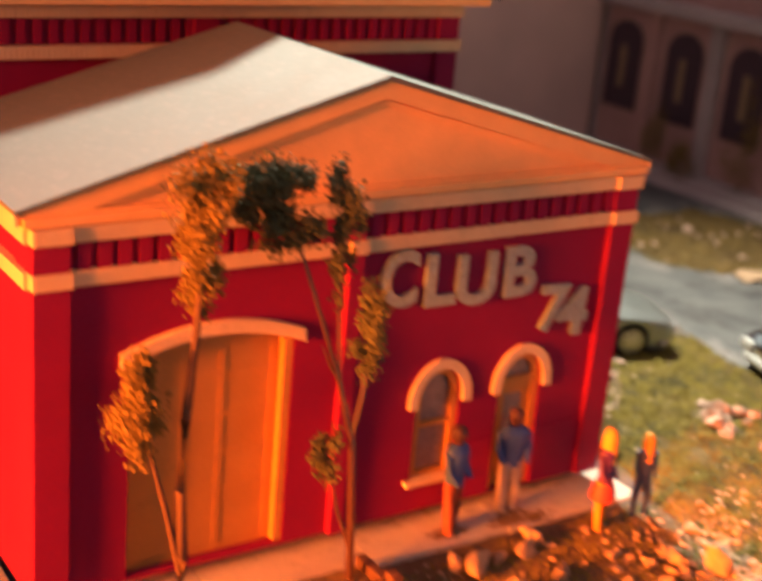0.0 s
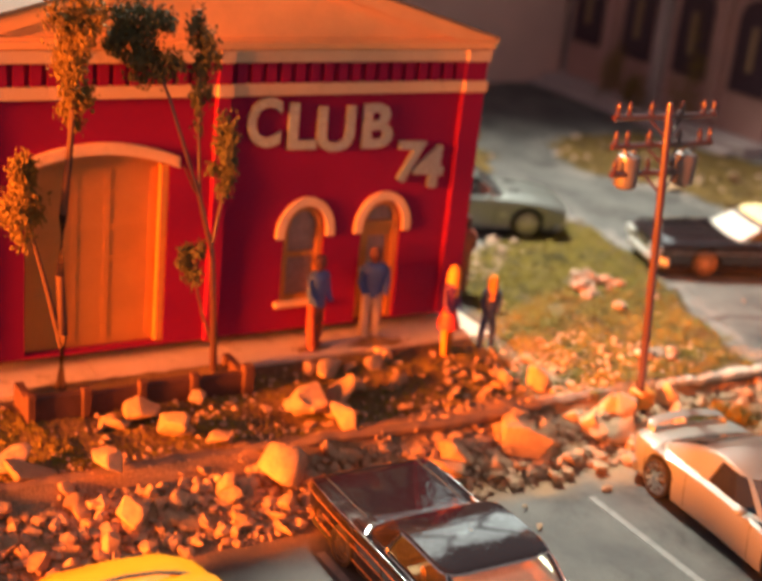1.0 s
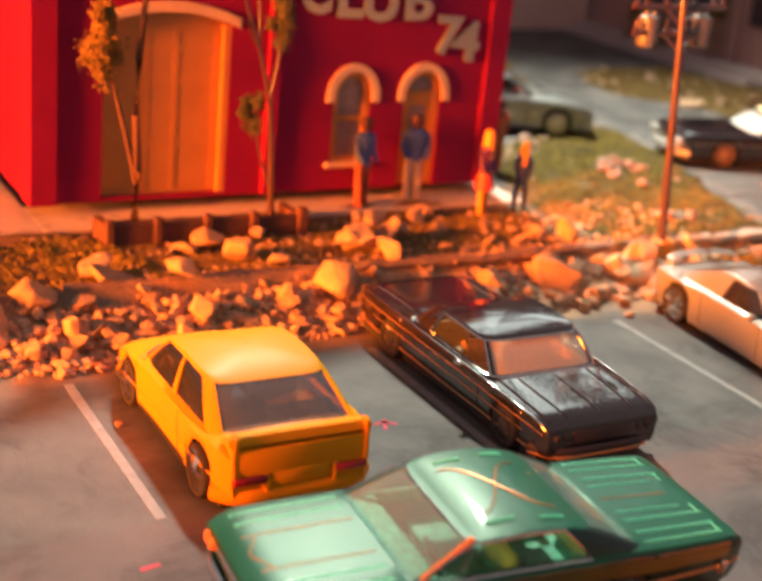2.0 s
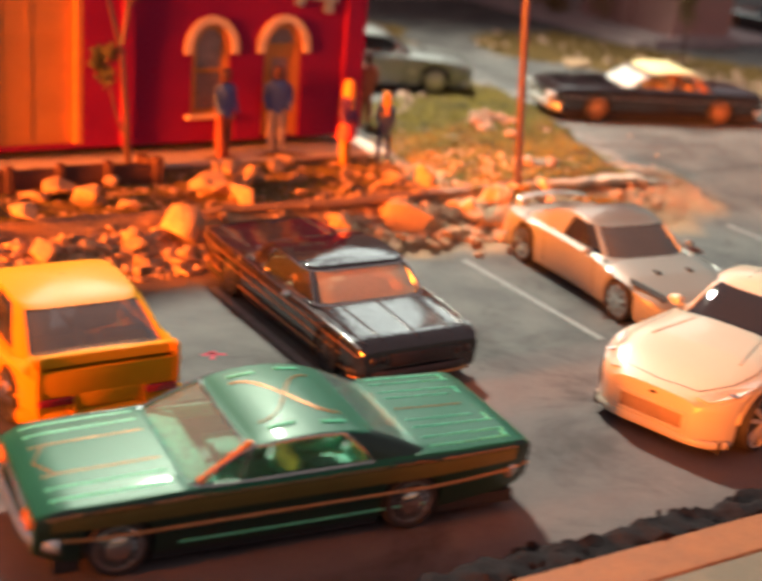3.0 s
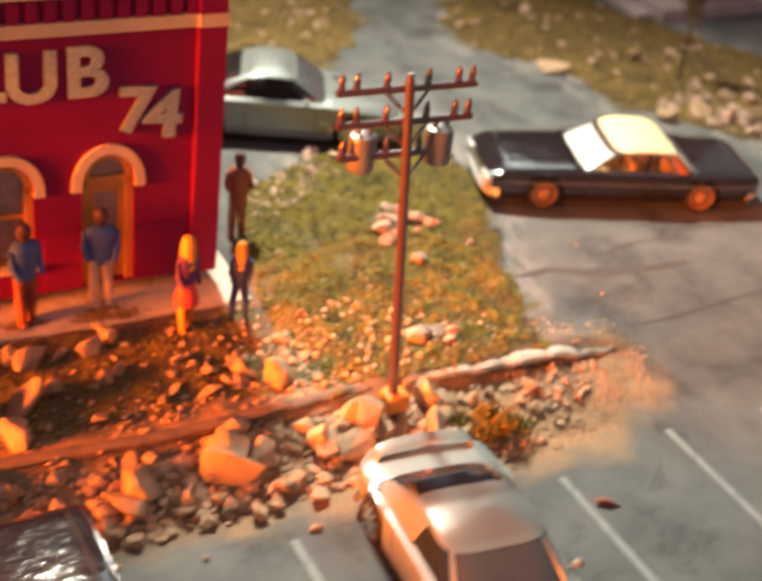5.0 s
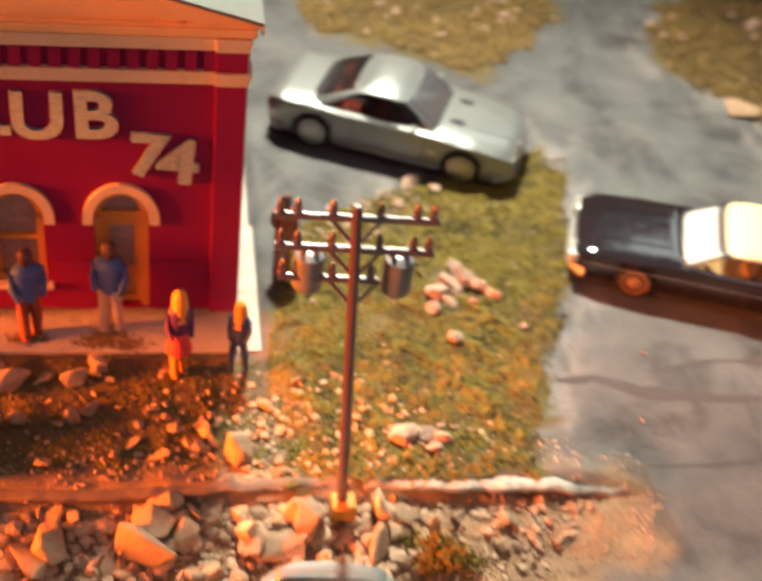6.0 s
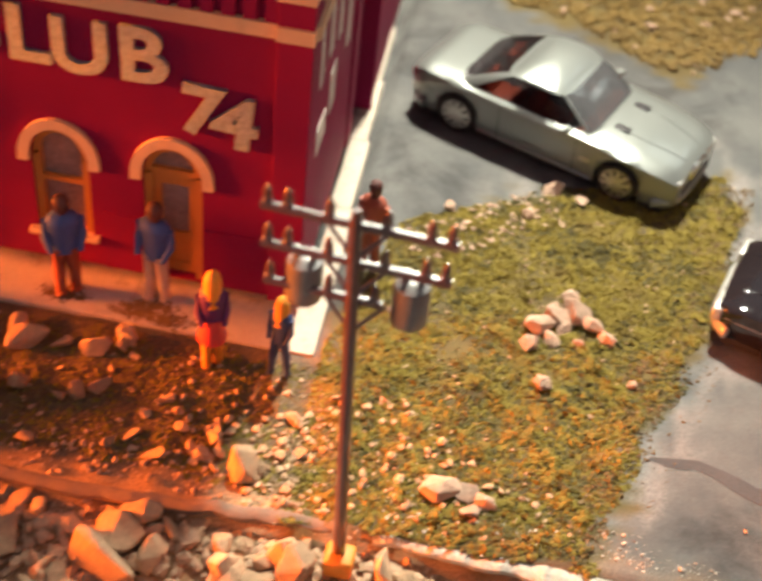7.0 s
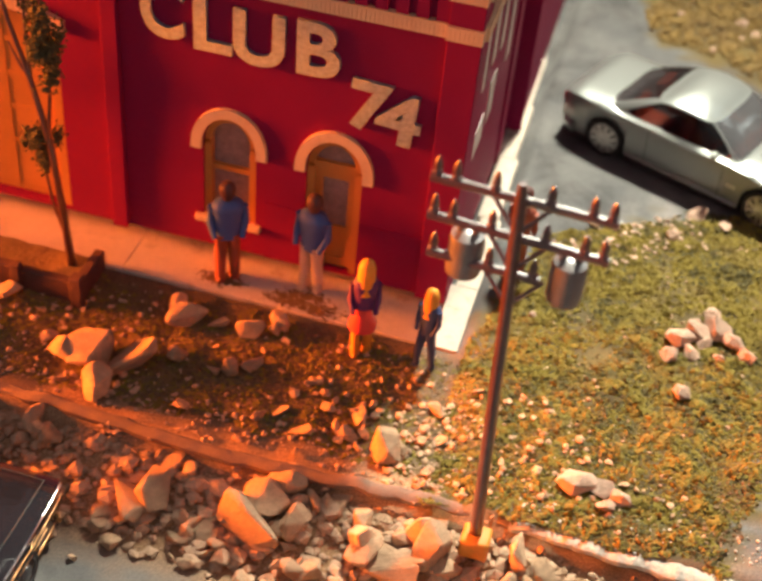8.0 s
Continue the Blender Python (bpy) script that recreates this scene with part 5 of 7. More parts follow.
    c.add("vent_frame", tube(bmesh.new(), [(0.98, 1.31, 1.27), (0.76, 1.17, 1.74)], 0.025, 6), chrome, smooth=60)


def yellow_coupe():
    L = 3.1
    c = Car("yellow_coupe_car", -12.02, -11.05, LOT, 90, "orange-yellow nineties coupe toy car with scratched rear window",
            half=[(-L, 1.24), (-2.85, 1.42), (-2.1, 1.50), (0, 1.46), (1.6, 1.48), (2.4, 1.38), (2.85, 1.12), (L, 0.75)],
            top=[(-L, 1.16), (-2.9, 1.34), (-2.3, 1.38), (-2.1, 0.85), (1.05, 0.85), (1.25, 1.34), (1.9, 1.20), (2.7, 0.92), (L, 0.62)],
            belt=[(-L, 1.12), (-2.85, 1.26), (-1, 1.24), (1.1, 1.20), (2.1, 1.04), (2.75, 0.80), (L, 0.56)],
            low=[(-L, 0.42), (-2.8, 0.26), (2.7, 0.22), (L, 0.30)], wheels=(-2.08, 1.66), r=0.48, arch=0.55, crease=0.01, sharp=42, square=7.0, head=0.90, shoulder=0.92, tuck=0.95,
            cabin=(-2.72, 1.25, -1.50, 0.35), cabin_w=1.30, roof_w=1.04, roof_z=2.02, crown=0.08, bow=0.12, c_post=(0.55, 0.25), b_post=-0.62, post=0.035, roof_fall=0.06)
    c.body(yellow)
    c.add_wheels("five", 0.34)
    c.cabin(yellow, {"side": smoked, "rear": scratched, "front": smoked}, dark_seat)
    c.flank_line("rub_strip", -2.8, 2.5, 0.42, 0.02, yellow)
    for x in (-1.15, 1.1):
        c.flank_post(x, 0.1, 0.93, 0.01)
    # duck-tail spoiler and rear fascia
    bm = bmesh.new()
    prism(bm, [(-L - 0.02, 1.34), (-L + 0.06, 1.50), (-2.6, 1.36), (-2.7, 1.26)], -1.30, 1.30)
    bmesh.ops.bevel(bm, geom=bm.edges[:], offset=0.025, segments=2, affect="EDGES")
    c.add("spoiler", bm, yellow, smooth=60)
    c.plate("rear_panel", -L - 0.04, -L + 0.1, -1.16, 1.16, 0.80, 1.28, yellow, 0.03)
    c.plate("rear_recess", -L - 0.06, -L, -0.55, 0.55, 0.56, 0.84, yellow, 0.03)
    for y in (-1.20, 1.20):
        bm = prism(bmesh.new(), [(-L - 0.06, 0.78), (-L + 0.18, 0.86), (-L + 0.34, 1.36), (-L + 0.10, 1.56), (-L - 0.04, 1.50)], y - 0.05, y + 0.05)
        bmesh.ops.bevel(bm, geom=bm.edges[:], offset=0.02, segments=2, affect="EDGES")
        c.add("spoiler_fin", bm, yellow, smooth=60)
    for y in (-0.62, 0.62):
        bm = prism(bmesh.new(), [(-L - 0.10, 0.50), (-L + 0.04, 0.46), (-L + 0.04, 0.88), (-L - 0.05, 0.88)], y - 0.05, y + 0.05)
        bmesh.ops.bevel(bm, geom=bm.edges[:], offset=0.02, segments=2, affect="EDGES")
        c.add("bumper_fin", bm, yellow, smooth=60)
    c.flank_band("sill", -1.45, 1.05, 0.0, 0.13, rubber, "black sill")
    c.plate("rear_valance", -L - 0.02, -L + 0.2, -1.15, 1.15, 0.16, 0.30, rubber, 0.03)
    for y in (-0.92, 0.92):
        c.plate("tail_light", -L - 0.08, -L + 0.05, y - 0.3, y + 0.3, 0.66, 0.80, red_lens, 0.02, "dark red tail light")
    c.bumper(False, 0.40, 0.15, yellow, 0.03, 0.4)
    c.bumper(True, 0.34, 0.12, yellow, 0.0, 0.5)
    c.deck_line("bonnet_seam", [(1.22, -0.85), (1.50, -0.4), (1.58, 0.0), (1.50, 0.4), (1.22, 0.85)], 0.05, rubber, 0.0)
    for y in (-0.55, 0.55):
        c.plate("headlight", 2.5, 2.78, y - 0.22, y + 0.22, 0.82, 0.92, smoked, 0.03)


def silver_sports():
    L = 3.4
    c = Car("silver_sports_car", 1.95, -10.95, LOT, -95.2, "silver sports coupe toy car with rear wing and ten-spoke wheels",
            half=[(-L, 1.10), (-3.1, 1.36), (-2.2, 1.47), (0, 1.40), (2.0, 1.45), (2.8, 1.36), (3.2, 1.18), (L, 0.85)],
            top=[(-L, 1.02), (-3.1, 1.20), (-2.25, 1.26), (-2.05, 0.85), (1.1, 0.85), (1.35, 1.22), (2.2, 1.10), (3.0, 0.88), (L, 0.64)],
            belt=[(-L, 0.98), (-3.1, 1.15), (-1, 1.17), (1.2, 1.12), (2.3, 0.98), (3.1, 0.80), (L, 0.60)],
            low=[(-L, 0.40), (-3.0, 0.22), (3.0, 0.20), (L, 0.22)], wheels=(-2.08, 2.05), r=0.48, arch=0.545, crease=0.01, sharp=42, square=5.0, shoulder=0.92,
            cabin=(-2.55, 1.14, -1.05, 0.06), cabin_w=1.22, roof_w=0.95, roof_z=1.86, crown=0.11, bow=0.20, head=0.86, c_post=(1.95, 0.5), post=0.07)
    c.body(silver)
    c.add_wheels("ten", 0.34)
    c.cabin(silver, {"side": smoked, "front": screen_tint}, dark_seat)
    arc = [(-3.0 - 0.16 * math.sin(math.pi * k / 18), -1.08 * math.cos(math.pi * k / 18), 1.12 + 0.30 * math.sin(math.pi * k / 18) ** 0.35) for k in range(19)]
    bm = bmesh.new()
    rows = [[(x - 0.12, y, z + 0.03), (x + 0.04, y, z + 0.01), (x + 0.14, y * 0.97, z - 0.02), (x + 0.02, y * 0.95, z - 0.04), (x - 0.12, y * 0.96, z - 0.01), (x - 0.12, y, z + 0.03)] for x, y, z in arc]
    grid_sheet(bm, rows)
    bmesh.ops.remove_doubles(bm, verts=bm.verts, dist=0.0005)
    c.add("rear_wing", bm, silver, smooth=60)
    for y in (-0.45, 0.45):
        c.plate("bonnet_vent", 2.0, 2.22, y - 0.07, y + 0.07, 1.04, 1.13, rubber, 0.01)
    c.plate("grille", L - 0.25, L + 0.04, -0.74, 0.74, 0.22, 0.56, rubber, 0.06)
    for y in (-0.95, 0.95):
        bm = bmesh.new()
        slab(bm, [c.deck(2.20, y * 0.98, 0.02), c.deck(2.40, y * 1.08, 0.02), c.deck(3.15, y * 0.92, 0.02), c.deck(3.10, y * 0.72, 0.02)][::1 if y > 0 else -1], 0.04)
        c.add("headlight", bm, rubber)
    for y in (-0.9, -0.6, 0.6, 0.9):
        c.lamps("tail_light", -L, (y,), 0.80, 0.11, red_lens)
    c.bumper(True, 0.28, 0.10, silver, 0.0, 0.5)
    c.bumper(False, 0.36, 0.14, silver, 0.0, 0.5)
    for x in (-1.1, 1.05):
        c.flank_post(x, 0.1, 0.93, 0.01)
    c.mirrors(0.75, silver)


def white_coupe():
    L = 3.7
    c = Car("white_coupe_car", 0.50, -16.85, LOT, 195.5, "cream-white sports coupe toy car with dark glass",
            half=[(-L, 1.10), (-3.4, 1.42), (-2.4, 1.60), (-0.5, 1.50), (1.5, 1.52), (2.5, 1.57), (3.0, 1.50), (3.3, 1.38), (3.5, 1.22), (3.62, 1.06), (L, 0.84)],
            top=[(-L, 1.35), (-3.2, 1.62), (-2.4, 1.68), (-2.2, 1.1), (0.70, 1.1), (1.0, 1.66), (2.2, 1.55), (3.0, 1.36), (3.45, 1.20), (L, 1.06)],
            belt=[(-L, 1.28), (-3.2, 1.52), (-1, 1.48), (1.3, 1.46), (2.2, 1.42), (3.0, 1.24), (3.45, 1.10), (L, 0.98)],
            low=[(-L, 0.42), (-3.2, 0.28), (3.1, 0.24), (3.4, 0.24), (L, 0.28)], wheels=(-2.1, 2.42), r=0.60, arch=0.68, crease=0.016, sharp=40, square=4.2, shoulder=0.90, tuck=0.96,
            cabin=(-2.8, 0.98, -1.25, -0.16), cabin_w=1.34, roof_w=1.04, roof_z=2.30, crown=0.13, bow=0.30, head=0.90, c_post=(1.4, 0.5), b_post=-0.65, post=0.06)
    c.body(pearl)
    c.add_wheels("alloy", 0.38, -0.05)
    c.cabin(pearl, {"side": smoked}, dark_seat)
    # nose: recessed mouth with a frame, chin lip, fog slots and badge
    mouth = c.plate("grille", L - 0.2, L + 0.012, -0.66, 0.66, 0.46, 0.74, tan_board, 0.03, "shallow grille recess in the nose")
    for z0, z1 in ((0.40, 0.46), (0.74, 0.80)):
        c.add("grille_frame", box(bmesh.new(), L - 0.1, L + 0.035, -0.74, 0.74, z0, z1, 0.025), pearl, smooth=60, parent=mouth)
    for y in (-0.70, 0.70):
        c.add("grille_frame", box(bmesh.new(), L - 0.1, L + 0.035, y - 0.04, y + 0.04, 0.44, 0.78, 0.02), pearl, smooth=60, parent=mouth)
    c.bumper(True, 0.29, 0.08, pearl, 0.0, 0.42, "chin_lip")
    c.plate("nose_badge", L - 0.06, L + 0.025, -0.07, 0.07, 0.93, 0.98, rubber, 0.01, "small dark badge")
    c.bumper(False, 0.4, 0.16, pearl, 0.0, 0.5)
    for y in (-1.0, 1.0):
        # swept headlight that climbs from the nose over the wing
        outline = [(2.45, 0.99), (2.75, 1.04), (3.2, 1.03), (3.55, 0.99), (3.60, 0.80), (3.35, 0.82), (3.05, 0.90), (2.75, 0.91)]
        bm = slab(bmesh.new(), [c.deck(x, y * v, 0.014) for x, v in (outline if y > 0 else outline[::-1])], 0.03)
        lamp = c.add("headlight", bm, clear_lens, "clear swept headlight")
        c.add("lamp_bowl", lathe(bmesh.new(), [(0.10, 0), (0.11, 0.03), (0.05, 0.045)], 12), chrome, parent=lamp).location = [v * CM for v in c.deck(3.15, y * 0.96, 0.0)]
        c.deck_line("bonnet_crease", [(1.25, y * 0.50), (1.8, y * 0.56), (2.4, y * 0.64)], 0.04, pearl, -0.016)
        c.deck_line("bonnet_seam", [(1.2, y * 0.88), (2.4, y * 0.88), (3.0, y * 0.84), (3.45, y * 0.66)], 0.010, rubber, -0.002)
    c.deck_line("bonnet_nose_seam", [(3.45, -0.66), (3.52, 0.0), (3.45, 0.66)], 0.008, rubber, -0.003)
    for sd in (1, -1):
        y, z = c.side(1.45, 0.62)
        c.add("wing_badge", box(bmesh.new(), 1.40, 1.48, sd * y - 0.02, sd * y + 0.02, z - 0.06, z + 0.06, 0.01), rubber)
        pts = [(2.42 + 0.69 * math.cos(a), sd * (c.half(2.42 + 0.69 * math.cos(a)) * 0.985 + 0.012), 0.60 + 0.68 * math.sin(a)) for a in np.linspace(0.12, 3.0, 16)]
        c.add("arch_lip", tube(bmesh.new(), pts, 0.028, 6), pearl, smooth=60)
    for x in (-0.9, 1.2):
        c.flank_post(x, 0.08, 0.93, 0.01)
    c.flank_line("sill_skirt", -1.35, 1.7, 0.04, 0.05, pearl)
    c.mirrors(0.55, pearl, None, 0.18)
    c.add("rear_roof_glass", box(bmesh.new(), -1.30, -0.90, -0.62, 0.62, 2.12, 2.225, 0.02), smoked)
    for y in (-0.4, 0.4):
        c.add("roof_channel", tube(bmesh.new(), [c.roof_pt(u, y * 1.1, 0.004) for u in (0.15, 0.4, 0.65, 0.9)], 0.012, 5), rubber)


def silver_saloon():
    L = 3.5
    c = Car("pale_silver_coupe_car", 5.60, 7.40, ROAD, -23.0, "pale silver modern coupe toy car with red seats",
            half=[(-L, 1.14), (-3.2, 1.36), (-2.2, 1.44), (0, 1.42), (2.0, 1.44), (2.9, 1.38), (3.3, 1.28), (L, 1.12)],
            top=[(-L, 1.22), (-3.2, 1.42), (-1.98, 1.47), (-1.75, 0.95), (1.0, 0.95), (1.2, 1.44), (2.3, 1.36), (3.1, 1.22), (3.35, 1.14), (L, 1.02)],
            belt=[(-L, 1.18), (-3.2, 1.35), (-1, 1.36), (1.2, 1.32), (2.4, 1.24), (3.2, 1.10), (L, 0.94)],
            low=[(-L, 0.44), (-3.1, 0.28), (3.0, 0.26), (L, 0.32)], wheels=(-2.12, 2.12), r=0.50, arch=0.56, crease=0.012, sharp=42, square=5.0, shoulder=0.92,
            cabin=(-2.42, 1.30, -0.95, 0.18), cabin_w=1.30, roof_w=1.06, roof_z=2.14, crown=0.13, bow=0.22, head=0.92, c_post=(0.45, 0.4), post=0.035)
    c.body(bmw_paint)
    c.add_wheels("grey", 0.34)
    c.cabin(bmw_paint, {"side": rear_tint, "front": screen_tint, "rear": rear_tint}, red_seat)
    for y in (-0.55, 0.55):
        c.plate("bonnet_vent", 1.55, 1.92, y - 0.10, y + 0.10, 1.36, 1.425, charcoal, 0.01)
    for x in (-1.0, 1.0):
        c.flank_post(x, 0.08, 0.93, 0.01)
    c.flank_line("sill_skirt", -1.5, 1.5, 0.05, 0.05, bmw_paint)
    c.plate("grille", L - 0.12, L + 0.05, -0.40, 0.40, 0.66, 0.98, chrome, 0.04)
    c.plate("air_intake", L - 0.12, L + 0.03, -0.75, 0.75, 0.40, 0.56, rubber, 0.03)
    for v in (-0.42, 0.42):
        c.deck_line("bonnet_crease", [(1.5, v * 1.1), (2.4, v), (3.3, v * 0.8)], 0.022, bmw_paint, -0.008)
    for y in (-0.86, 0.86):
        c.plate("headlight", L - 0.30, L + 0.02, y - 0.27, y + 0.27, 0.80, 1.0, clear_lens, 0.05)
        c.plate("tail_light", -L - 0.02, -L + 0.25, y * 1.12 - 0.22, y * 1.12 + 0.22, 0.92, 1.14, red_lens, 0.03)
    c.plate("side_vent", 1.15, 1.4, -1.43, 1.43, 0.74, 0.86, rim_grey, 0.02)
    c.bumper(True, 0.38, 0.13, bmw_paint, 0.03, 0.5)
    c.bumper(False, 0.42, 0.15, bmw_paint, 0.02, 0.5)
    c.mirrors(0.72, bmw_paint, None, 0.13)


def black_cruiser():
    L = 4.0
    c = Car("black_cream_roof_car", 13.35, 1.15, ROAD, 162.0, "black sixties saloon toy car with cream roof and copper wheels",
            half=[(-L, 1.15), (-3.8, 1.32), (-2.4, 1.42), (0, 1.44), (2.6, 1.42), (3.7, 1.36), (L, 1.22)],
            top=[(-L, 0.98), (-3.8, 1.14), (-1.9, 1.20), (-1.75, 0.6), (1.1, 0.6), (1.3, 1.24), (3.6, 1.14), (L, 0.96)],
            belt=[(-L, 0.96), (-3.8, 1.10), (-1, 1.14), (1.3, 1.17), (3.6, 1.09), (L, 0.92)],
            low=[(-L, 0.48), (-3.4, 0.30), (3.4, 0.30), (L, 0.44)], wheels=(-2.25, 2.38), r=0.46, arch=0.51, crease=0.02, shoulder=0.95,
            interior_strip=True, cabin=(-1.95, 1.25, -1.2, 0.12), cabin_w=1.26, roof_w=1.10, roof_z=1.86, crown=0.09, bow=0.20, square=6.0, tub=tan_seat, c_post=(0.5, 0.45), b_post=-0.45, post=0.045, bright=True, quarter=amber_lens)
    c.body(black)
    c.add_wheels("copper", 0.30)
    # front and rear glass carry their white glare as colour
    c.cabin(roof_cream, {"side": clear_glass, "front": white_glare_glass, "rear": white_glare_glass}, tan_seat, pillar=black)
    c.flank_line("side_trim", -3.8, 3.8, 0.62, 0.014, rim_grey)
    # front bumper and headlights take a paler metal to imitate bright reflections
    c.bumper(True, 0.46, 0.15, bright_alloy, 0.08, 0.4)
    c.bumper(False, 0.46, 0.11, chrome, 0.05, 0.4)
    for y in (-0.98, 0.98):
        c.plate("headlight", L - 0.12, L + 0.10, y - 0.32, y + 0.32, 0.60, 0.92, bright_alloy, 0.06, "twin headlight, made pale for its white reflections")
    c.plate("grille", L - 0.08, L + 0.04, -0.65, 0.65, 0.58, 0.84, chrome, 0.03)
    for v in (-0.5, 0.5):
        c.deck_line("bonnet_crease", [(1.6, v), (3.7, v)], 0.02, black)
    c.flank_post(-0.35, 0.1, 0.95)
    c.flank_post(1.1, 0.1, 0.95)
    c.lamps("tail_light", -L, (-0.95, 0.95), 0.72, 0.10, red_lens)


def charcoal_coupe():
    L = 3.45
    c = Car("charcoal_coupe_car", 13.9, -10.55, LOT, -90, "charcoal grey rounded coupe toy car with copper wheels",
            half=[(-L, 0.95), (-3.1, 1.30), (-2.2, 1.44), (0, 1.40), (2.0, 1.44), (2.9, 1.32), (L, 0.90)],
            top=[(-L, 0.90), (-3.1, 1.12), (-2.5, 1.18), (-2.2, 0.85), (0.9, 0.85), (1.1, 1.12), (2.2, 1.0), (3.1, 0.8), (L, 0.6)],
            belt=[(-L, 0.86), (-3.1, 1.06), (-1, 1.10), (1.1, 1.05), (2.4, 0.92), (3.2, 0.72), (L, 0.56)],
            low=[(-L, 0.38), (-3.1, 0.22), (3.1, 0.20), (L, 0.24)], wheels=(-2.05, 2.08), r=0.47, arch=0.54, sharp=75, square=3.4, shoulder=0.88,
            cabin=(-2.6, 1.1, -1.1, 0.2), cabin_w=1.16, roof_w=0.86, roof_z=1.66, crown=0.16, bow=0.24, c_post=(1.2, 0.4), post=0.06)
    c.body(charcoal)
    c.add_wheels("copper", 0.34)
    c.cabin(charcoal, {"side": smoked}, dark_seat)
    bm = prism(bmesh.new(), [(-L - 0.02, 1.22), (-L + 0.02, 1.30), (-2.95, 1.24), (-2.95, 1.16)], -1.05, 1.05)
    c.add("rear_lip", bm, charcoal)
    for y in (-1.0, 1.0):
        c.add("lip_strut", box(bmesh.new(), -3.35, -3.05, y - 0.05, y + 0.05, 0.95, 1.2), charcoal)
    c.bumper(False, 0.36, 0.14, charcoal, 0.0, 0.5)
    c.lamps("tail_light", -L + 0.1, (-0.85, 0.85), 0.72, 0.12, red_lens)
    c.mirrors(0.75, charcoal)


def far_dark_car():
    L = 3.9
    c = Car("dark_far_car", 35.2, 15.2, ROAD, 90, "dark toy saloon with copper wheels far down the road",
            half=[(-L, 1.15), (-3.6, 1.34), (0, 1.42), (3.6, 1.34), (L, 1.15)],
            top=[(-L, 0.9), (-3.6, 1.05), (-1.9, 1.1), (-1.7, 0.6), (1.2, 0.6), (1.4, 1.1), (3.6, 1.0), (L, 0.85)],
            belt=[(-L, 0.86), (-3.6, 1.0), (0, 1.04), (3.6, 0.96), (L, 0.8)],
            low=[(-L, 0.45), (-3.4, 0.28), (3.4, 0.28), (L, 0.42)], wheels=(-2.3, 2.3), r=0.48, arch=0.53,
            cabin=(-1.8, 1.3, -1.0, 0.45), cabin_w=1.24, roof_w=1.02, roof_z=1.68)
    c.body(black)
    c.add_wheels("copper", 0.30)
    c.cabin(black, {"side": smoked}, dark_seat)


for build in (black_hardtop, green_lowrider, yellow_coupe, silver_sports, white_coupe, silver_saloon, black_cruiser, charcoal_coupe, far_dark_car):
    build()

# ---------------------------------------------------------------- loose ground cover
ICO = None


def ico():
    global ICO
    if ICO is None:
        bm = bmesh.new()
        bmesh.ops.create_icosphere(bm, subdivisions=1, radius=1.0)
        ICO = (np.array([v.co[:] for v in bm.verts]), np.array([[v.index for v in f.verts] for f in bm.faces]))
        bm.free()
    return ICO


OCTA = (np.array([(1, 0, 0), (-1, 0, 0), (0, 1, 0), (0, -1, 0), (0, 0, 1), (0, 0, -1)], float), np.array([(0, 2, 4), (2, 1, 4), (1, 3, 4), (3, 0, 4), (2, 0, 5), (1, 2, 5), (3, 1, 5), (0, 3, 5)]))


def scatter_mesh(points, sizes, flat, seed, rough=0.35, stretch=(0.7, 1.4), shape=None):
    """One mesh of many small angular lumps at the given places (centimetres)."""
    rnd = np.random.RandomState(seed)
    v, f = shape or ico()
    n = len(points)
    shape = v[None] * (1 + rough * rnd.uniform(-1, 1, (n, len(v), 1)))
    shape = shape * rnd.uniform(stretch[0], stretch[1], (n, 1, 3)) * np.array([1, 1, flat])
    a = rnd.uniform(0, 6.28, n)
    c, s = np.cos(a)[:, None], np.sin(a)[:, None]
    x, y = shape[..., 0] * c - shape[..., 1] * s, shape[..., 0] * s + shape[..., 1] * c
    co = np.stack([x, y, shape[..., 2]], -1) * np.asarray(sizes)[:, None, None] + np.asarray(points)[:, None]
    faces = (f[None] + (np.arange(n) * len(v))[:, None, None]).reshape(-1, 3)
    me = bpy.data.meshes.new("scatter")
    me.from_pydata((co.reshape(-1, 3) * CM).tolist(), [], faces.tolist())
    return me


def scatter(name, poly, count, lo, hi, m, label, category, seed, sink=0.3, flat=0.8, keep=None, power=2.0, clear=(), heap=0.0):
    """Strews lumps of lo to hi radius inside a polygon, as one stuff object."""
    rnd = np.random.RandomState(seed)
    px = rnd.uniform(min(p[0] for p in poly), max(p[0] for p in poly), count * 4)
    py = rnd.uniform(min(p[1] for p in poly), max(p[1] for p in poly), count * 4)
    ok = inside(px, py, poly) + 0.35 * wobble(px, py, 2.0, seed) > 0.05
    if keep is not None:
        ok &= keep(px, py, rnd)
    for cx, cy, r in clear:
        ok &= np.hypot(px - cx, py - cy) > r
    px, py = px[ok][:count], py[ok][:count]
    size = lo + (hi - lo) * rnd.uniform(0, 1, len(px)) ** power
    pz = ground_height(px, py) + size * (flat - sink)
    if heap:
        pz = pz + heap * np.clip(wobble(px, py, 5.0, seed + 500) + 0.5 * wobble(px, py, 11.0, seed + 501), -0.2, 1) * rnd.uniform(0.3, 1, len(px))
    me = scatter_mesh(np.stack([px, py, pz], -1), size, flat, seed, 0.5 if heap else 0.35, (0.4, 1.7) if heap else (0.7, 1.4), OCTA if heap else None)
    me.materials.append(m)
    return tagged(new(name, me), label, category, kind="stuff")


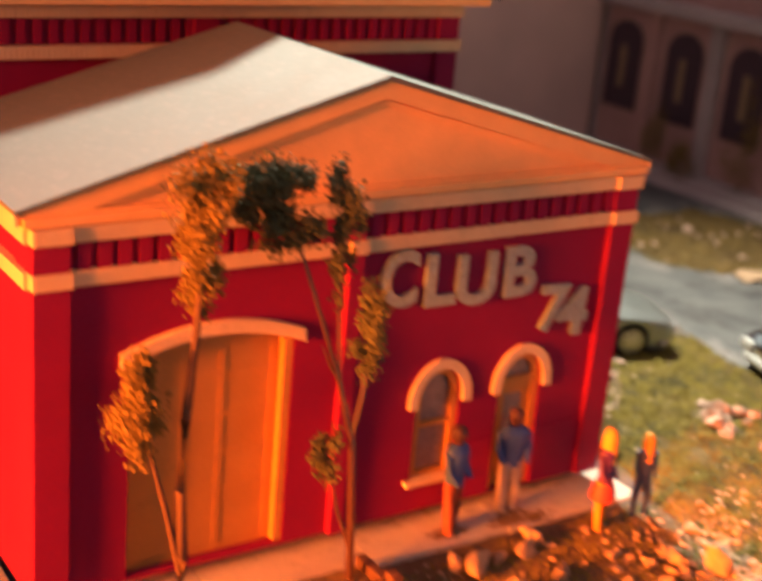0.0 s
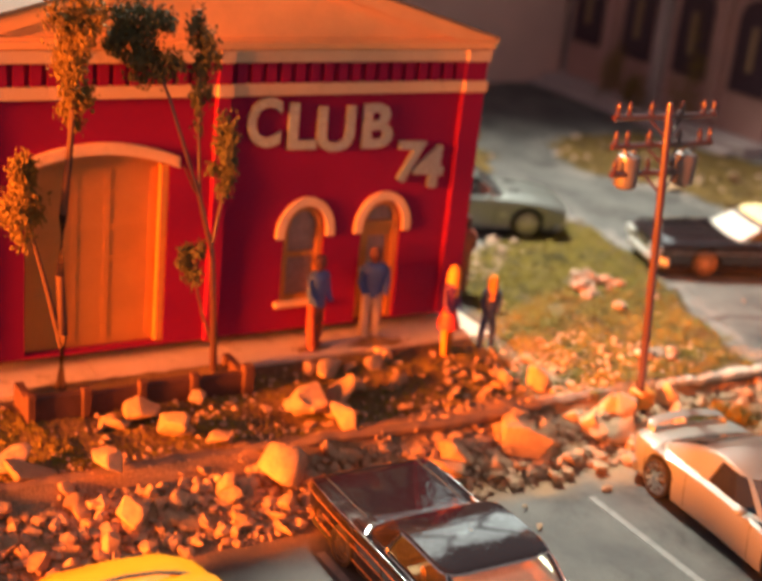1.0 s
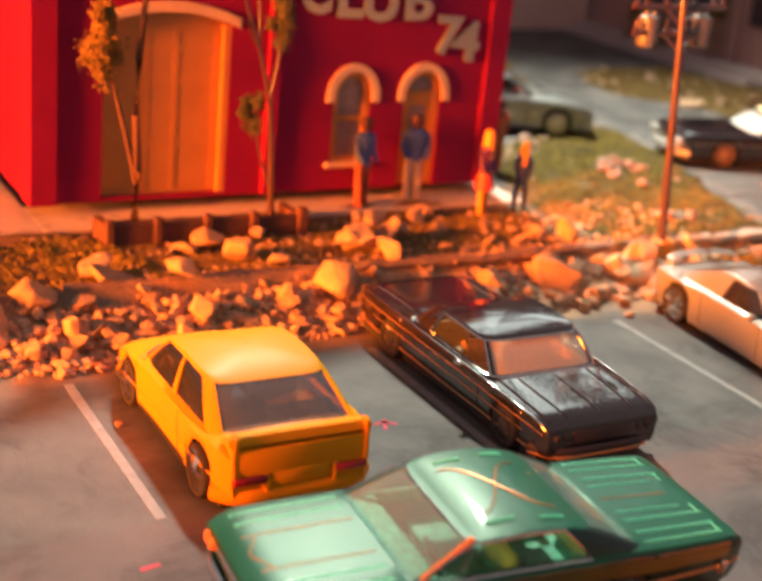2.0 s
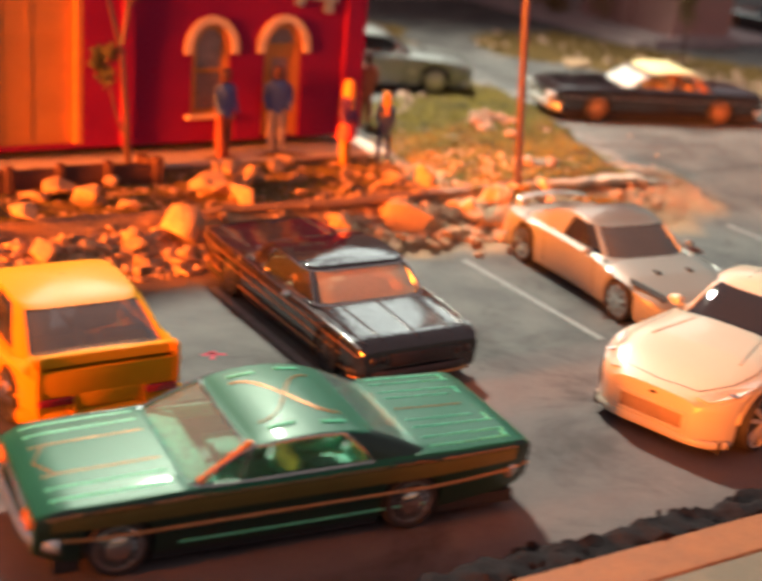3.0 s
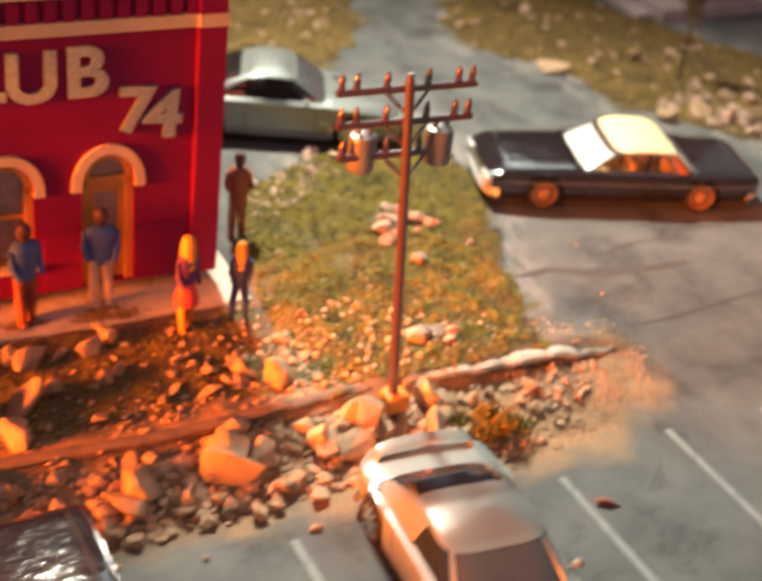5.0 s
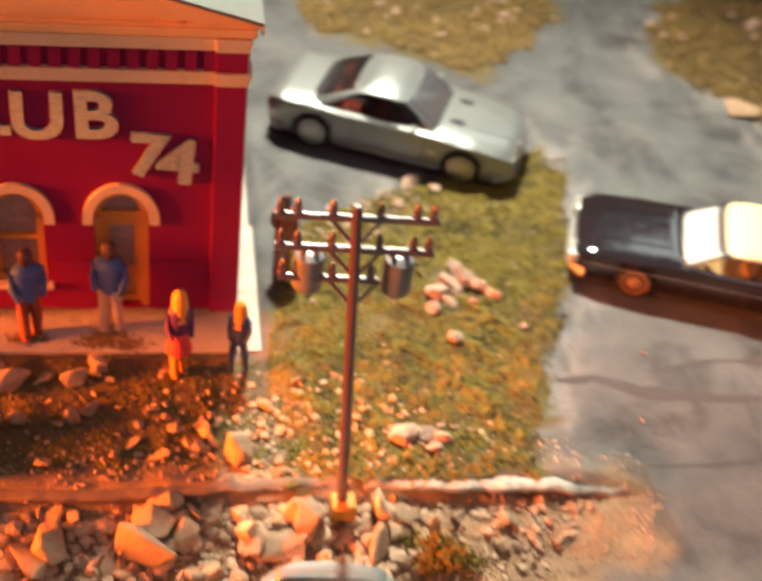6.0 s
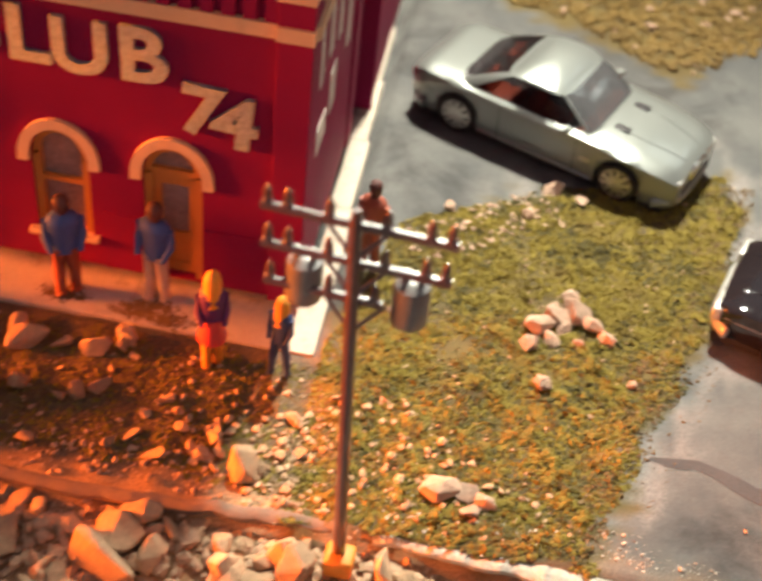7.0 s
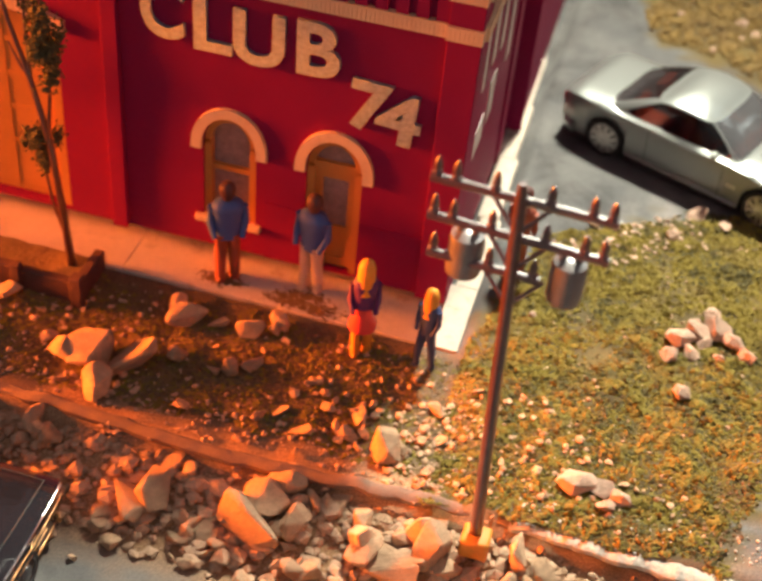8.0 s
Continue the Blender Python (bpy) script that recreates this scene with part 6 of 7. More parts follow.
def patchy(scale, seed, cut):
    return lambda px, py, rnd: wobble(px, py, scale, seed) + rnd.uniform(-0.6, 0.6, px.shape) > cut


scatter("turf", TURF, 46000, 0.016, 0.062, turf_mat, "olive-yellow foam turf clumps on the grass island", "grass", 11, flat=0.55, keep=patchy(3.0, 21, -0.6), heap=0.08)
scatter("dark_turf", TURF, 14000, 0.016, 0.06, turf_shade, "brown foam turf flecks among the grass", "grass", 12, flat=0.55, keep=patchy(1.6, 22, 0.0), heap=0.06)
scatter("far_turf", TURF_FAR, 5000, 0.05, 0.14, far_turf_mat, "olive-yellow foam turf on the far verge", "grass", 13, flat=0.6)
scatter("side_turf", TURF_SIDE, 9000, 0.05, 0.14, far_turf_mat, "olive-yellow foam turf on the roadside verge", "grass", 14, flat=0.6)
NEAR_SOIL = [(-13.5, -4.7), (-13.5, -1.3), (1.6, -1.3), (2.4, -4.7)]
scatter("soil_flock", NEAR_SOIL, 16000, 0.012, 0.05, turf_dark, "dark brown flock on the soil before the club house", "grass", 15, flat=0.45, heap=0.03)
scatter("olive_soil_flock", NEAR_SOIL, 12000, 0.012, 0.055, turf_mat, "olive flock scattered over the brown soil", "grass", 151, flat=0.45, heap=0.03, keep=patchy(1.4, 35, -0.5))
scatter("soil_turf", [(-18, -5.0), (-18, -1.4), (-12.0, -1.4), (-10.5, -5.0)], 6000, 0.014, 0.055, turf_mat, "olive turf on the soil at the corner", "grass", 16, flat=0.8, heap=0.08)
scatter("soil_gravel", NEAR_SOIL, 800, 0.014, 0.07, gravel_mat, "tan gravel strewn over the soil", "gravel", 17, power=3.0, keep=patchy(0.9, 31, -0.2))
scatter("rubble_gravel", RUBBLE[:2] + [(-9, -7.45), (-2, -7.3), (0.5, -7.6), (4.5, -7.8), (6.8, -7.4), (7.6, -6.2), (8.2, -5.3), (-24, -5.4)], 6500, 0.015, 0.10, gravel_mat, "tan gravel and grit along the rubble bank", "gravel", 18, power=3.2)
scatter("bank_grit", [(0.8, -5.0), (8.6, -5.0), (8.4, -4.2), (5.5, -3.6), (2.2, -1.9), (0.6, -3.0)], 480, 0.012, 0.085, rock_mat, "pale grit along the kerb edge", "gravel", 19, power=3.2, keep=lambda px, py, rnd: rnd.uniform(0, 1, px.shape) < np.clip(1.15 - 0.16 * px, 0.12, 1))
scatter("turf_grit", TURF, 800, 0.009, 0.042, rock_mat, "pale grit flecks in the grass", "gravel", 20, power=2.5)
scatter("verge_grit", [(7.2, -4.8), (8.2, -1.2), (9.4, 2.4), (10.4, 6.4), (11.0, 6.0), (9.9, 1.6), (8.6, -1.6), (8.0, -4.8)], 500, 0.006, 0.032, turf_dark, "brown grit along the grass verge", "gravel", 23, power=3.0)
scatter("verge_flock", [(6.6, -5.0), (8.4, -1.2), (9.5, 2.4), (10.4, 6.6), (9.4, 6.6), (8.6, 2.0), (7.2, -1.4)], 2600, 0.008, 0.04, turf_dark, "brown flock frayed along the grass verge", "grass", 231, power=2.0)
scatter("far_grit", TURF_FAR, 130, 0.04, 0.15, pink_rock, "pinkish stones on the far verge", "gravel", 24)
scatter("side_grit", TURF_SIDE, 170, 0.04, 0.16, pink_rock, "pinkish stones on the roadside verge", "gravel", 25)
scatter("verge_rubble", [(18.2, 5.2), (20, 3.2), (22, 0.2), (26, -4), (28, -1), (24, 4), (21, 7)], 420, 0.06, 0.26, pink_rock, "pinkish rubble along the roadside verge", "gravel", 26, power=2.5)
scatter("corner_grit", [(2.6, 2.2), (3.6, 2.4), (6.0, 4.2), (5.2, 5.2), (3.6, 4.4), (2.6, 3.4)], 200, 0.02, 0.075, pink_rock, "gravel where the grass meets the drive", "gravel", 27)
scatter("ballast", [(-30, -21.15), (-30, -20.35), (-8, -20.3), (8, -19.95), (20, -19.9), (20, -21.15)], 2600, 0.03, 0.13, tar, "black ballast crumbs along the front board", "ballast", 28, flat=0.9)
scatter("dust_edge", [(8.0, -7.6), (9.2, -6.8), (10.2, -5.4), (8.4, -5.1), (5.5, -5.7), (4.5, -7.7)], 1500, 0.008, 0.034, gravel_mat, "sandy grit at the end of the bank", "gravel", 29)

scatter("plaster_grit", [(3.2, -5.1), (8.8, -5.1), (9.6, -4.7), (7.2, -4.2), (3.4, -4.3)], 260, 0.008, 0.04, plaster, "pale plaster grit spilled along the kerb", "gravel", 41, power=2.5)
scatter("sandy_spill", [(6.0, -7.4), (7.6, -7.2), (9.6, -6.2), (9.8, -5.3), (6.2, -5.4)], 2600, 0.006, 0.026, gravel_mat, "pale sandy spill at the end of the bank", "gravel", 42, power=2.5)

# stones that can be told apart
STONES = [finish(lump(40 + k, 1.0, 2, 0.5, 0.8), rock_mat) for k in range(9)]
ROUND = [finish(lump(30, 1.0, 2, 0.5, 0.85), rock_mat, 60)]
PINK = [finish(lump(60 + k, 1.0, 2, 0.5, 0.75), pink_rock) for k in range(5)]


def stone(x, y, size, meshes=STONES, sink=0.25, label="pale angular stone lying in the rubble", group="rubble stones", tall=1.0, z=None):
    me = meshes[random.randrange(len(meshes))]
    ob = new("stone", me)
    base = ground_z(x, y) if z is None else z
    ob.matrix_world = pose(x * CM, y * CM, (base + size * 0.62 * tall * (1 - sink)) * CM, random.uniform(-20, 20), random.uniform(-20, 20), random.uniform(0, 360)) @ Matrix.Diagonal((size, size, size * tall, 1))
    return tagged(ob, label, "stone", group)


for x, y, s in ((-4.85, -3.75, 0.42), (-5.6, -3.85, 0.46), (-5.15, -4.55, 0.34), (-4.2, -2.15, 0.32), (-2.85, -2.05, 0.30), (-3.6, -2.0, 0.20), (-2.92, -3.2, 0.24), (-3.2, -3.3, 0.15),
                (-0.72, -3.6, 0.17), (-0.1, -3.6, 0.22), (1.28, -2.9, 0.19), (0.55, -4.3, 0.34), (-0.9, -3.2, 0.12), (-1.6, -3.9, 0.15), (2.0, -2.4, 0.12), (-2.4, -1.75, 0.24),
                (-4.6, -1.75, 0.25), (-2.5, -2.9, 0.2), (-6.6, -3.6, 0.2), (-4.0, -3.2, 0.28), (-7.9, -2.7, 0.3), (-1.9, -4.2, 0.17), (0.1, -4.0, 0.14), (-3.4, -4.5, 0.2)):
    stone(x, y, s * (1.5 if s > 0.3 else 1.2))
for x, y, s in ((1.7, -5.72, 0.50), (0.85, -6.4, 0.42), (-0.9, -5.45, 0.40), (0.1, -5.5, 0.27), (2.0, -5.5, 0.24), (-5.9, -5.55, 0.34), (-3.2, -6.1, 0.29), (-0.6, -6.2, 0.42), (1.55, -6.25, 0.40), (-1.1, -7.5, 0.23),
                (-8.2, -4.7, 0.33), (-8.8, -3.9, 0.30), (-10.0, -3.1, 0.30), (-2.4, -1.6, 0.28), (-5.9, -4.0, 0.48), (3.5, -6.3, 0.36), (3.3, -7.2, 0.38), (2.3, -6.3, 0.27), (-2.8, -5.9, 0.18), (-5.5, -5.8, 0.29),
                (1.5, -3.7, 0.17), (0.9, -4.2, 0.18), (-14.0, -5.8, 0.28), (-13.2, -6.5, 0.27), (-14.0, -7.2, 0.26), (-13.6, -7.6, 0.2)):
    stone(x, y, s * 1.15)
for x, y, s in ((16.6, 9.1, 0.55), (20.4, 9.3, 0.42), (18.2, 4.7, 0.44), (19.5, 4.6, 0.46), (20.4, 4.2, 0.42)):
    stone(x, y, s, STONES, label="pale stone lying on the roadside verge", group="verge stones")
stone(-7.3, -5.95, 0.80, ROUND, tall=0.95, label="large rounded boulder at the foot of the bank")
for x, y, s in ((-1.3, -6.6, 0.52), (-3.55, -6.6, 0.34), (-2.2, -6.65, 0.26), (-1.15, -6.0, 0.36), (-0.35, -5.75, 0.25), (0.6, -5.75, 0.26), (0.9, -6.3, 0.36),
                (1.35, -6.5, 0.40), (-3.15, -6.4, 0.36), (-1.7, -7.0, 0.24), (-0.6, -7.3, 0.2), (-0.15, -8.2, 0.13), (-8.95, -3.95, 0.38), (-9.35, -2.95, 0.34), (-10.2, -2.95, 0.26),
                (-10.9, -5.2, 0.36), (-11.6, -5.8, 0.30), (-10.75, -6.4, 0.34), (-8.6, -6.05, 0.3), (-12.3, -4.75, 0.34), (-11.8, -5.4, 0.25), (-12.6, -4.3, 0.34), (-9.7, -6.2, 0.26)):
    stone(x, y, s * (1.5 if s > 0.3 else 1.2))
for x, y, s in ((1.9, -6.0, 0.42), (4.0, -5.9, 0.28), (4.6, -6.0, 0.22), (3.3, -6.6, 0.35), (2.6, -7.0, 0.32), (5.2, -5.9, 0.2), (2.0, -7.2, 0.3), (1.2, -7.3, 0.24), (-5.3, -6.6, 0.24),
                (-14.2, -5.4, 0.4), (-15.2, -6.2, 0.36), (-13.6, -6.6, 0.32), (-14.6, -7.0, 0.3), (-12.8, -7.0, 0.26), (-16.0, -5.6, 0.4), (-13.2, -5.6, 0.3), (-15.6, -7.2, 0.28), (-7.9, -6.9, 0.22)):
    stone(x, y, s * (1.5 if s > 0.3 else 1.2))
stone(3.5, -5.85, 0.36, tall=2.3, sink=0.1, label="tall pale wedge-shaped stone beside the pole")
stone(1.75, -5.95, 0.40, tall=0.8)
for x, y, s, t in ((4.2, -4.1, 0.36, 0.55), (4.66, -4.05, 0.26, 0.5), (5.05, -4.25, 0.2, 0.7), (4.8, -4.5, 0.18, 0.7), (6.4, 1.1, 0.36, 0.9), (5.66, 0.6, 0.34, 0.6), (5.5, 0.0, 0.24, 0.7), (6.15, 0.6, 0.2, 0.8),
                  (7.05, 0.5, 0.2, 0.8), (5.9, 1.2, 0.16, 0.8), (5.85, -1.0, 0.24, 0.8), (6.5, 0.2, 0.13, 0.8), (5.2, 4.1, 0.2, 0.8), (5.6, 5.2, 0.3, 0.4), (6.3, 5.0, 0.2, 0.5), (3.4, 4.0, 0.16, 0.8),
                  (7.6, -0.6, 0.12, 0.8), (2.6, 0.3, 0.12, 0.8), (6.0, 0.9, 0.3, 0.8), (6.75, 0.75, 0.24, 0.8), (5.95, 0.25, 0.2, 0.7), (6.3, 1.55, 0.22, 0.8)):
    stone(x, y, s * 1.3, PINK, label="pinkish angular stone lying in the grass", group="grass stones", tall=t)
rnd_stone = random.Random(5)
placed = 0
while placed < 120:
    x, y = rnd_stone.uniform(-17, 7.6), rnd_stone.uniform(-7.4, -5.6)
    if x > 2 and y < -7.0:
        continue
    stone(x, y, (0.08 + 0.24 * rnd_stone.random() ** 1.6) * (1.15 if x < -8 else 1.0))
    placed += 1
scatter("sandy_gravel", [(-13, -5.15), (2.2, -5.15), (2.0, -4.1), (-13, -4.2)], 800, 0.012, 0.06, gravel_mat, "tan gravel on the sandy strip inside the kerb", "gravel", 183, power=3.0)
scatter("rubble_chips", RUBBLE[:2] + [(-9, -7.4), (-2, -7.25), (2, -7.4), (4.0, -7.2), (4.6, -6.2), (4.4, -5.5), (-24, -5.5)], 1300, 0.06, 0.20, gravel_mat, "pale broken stones heaped along the bank", "rubble", 181, power=2.0)
scatter("kerb_gravel", [(-14, -5.85), (8.2, -5.85), (8.6, -5.42), (-14, -5.42)], 1500, 0.02, 0.10, rock_mat, "pale gravel lodged along the kerb", "gravel", 182, power=2.4)
for k in range(14):
    stone(rnd_stone.uniform(-1.6, 0.9), rnd_stone.uniform(-4.5, -2.9), rnd_stone.uniform(0.11, 0.24), label="pale stone lying on brown soil", group="soil stones")
for k in range(34):
    stone(rnd_stone.uniform(-11, 2.2), rnd_stone.uniform(-4.9, -1.8), rnd_stone.uniform(0.05, 0.16), label="pale stone lying on brown soil", group="soil stones")
for k in range(30):
    x = 0.8 + 5.5 * rnd_stone.random() ** 1.8
    stone(x, rnd_stone.uniform(-5.0, -3.2), rnd_stone.uniform(0.05, 0.13), label="pale stone beside the kerb", group="kerb stones")
for x, y, s in ((-13.9, -10.25, 0.10), (-2.46, -8.2, 0.09), (-2.63, -9.0, 0.11), (-4.1, -7.9, 0.1), (-9.6, -15.2, 0.06), (10.4, -1.5, 0.06), (9.8, -3.6, 0.05), (-15.1, -7.8, 0.14)):
    stone(x, y, s, label="small brown stone lying on asphalt", group="loose asphalt stones", sink=0.1)
bm = lump(90, 0.34, 2, 0.4, 0.35)
bmesh.ops.scale(bm, vec=(1.25, 0.55, 0.8), verts=bm.verts)
solo("bark_chip", bm, fig_brown, 5.95, -9.6, LOT + 0.07, -30, "brown bark chip lying on the car park", "debris", smooth=30)
for x, y, z, rz in ((-9.05, -11.6, LOT, 20), (-9.02, -11.75, LOT, 60), (-8.9, -11.68, LOT, -30), (-14.9, -15.0, LOT, 10)):
    solo("pink_chalk_mark", box(bmesh.new(), -0.17, 0.17, -0.045, 0.045, 0, 0.006), pink_mark, x, y, z, rz, "faded pink chalk mark on the asphalt", "road marking", kind="structure")
solo("drain_hole", lathe(bmesh.new(), [(0.10, 0), (0.12, 0.004), (0.05, 0.006)], 16), dark_gap, -15.3, -16.6, LOT, 0, "small dark hole in the asphalt", "hole", kind="structure")

# brown flock at the feet of the figurines on the pavement
rnd = np.random.RandomState(8)
for cx, cy in ((-3.95, -0.72), (-2.1, -0.62), (-1.75, -0.95), (-2.45, -0.85)):
    p = rnd.normal(0, 1, (240, 2)) * (0.22, 0.10)
    me = scatter_mesh(np.stack([p[:, 0] + cx, p[:, 1] + cy, np.full(240, WALK + 0.004)], -1), rnd.uniform(0.012, 0.04, 240), 0.25, int(-cx * 100), 0.4)
    me.materials.append(turf_dark)
    tagged(new("flock_patch", me), "brown flock patch spilled on the concrete pavement", "flock", kind="stuff")



def ribbon(name, path, wide, m, label, seed):
    """A thin uneven streak lying on the ground along a path."""
    bm = bmesh.new()
    path = [Vector((*p, 0)) for p in path]
    rows = []
    for a, b in zip(path, path[1:]):
        for k in range(8):
            p = a.lerp(b, k / 8)
            side = Vector((a.y - b.y, b.x - a.x, 0)).normalized()
            grow = math.sin(math.pi * (len(rows) + 1) / (8 * (len(path) - 1) + 2)) ** 0.6
            w = wide * grow * (0.75 + 0.6 * noise.noise((p.x * 1.4, p.y * 1.4, seed)))
            p = p + side * 0.16 * noise.noise((p.x * 0.9, p.y * 0.9, seed + 5)) * (wide > 0.06)
            rows.append([(q.x, q.y, ground_z(q.x, q.y) + 0.008) for q in (p - side * w, p - side * w * 0.4, p + side * w * 0.4, p + side * w)])
    grid_sheet(bm, rows)
    solo(name, bm, m, label=label, category="road stain", kind="structure", smooth=60)


stain = mat("dark_road_stain", (0.07, 0.06, 0.06), 0.85, grain=20, vary=0.3, blotch=1.5, bump=0.3)
ribbon("road_seam", [(8.8, -5.0), (9.8, -4.75), (11.4, -4.75), (13.2, -4.6), (15.2, -4.45), (18, -4.2)], 0.035, stain, "dark seam between road and car park", 1)
ribbon("tyre_streak", [(8.0, -2.35), (8.9, -2.3), (10.0, -2.8), (11.4, -2.95), (13.3, -3.05)], 0.22, stain, "dark streak smeared on the grey road", 2)
ribbon("tyre_streak", [(10.4, -2.05), (12.2, -1.8), (13.9, -1.6), (15.6, -1.65)], 0.14, stain, "dark streak smeared on the grey road", 3)
# ---------------------------------------------------------------- telegraph pole


def telegraph_pole():
    base, top = Vector((2.70, -5.82, -0.75)), Vector((2.34, -5.36, 7.10))
    pole = thing("telegraph_pole", base.x, base.y, base.z, label="red-brown plastic telegraph pole with crossarms and transformers", category="telegraph pole")
    axis = top - base
    along = Vector((2.83, -0.30, 0.08)).normalized()  # run of the crossarms
    face = along.cross(axis.normalized()).normalized()
    part("shaft", tube(bmesh.new(), [axis * t for t in (0, 0.5, 0.97, 1.0)], [0.118, 0.104, 0.095, 0.065], 14), pole_mat, pole, smooth=50)
    ins = lathe(bmesh.new(), [(0.075, 0), (0.085, 0.05), (0.05, 0.09), (0.07, 0.13), (0.06, 0.22), (0.03, 0.30), (0.012, 0.33)], 10)
    ins_me = finish(ins, pole_mat, 50)
    for t, x0, x1, pins in ((0.955, -1.42, 1.45, (-1.33, -1.03, -0.42, 0.42, 1.05, 1.34)), (0.870, -1.42, 1.40, (-1.33, -1.03, -0.42, 0.42, 1.02, 1.30)), (0.785, -1.38, 0.42, (-1.30, -0.40, 0.30))):
        c = axis * t - face * 0.13
        arm = part("crossarm", tube(bmesh.new(), [c + along * x0, c + along * x1], 0.078, 8, phase=math.pi / 8), pole_mat, pole, smooth=40)
        for p in pins:
            o = new("insulator", ins_me)
            o.parent = arm
            q = c + along * p
            o.location = (q.x * CM, q.y * CM, (q.z + 0.06) * CM)
        for s in (-1, 1):
            a = c + along * 0.48 * s
            part("brace", tube(bmesh.new(), [a, axis * (t - 0.065)], 0.035, 6), pole_mat, pole, smooth=50)
    for s in (-0.82, 0.80):
        c = axis * 0.79 + along * s - face * 0.30
        bm = lathe(bmesh.new(), [(0.20, -0.42), (0.27, -0.36), (0.28, -0.3), (0.28, 0.28), (0.26, 0.36), (0.12, 0.42), (0.02, 0.44)], 18)
        bmesh.ops.translate(bm, verts=bm.verts, vec=c)
        can = part("transformer", bm, can_mat, pole, "grey transformer can", smooth=45)
        for d in (-0.12, 0.12):
            bm = lathe(bmesh.new(), [(0.05, 0), (0.065, 0.05), (0.04, 0.1), (0.05, 0.16), (0.02, 0.22)], 8)
            bmesh.ops.translate(bm, verts=bm.verts, vec=c + along * d + Vector((0, 0, 0.40)))
            part("bushing", bm, can_mat, can, smooth=45)
    bm = box(bmesh.new(), -0.26, 0.26, -0.26, 0.22, 0.22, 0.66, 0.06)
    part("base_block", bm, fig_amber, pole, "bright orange base block", smooth=50)


telegraph_pole()

# ---------------------------------------------------------------- planter and trees


def planter():
    t = thing("timber_planter", -8.9, -1.7, -0.5, label="dark timber sleeper planter in front of the club house", category="planter")
    x = -2.75
    for k in range(4):
        w = (1.22, 1.30, 1.25, 1.32)[k]
        part("front_sleeper", box(bmesh.new(), x + 0.03, x + w, -0.68 + 0.02 * (k % 2), -0.45, -0.1, 0.66 - 0.06 * (k % 2), 0.03), timber, t)
        part("post", box(bmesh.new(), x - 0.10, x + 0.10, -0.78, -0.56, -0.1, 0.78, 0.03), timber, t)
        x += w
    part("post", box(bmesh.new(), x - 0.10, x + 0.16, -0.78, -0.50, -0.1, 0.80, 0.03), timber, t)
    part("end_sleeper", box(bmesh.new(), x - 0.12, x + 0.10, -0.50, 0.55, -0.1, 0.60, 0.03), timber, t)
    part("end_sleeper", box(bmesh.new(), -2.82, -2.6, -0.55, 0.5, -0.1, 0.56, 0.03), timber, t)
    bm = bmesh.new()
    grid_sheet(bm, [[(-2.6 + 5.0 * i / 24, -0.45 + 0.95 * j / 6, 0.36 + 0.06 * noise.noise((i * 0.6, j * 0.9, 2))) for i in range(25)] for j in range(7)])
    part("soil", bm, turf_dark, t, smooth=60)


planter()


def foliage(parent, centre, size, count, m, seed, label=""):
    """A ragged crown of many small leaf flakes round some cores."""
    count = int(count * 2.4)
    rnd = np.random.RandomState(seed)
    cores = rnd.normal(0, 0.42, (9, 3))
    pts = (cores[rnd.randint(0, 9, count)] + rnd.normal(0, 0.24, (count, 3))) * np.array(size) * 1.3 + np.array(centre)
    me = scatter_mesh(pts, rnd.uniform(0.012, 0.036, len(pts)), 1.5, seed, 0.5, (0.45, 1.5))
    me.materials.append(m)
    ob = new("foliage", me)
    ob.parent = parent
    if label:
        tagged(ob, label)


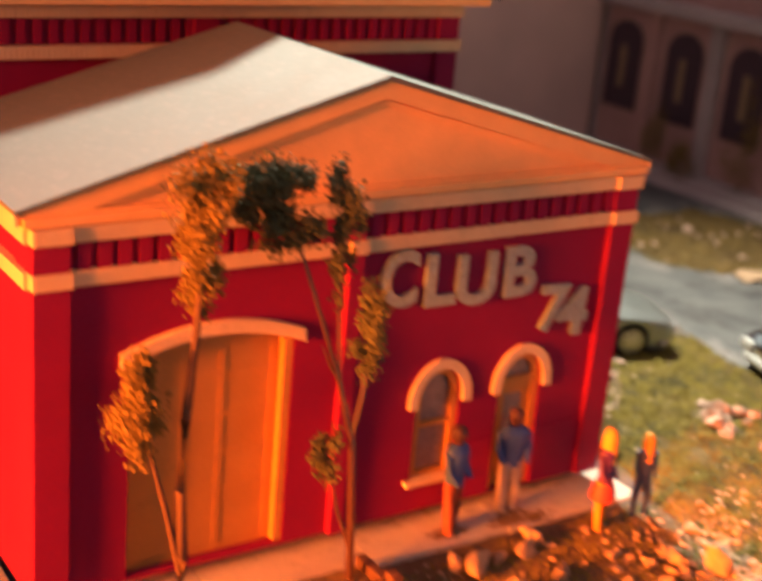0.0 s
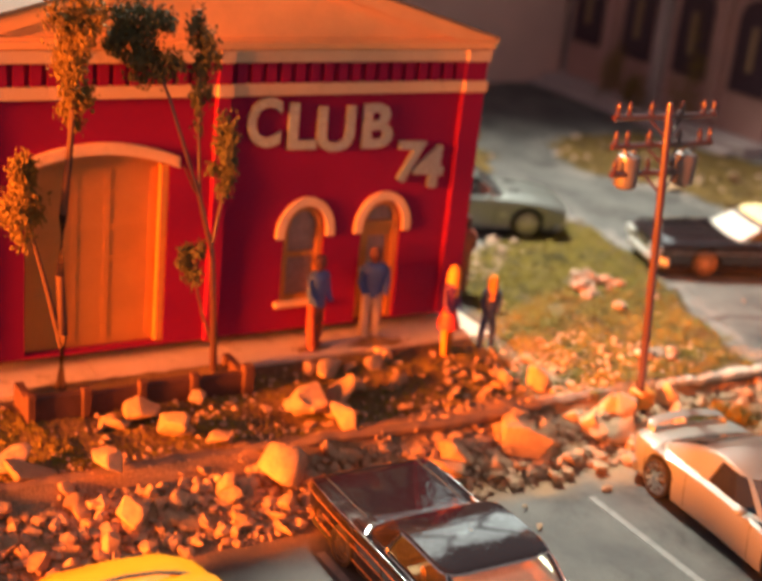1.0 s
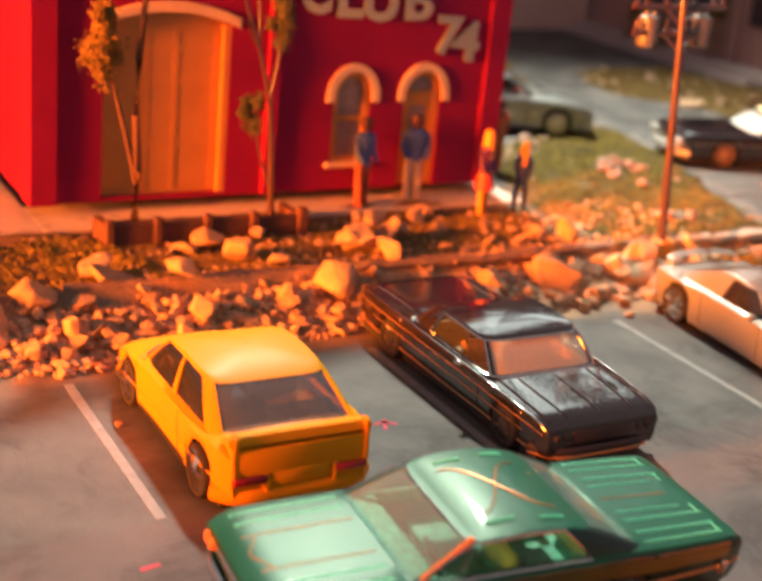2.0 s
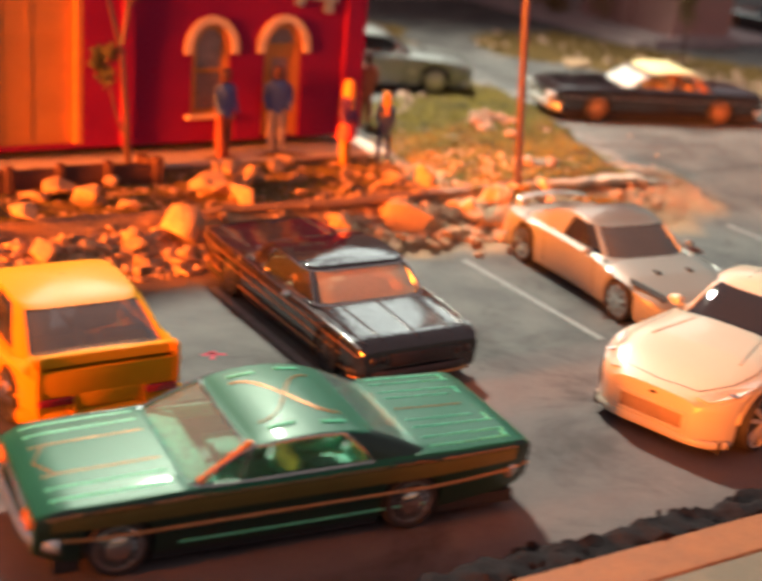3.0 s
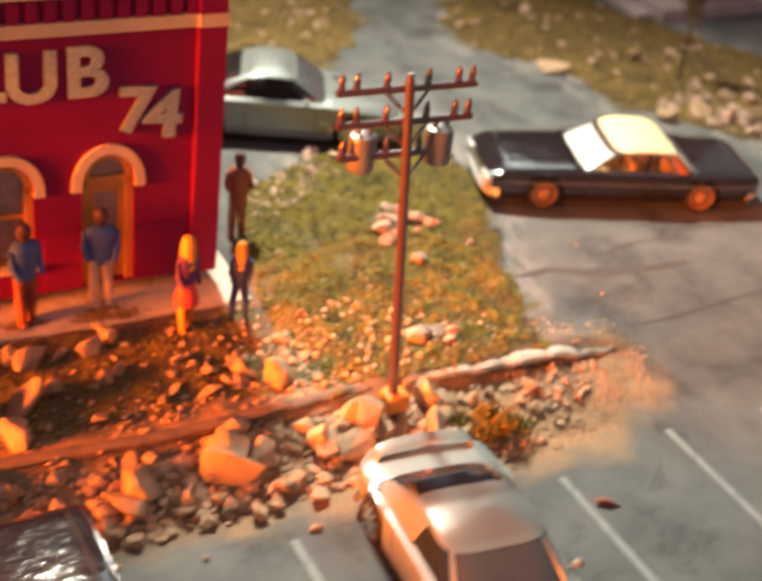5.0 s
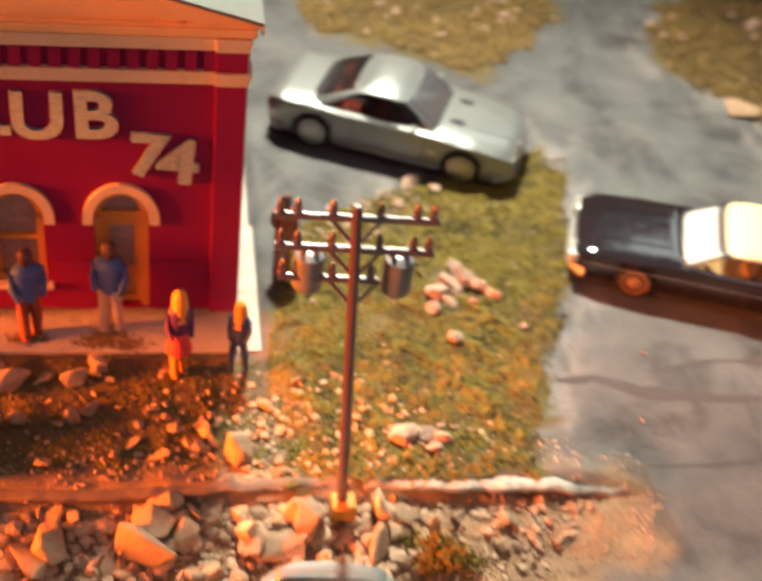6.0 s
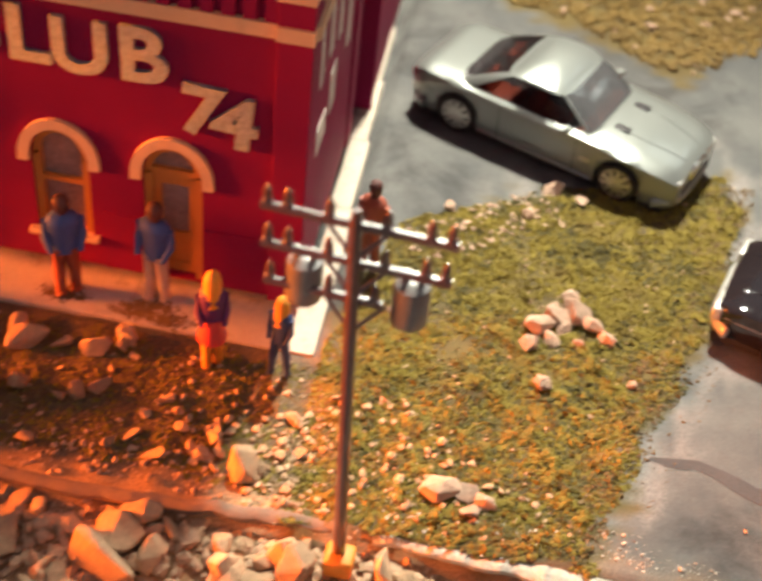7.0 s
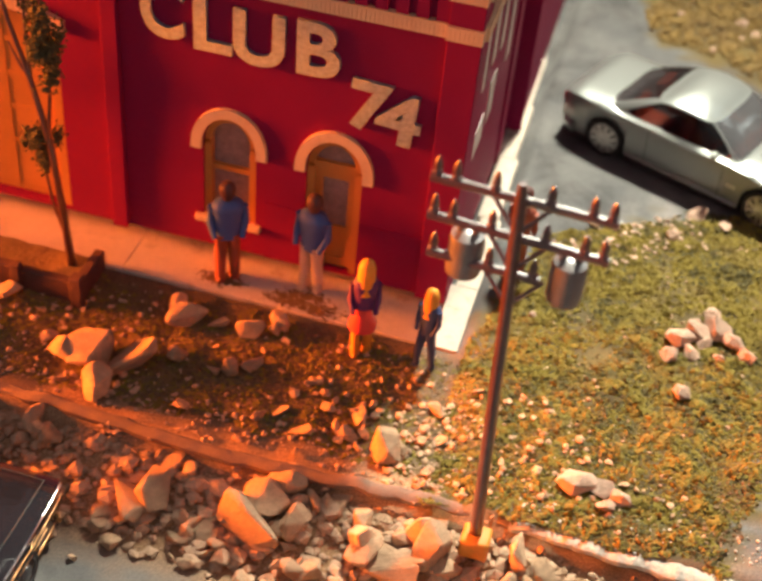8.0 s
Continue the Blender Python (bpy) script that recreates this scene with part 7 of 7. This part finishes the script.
def trees():
    t = thing("ochre_tree", -10.72, -1.45, 0.0, label="slender model tree with ochre flock in the planter", category="tree", group="model trees")
    o = Vector((-10.72, -1.45, 0.0))
    part("trunk", tube(bmesh.new(), [(0, 0, -0.2), (0.02, 0, 1.2), (-0.05, 0.03, 2.6), (0.0, 0.0, 4.0), (0.12, -0.03, 5.6), (0.2, 0, 7.0), (0.25, 0, 8.0)], [0.15, 0.12, 0.105, 0.09, 0.075, 0.05, 0.02], 8), bark, t, smooth=60)
    part("limb", tube(bmesh.new(), [(0.0, 0, 0.9), (-0.3, 0.02, 2.2), (-0.62, 0.05, 3.4), (-0.85, 0.05, 4.7)], [0.07, 0.06, 0.04, 0.015], 7), bark, t, smooth=60)
    for c, s, n in (((0.38, 0, 8.08), (0.30, 0.28, 0.48), 640), ((0.05, 0, 7.45), (0.40, 0.3, 0.6), 800), ((0.15, 0, 6.45), (0.33, 0.28, 0.38), 420), ((-0.82, 0.05, 4.75), (0.28, 0.25, 0.45), 420), ((-0.95, 0.05, 4.0), (0.38, 0.3, 0.55), 620)):
        foliage(t, c, s, n, leaf_ochre, int(n + c[2] * 10))
    t = thing("olive_tree", -7.05, -1.55, 0.0, label="slender forked model tree with olive flock in the planter", category="tree", group="model trees")
    part("trunk", tube(bmesh.new(), [(0, 0, -0.2), (-0.08, 0, 1.2), (-0.22, 0, 2.9), (-0.55, 0.1, 4.2), (-0.95, 0.2, 5.4), (-1.3, 0.35, 6.5), (-1.75, 0.5, 7.6)], [0.10, 0.085, 0.07, 0.055, 0.045, 0.035, 0.015], 7), pole_mat, t, smooth=60)
    part("limb", tube(bmesh.new(), [(-0.25, 0, 2.95), (-0.10, -0.05, 4.0), (-0.02, -0.1, 5.0)], [0.05, 0.04, 0.02], 6), pole_mat, t, smooth=60)
    part("limb", tube(bmesh.new(), [(-0.55, 0.1, 4.2), (-0.60, 0.2, 5.6), (-0.62, 0.3, 7.2)], [0.045, 0.035, 0.015], 6), pole_mat, t, smooth=60)
    part("limb", tube(bmesh.new(), [(-0.05, 0, 0.5), (-0.35, 0.1, 1.4), (-0.6, 0.25, 2.6)], [0.05, 0.04, 0.02], 6), pole_mat, t, smooth=60)
    part("limb", tube(bmesh.new(), [(-0.55, 0.1, 4.2), (-0.75, 0.12, 4.5), (-0.95, 0.12, 4.95)], [0.035, 0.028, 0.015], 6), pole_mat, t, smooth=60)
    for c, s, n in (((-2.05, 0.55, 8.0), (0.50, 0.36, 0.40), 760), ((-1.6, 0.45, 7.2), (0.44, 0.34, 0.36), 560), ((-2.45, 0.55, 7.6), (0.24, 0.24, 0.26), 240), ((-0.65, 0.3, 7.55), (0.24, 0.24, 0.5), 420), ((-0.62, 0.25, 6.5), (0.2, 0.2, 0.5), 240),
                    ((-0.05, -0.1, 5.55), (0.22, 0.22, 0.45), 320), ((0.0, -0.1, 4.85), (0.27, 0.24, 0.32), 380), ((-0.62, 0.27, 2.7), (0.2, 0.2, 0.42), 360)):
        foliage(t, c, s, n, leaf_green, int(n + c[2] * 10))


trees()
t = thing("low_bush", 4.75, -6.75, ground_z(4.75, -6.75), label="low olive-brown flock bush on the rubble bank", category="bush")
foliage(t, (0, 0, 0.25), (0.55, 0.4, 0.3), 900, turf_mat, 77)
t = thing("bare_far_tree", 20.9, 7.5, ROAD, label="small brown flock tree on the far verge", category="tree")
part("trunk", tube(bmesh.new(), [(0, 0, -0.1), (0.05, 0, 1.0), (0.0, 0, 2.6)], [0.08, 0.06, 0.03], 7), bark, t, smooth=60)
foliage(t, (0, 0, 2.9), (0.4, 0.4, 0.7), 500, turf_dark, 78)

# ---------------------------------------------------------------- painted figurines


def figurine(name, x, y, z, turn, high, colours, label, skirt=False, stride=0.14, cap=False, slim=1.0):
    """A small painted figurine as one plain mesh; colours: legs, torso, head, arms."""
    bm = bmesh.new()
    k = high / 2.6
    legs, torso, head, arms = 0, 1, 2, 3
    for s in (-1, 1):
        tube(bm, [(s * stride * k, s * 0.05, 0), (s * stride * k * 0.95, 0, 0.6 * k), (s * 0.10 * k, 0, 1.28 * k)], [0.10 * k, 0.12 * k, 0.16 * k], 8, mi=legs)
        tube(bm, [(s * stride * k, s * 0.05 - 0.12 * k, 0.04), (s * stride * k, s * 0.05 + 0.06, 0.05)], [0.07 * k, 0.09 * k], 7, mi=legs)
    if skirt:
        lathe(bm, [(0.33 * k, 0.82 * k), (0.34 * k, 0.92 * k), (0.2 * k, 1.38 * k)], 12, mi=arms)
    body = [(0.24, 1.18), (0.25, 1.4), (0.27, 1.7), (0.32, 1.95), (0.27, 2.1), (0.10, 2.17)]
    rings = [[(r * k * math.cos(a), r * k * 0.68 * math.sin(a), h * k) for a in [2 * math.pi * i / 12 for i in range(13)]] for r, h in body]
    grid_sheet(bm, rings, mi=torso)
    for s in (-1, 1):
        tube(bm, [(s * 0.28 * k, 0, 2.0 * k), (s * 0.33 * k, -0.02, 1.6 * k), (s * 0.25 * k, -0.20 * k, 1.3 * k)], [0.09 * k, 0.075 * k, 0.055 * k], 7, mi=torso)
    profile = [(0.07, 2.12), (0.10, 2.2), (0.145, 2.32), (0.155, 2.45), (0.12, 2.56), (0.03, 2.6)]
    if cap:
        profile = [(0.20, 1.75), (0.22, 1.95), (0.21, 2.2), (0.20, 2.4), (0.15, 2.55), (0.03, 2.62)]
    lathe(bm, [(r * k, h * k) for r, h in profile], 12, mi=head)
    bmesh.ops.scale(bm, vec=(slim, slim, 1.0), verts=bm.verts)
    bmesh.ops.remove_doubles(bm, verts=bm.verts, dist=0.0005)
    return solo(name, bm, list(colours), x, y, z, turn, label, "figurine", "painted figurines", smooth=60)


figurine("figurine", -3.9, -0.62, WALK, 25, 2.52, (fig_brown, fig_blue, fig_skin, fig_skin), "small painted figurine in blue top standing on the pavement", slim=1.16)
figurine("figurine", -2.13, -0.36, WALK, -15, 2.5, (fig_tan, fig_blue, fig_skin, fig_skin), "small painted figurine in blue top and tan trousers by door", slim=1.16)
figurine("figurine", -0.60, -1.80, -0.44, 20, 2.5, (fig_amber, fig_purple, fig_orange, fig_red), "small painted figurine with orange cap and red skirt", skirt=True, stride=0.14, cap=True, slim=0.9)
figurine("figurine", 0.72, -1.72, -0.44, -20, 2.1, (fig_navy, fig_navy, fig_orange, fig_navy), "small painted figurine in navy with orange cap striding", stride=0.22, cap=True, slim=0.9)
figurine("figurine", 1.92, 1.5, ROAD, 160, 2.4, (fig_brown, fig_brown, fig_skin, fig_brown), "small brown painted figurine standing beside the drive")

# ---------------------------------------------------------------- far surroundings


def far_hall():
    h = thing("dark_far_hall", 30, 19, ROAD, label="dark brick model building with tall arched windows across the road", category="building")
    part("wall", box(bmesh.new(), -4.6, -0.8, -6.0, 8.6, 0, 16), far_wall, h)
    part("ledge", box(bmesh.new(), -5.4, -0.6, -6.3, 8.65, 7.3, 7.9, 0.08), far_stone, h)
    part("plinth", box(bmesh.new(), -6.0, -0.5, -6.5, 8.65, -0.1, 0.5, 0.06), far_stone, h)
    for k in range(4):
        y = -4.6 + k * 3.9
        bm = bmesh.new()
        prism(bm, arch_outline(y - 1.1, y + 1.1, 2.4, 5.6, 1.0), 0, 0.12)
        bmesh.ops.rotate(bm, verts=bm.verts, cent=(0, 0, 0), matrix=Matrix.Rotation(radians(90), 3, "Z"))
        bmesh.ops.translate(bm, verts=bm.verts, vec=(-4.58, 0, 0))
        w = part("window", bm, far_pane, h)
        part("sash", box(bmesh.new(), -4.78, -4.68, y - 0.18, y + 0.18, 3.4, 5.4, 0.03), far_sash, w)
        part("pier", box(bmesh.new(), -4.95, -4.5, y + 1.6, y + 2.3, 0.4, 7.3, 0.05), far_stone if k % 2 else far_wall, h)


far_hall()
for x, y, z in ((24.3, 22.4, 1.0), (24.2, 20.4, 0.6), (24.4, 17.2, 1.2)):
    t = thing("far_shrub", x, y, ROAD + 0.2, label="ochre flock shrub against the far building", category="shrub", group="far shrubs")
    foliage(t, (0, 0, z * 1.6), (0.5, 0.6, z * 1.3), 420, leaf_ochre, int(y * 10))
bm = bmesh.new()
box(bm, 23.2, 36, 13.0, 34, -0.3, -0.02, 0.03)
solo("far_pavement", bm, far_stone, label="grey raised model pavement across the road", category="pavement", kind="structure")
bm = bmesh.new()
box(bm, -45, 75, 60, 61, -1.5, 15)
solo("backdrop", bm, backdrop_mat, label="plain dusky brown wall behind the model", category="wall", kind="structure")
bm = bmesh.new()
box(bm, 75, 76, -45, 61, -1.5, 15)
solo("wall_side", bm, backdrop_mat, label="plain dusky brown side wall of the room", category="wall", kind="structure")
bm = bmesh.new()
box(bm, -30, 25.3, 27.7, 28.7, -0.6, 19.0)
solo("wall_far", bm, backdrop_mat, label="plain purple-brown wall behind the model street", category="wall", kind="structure")
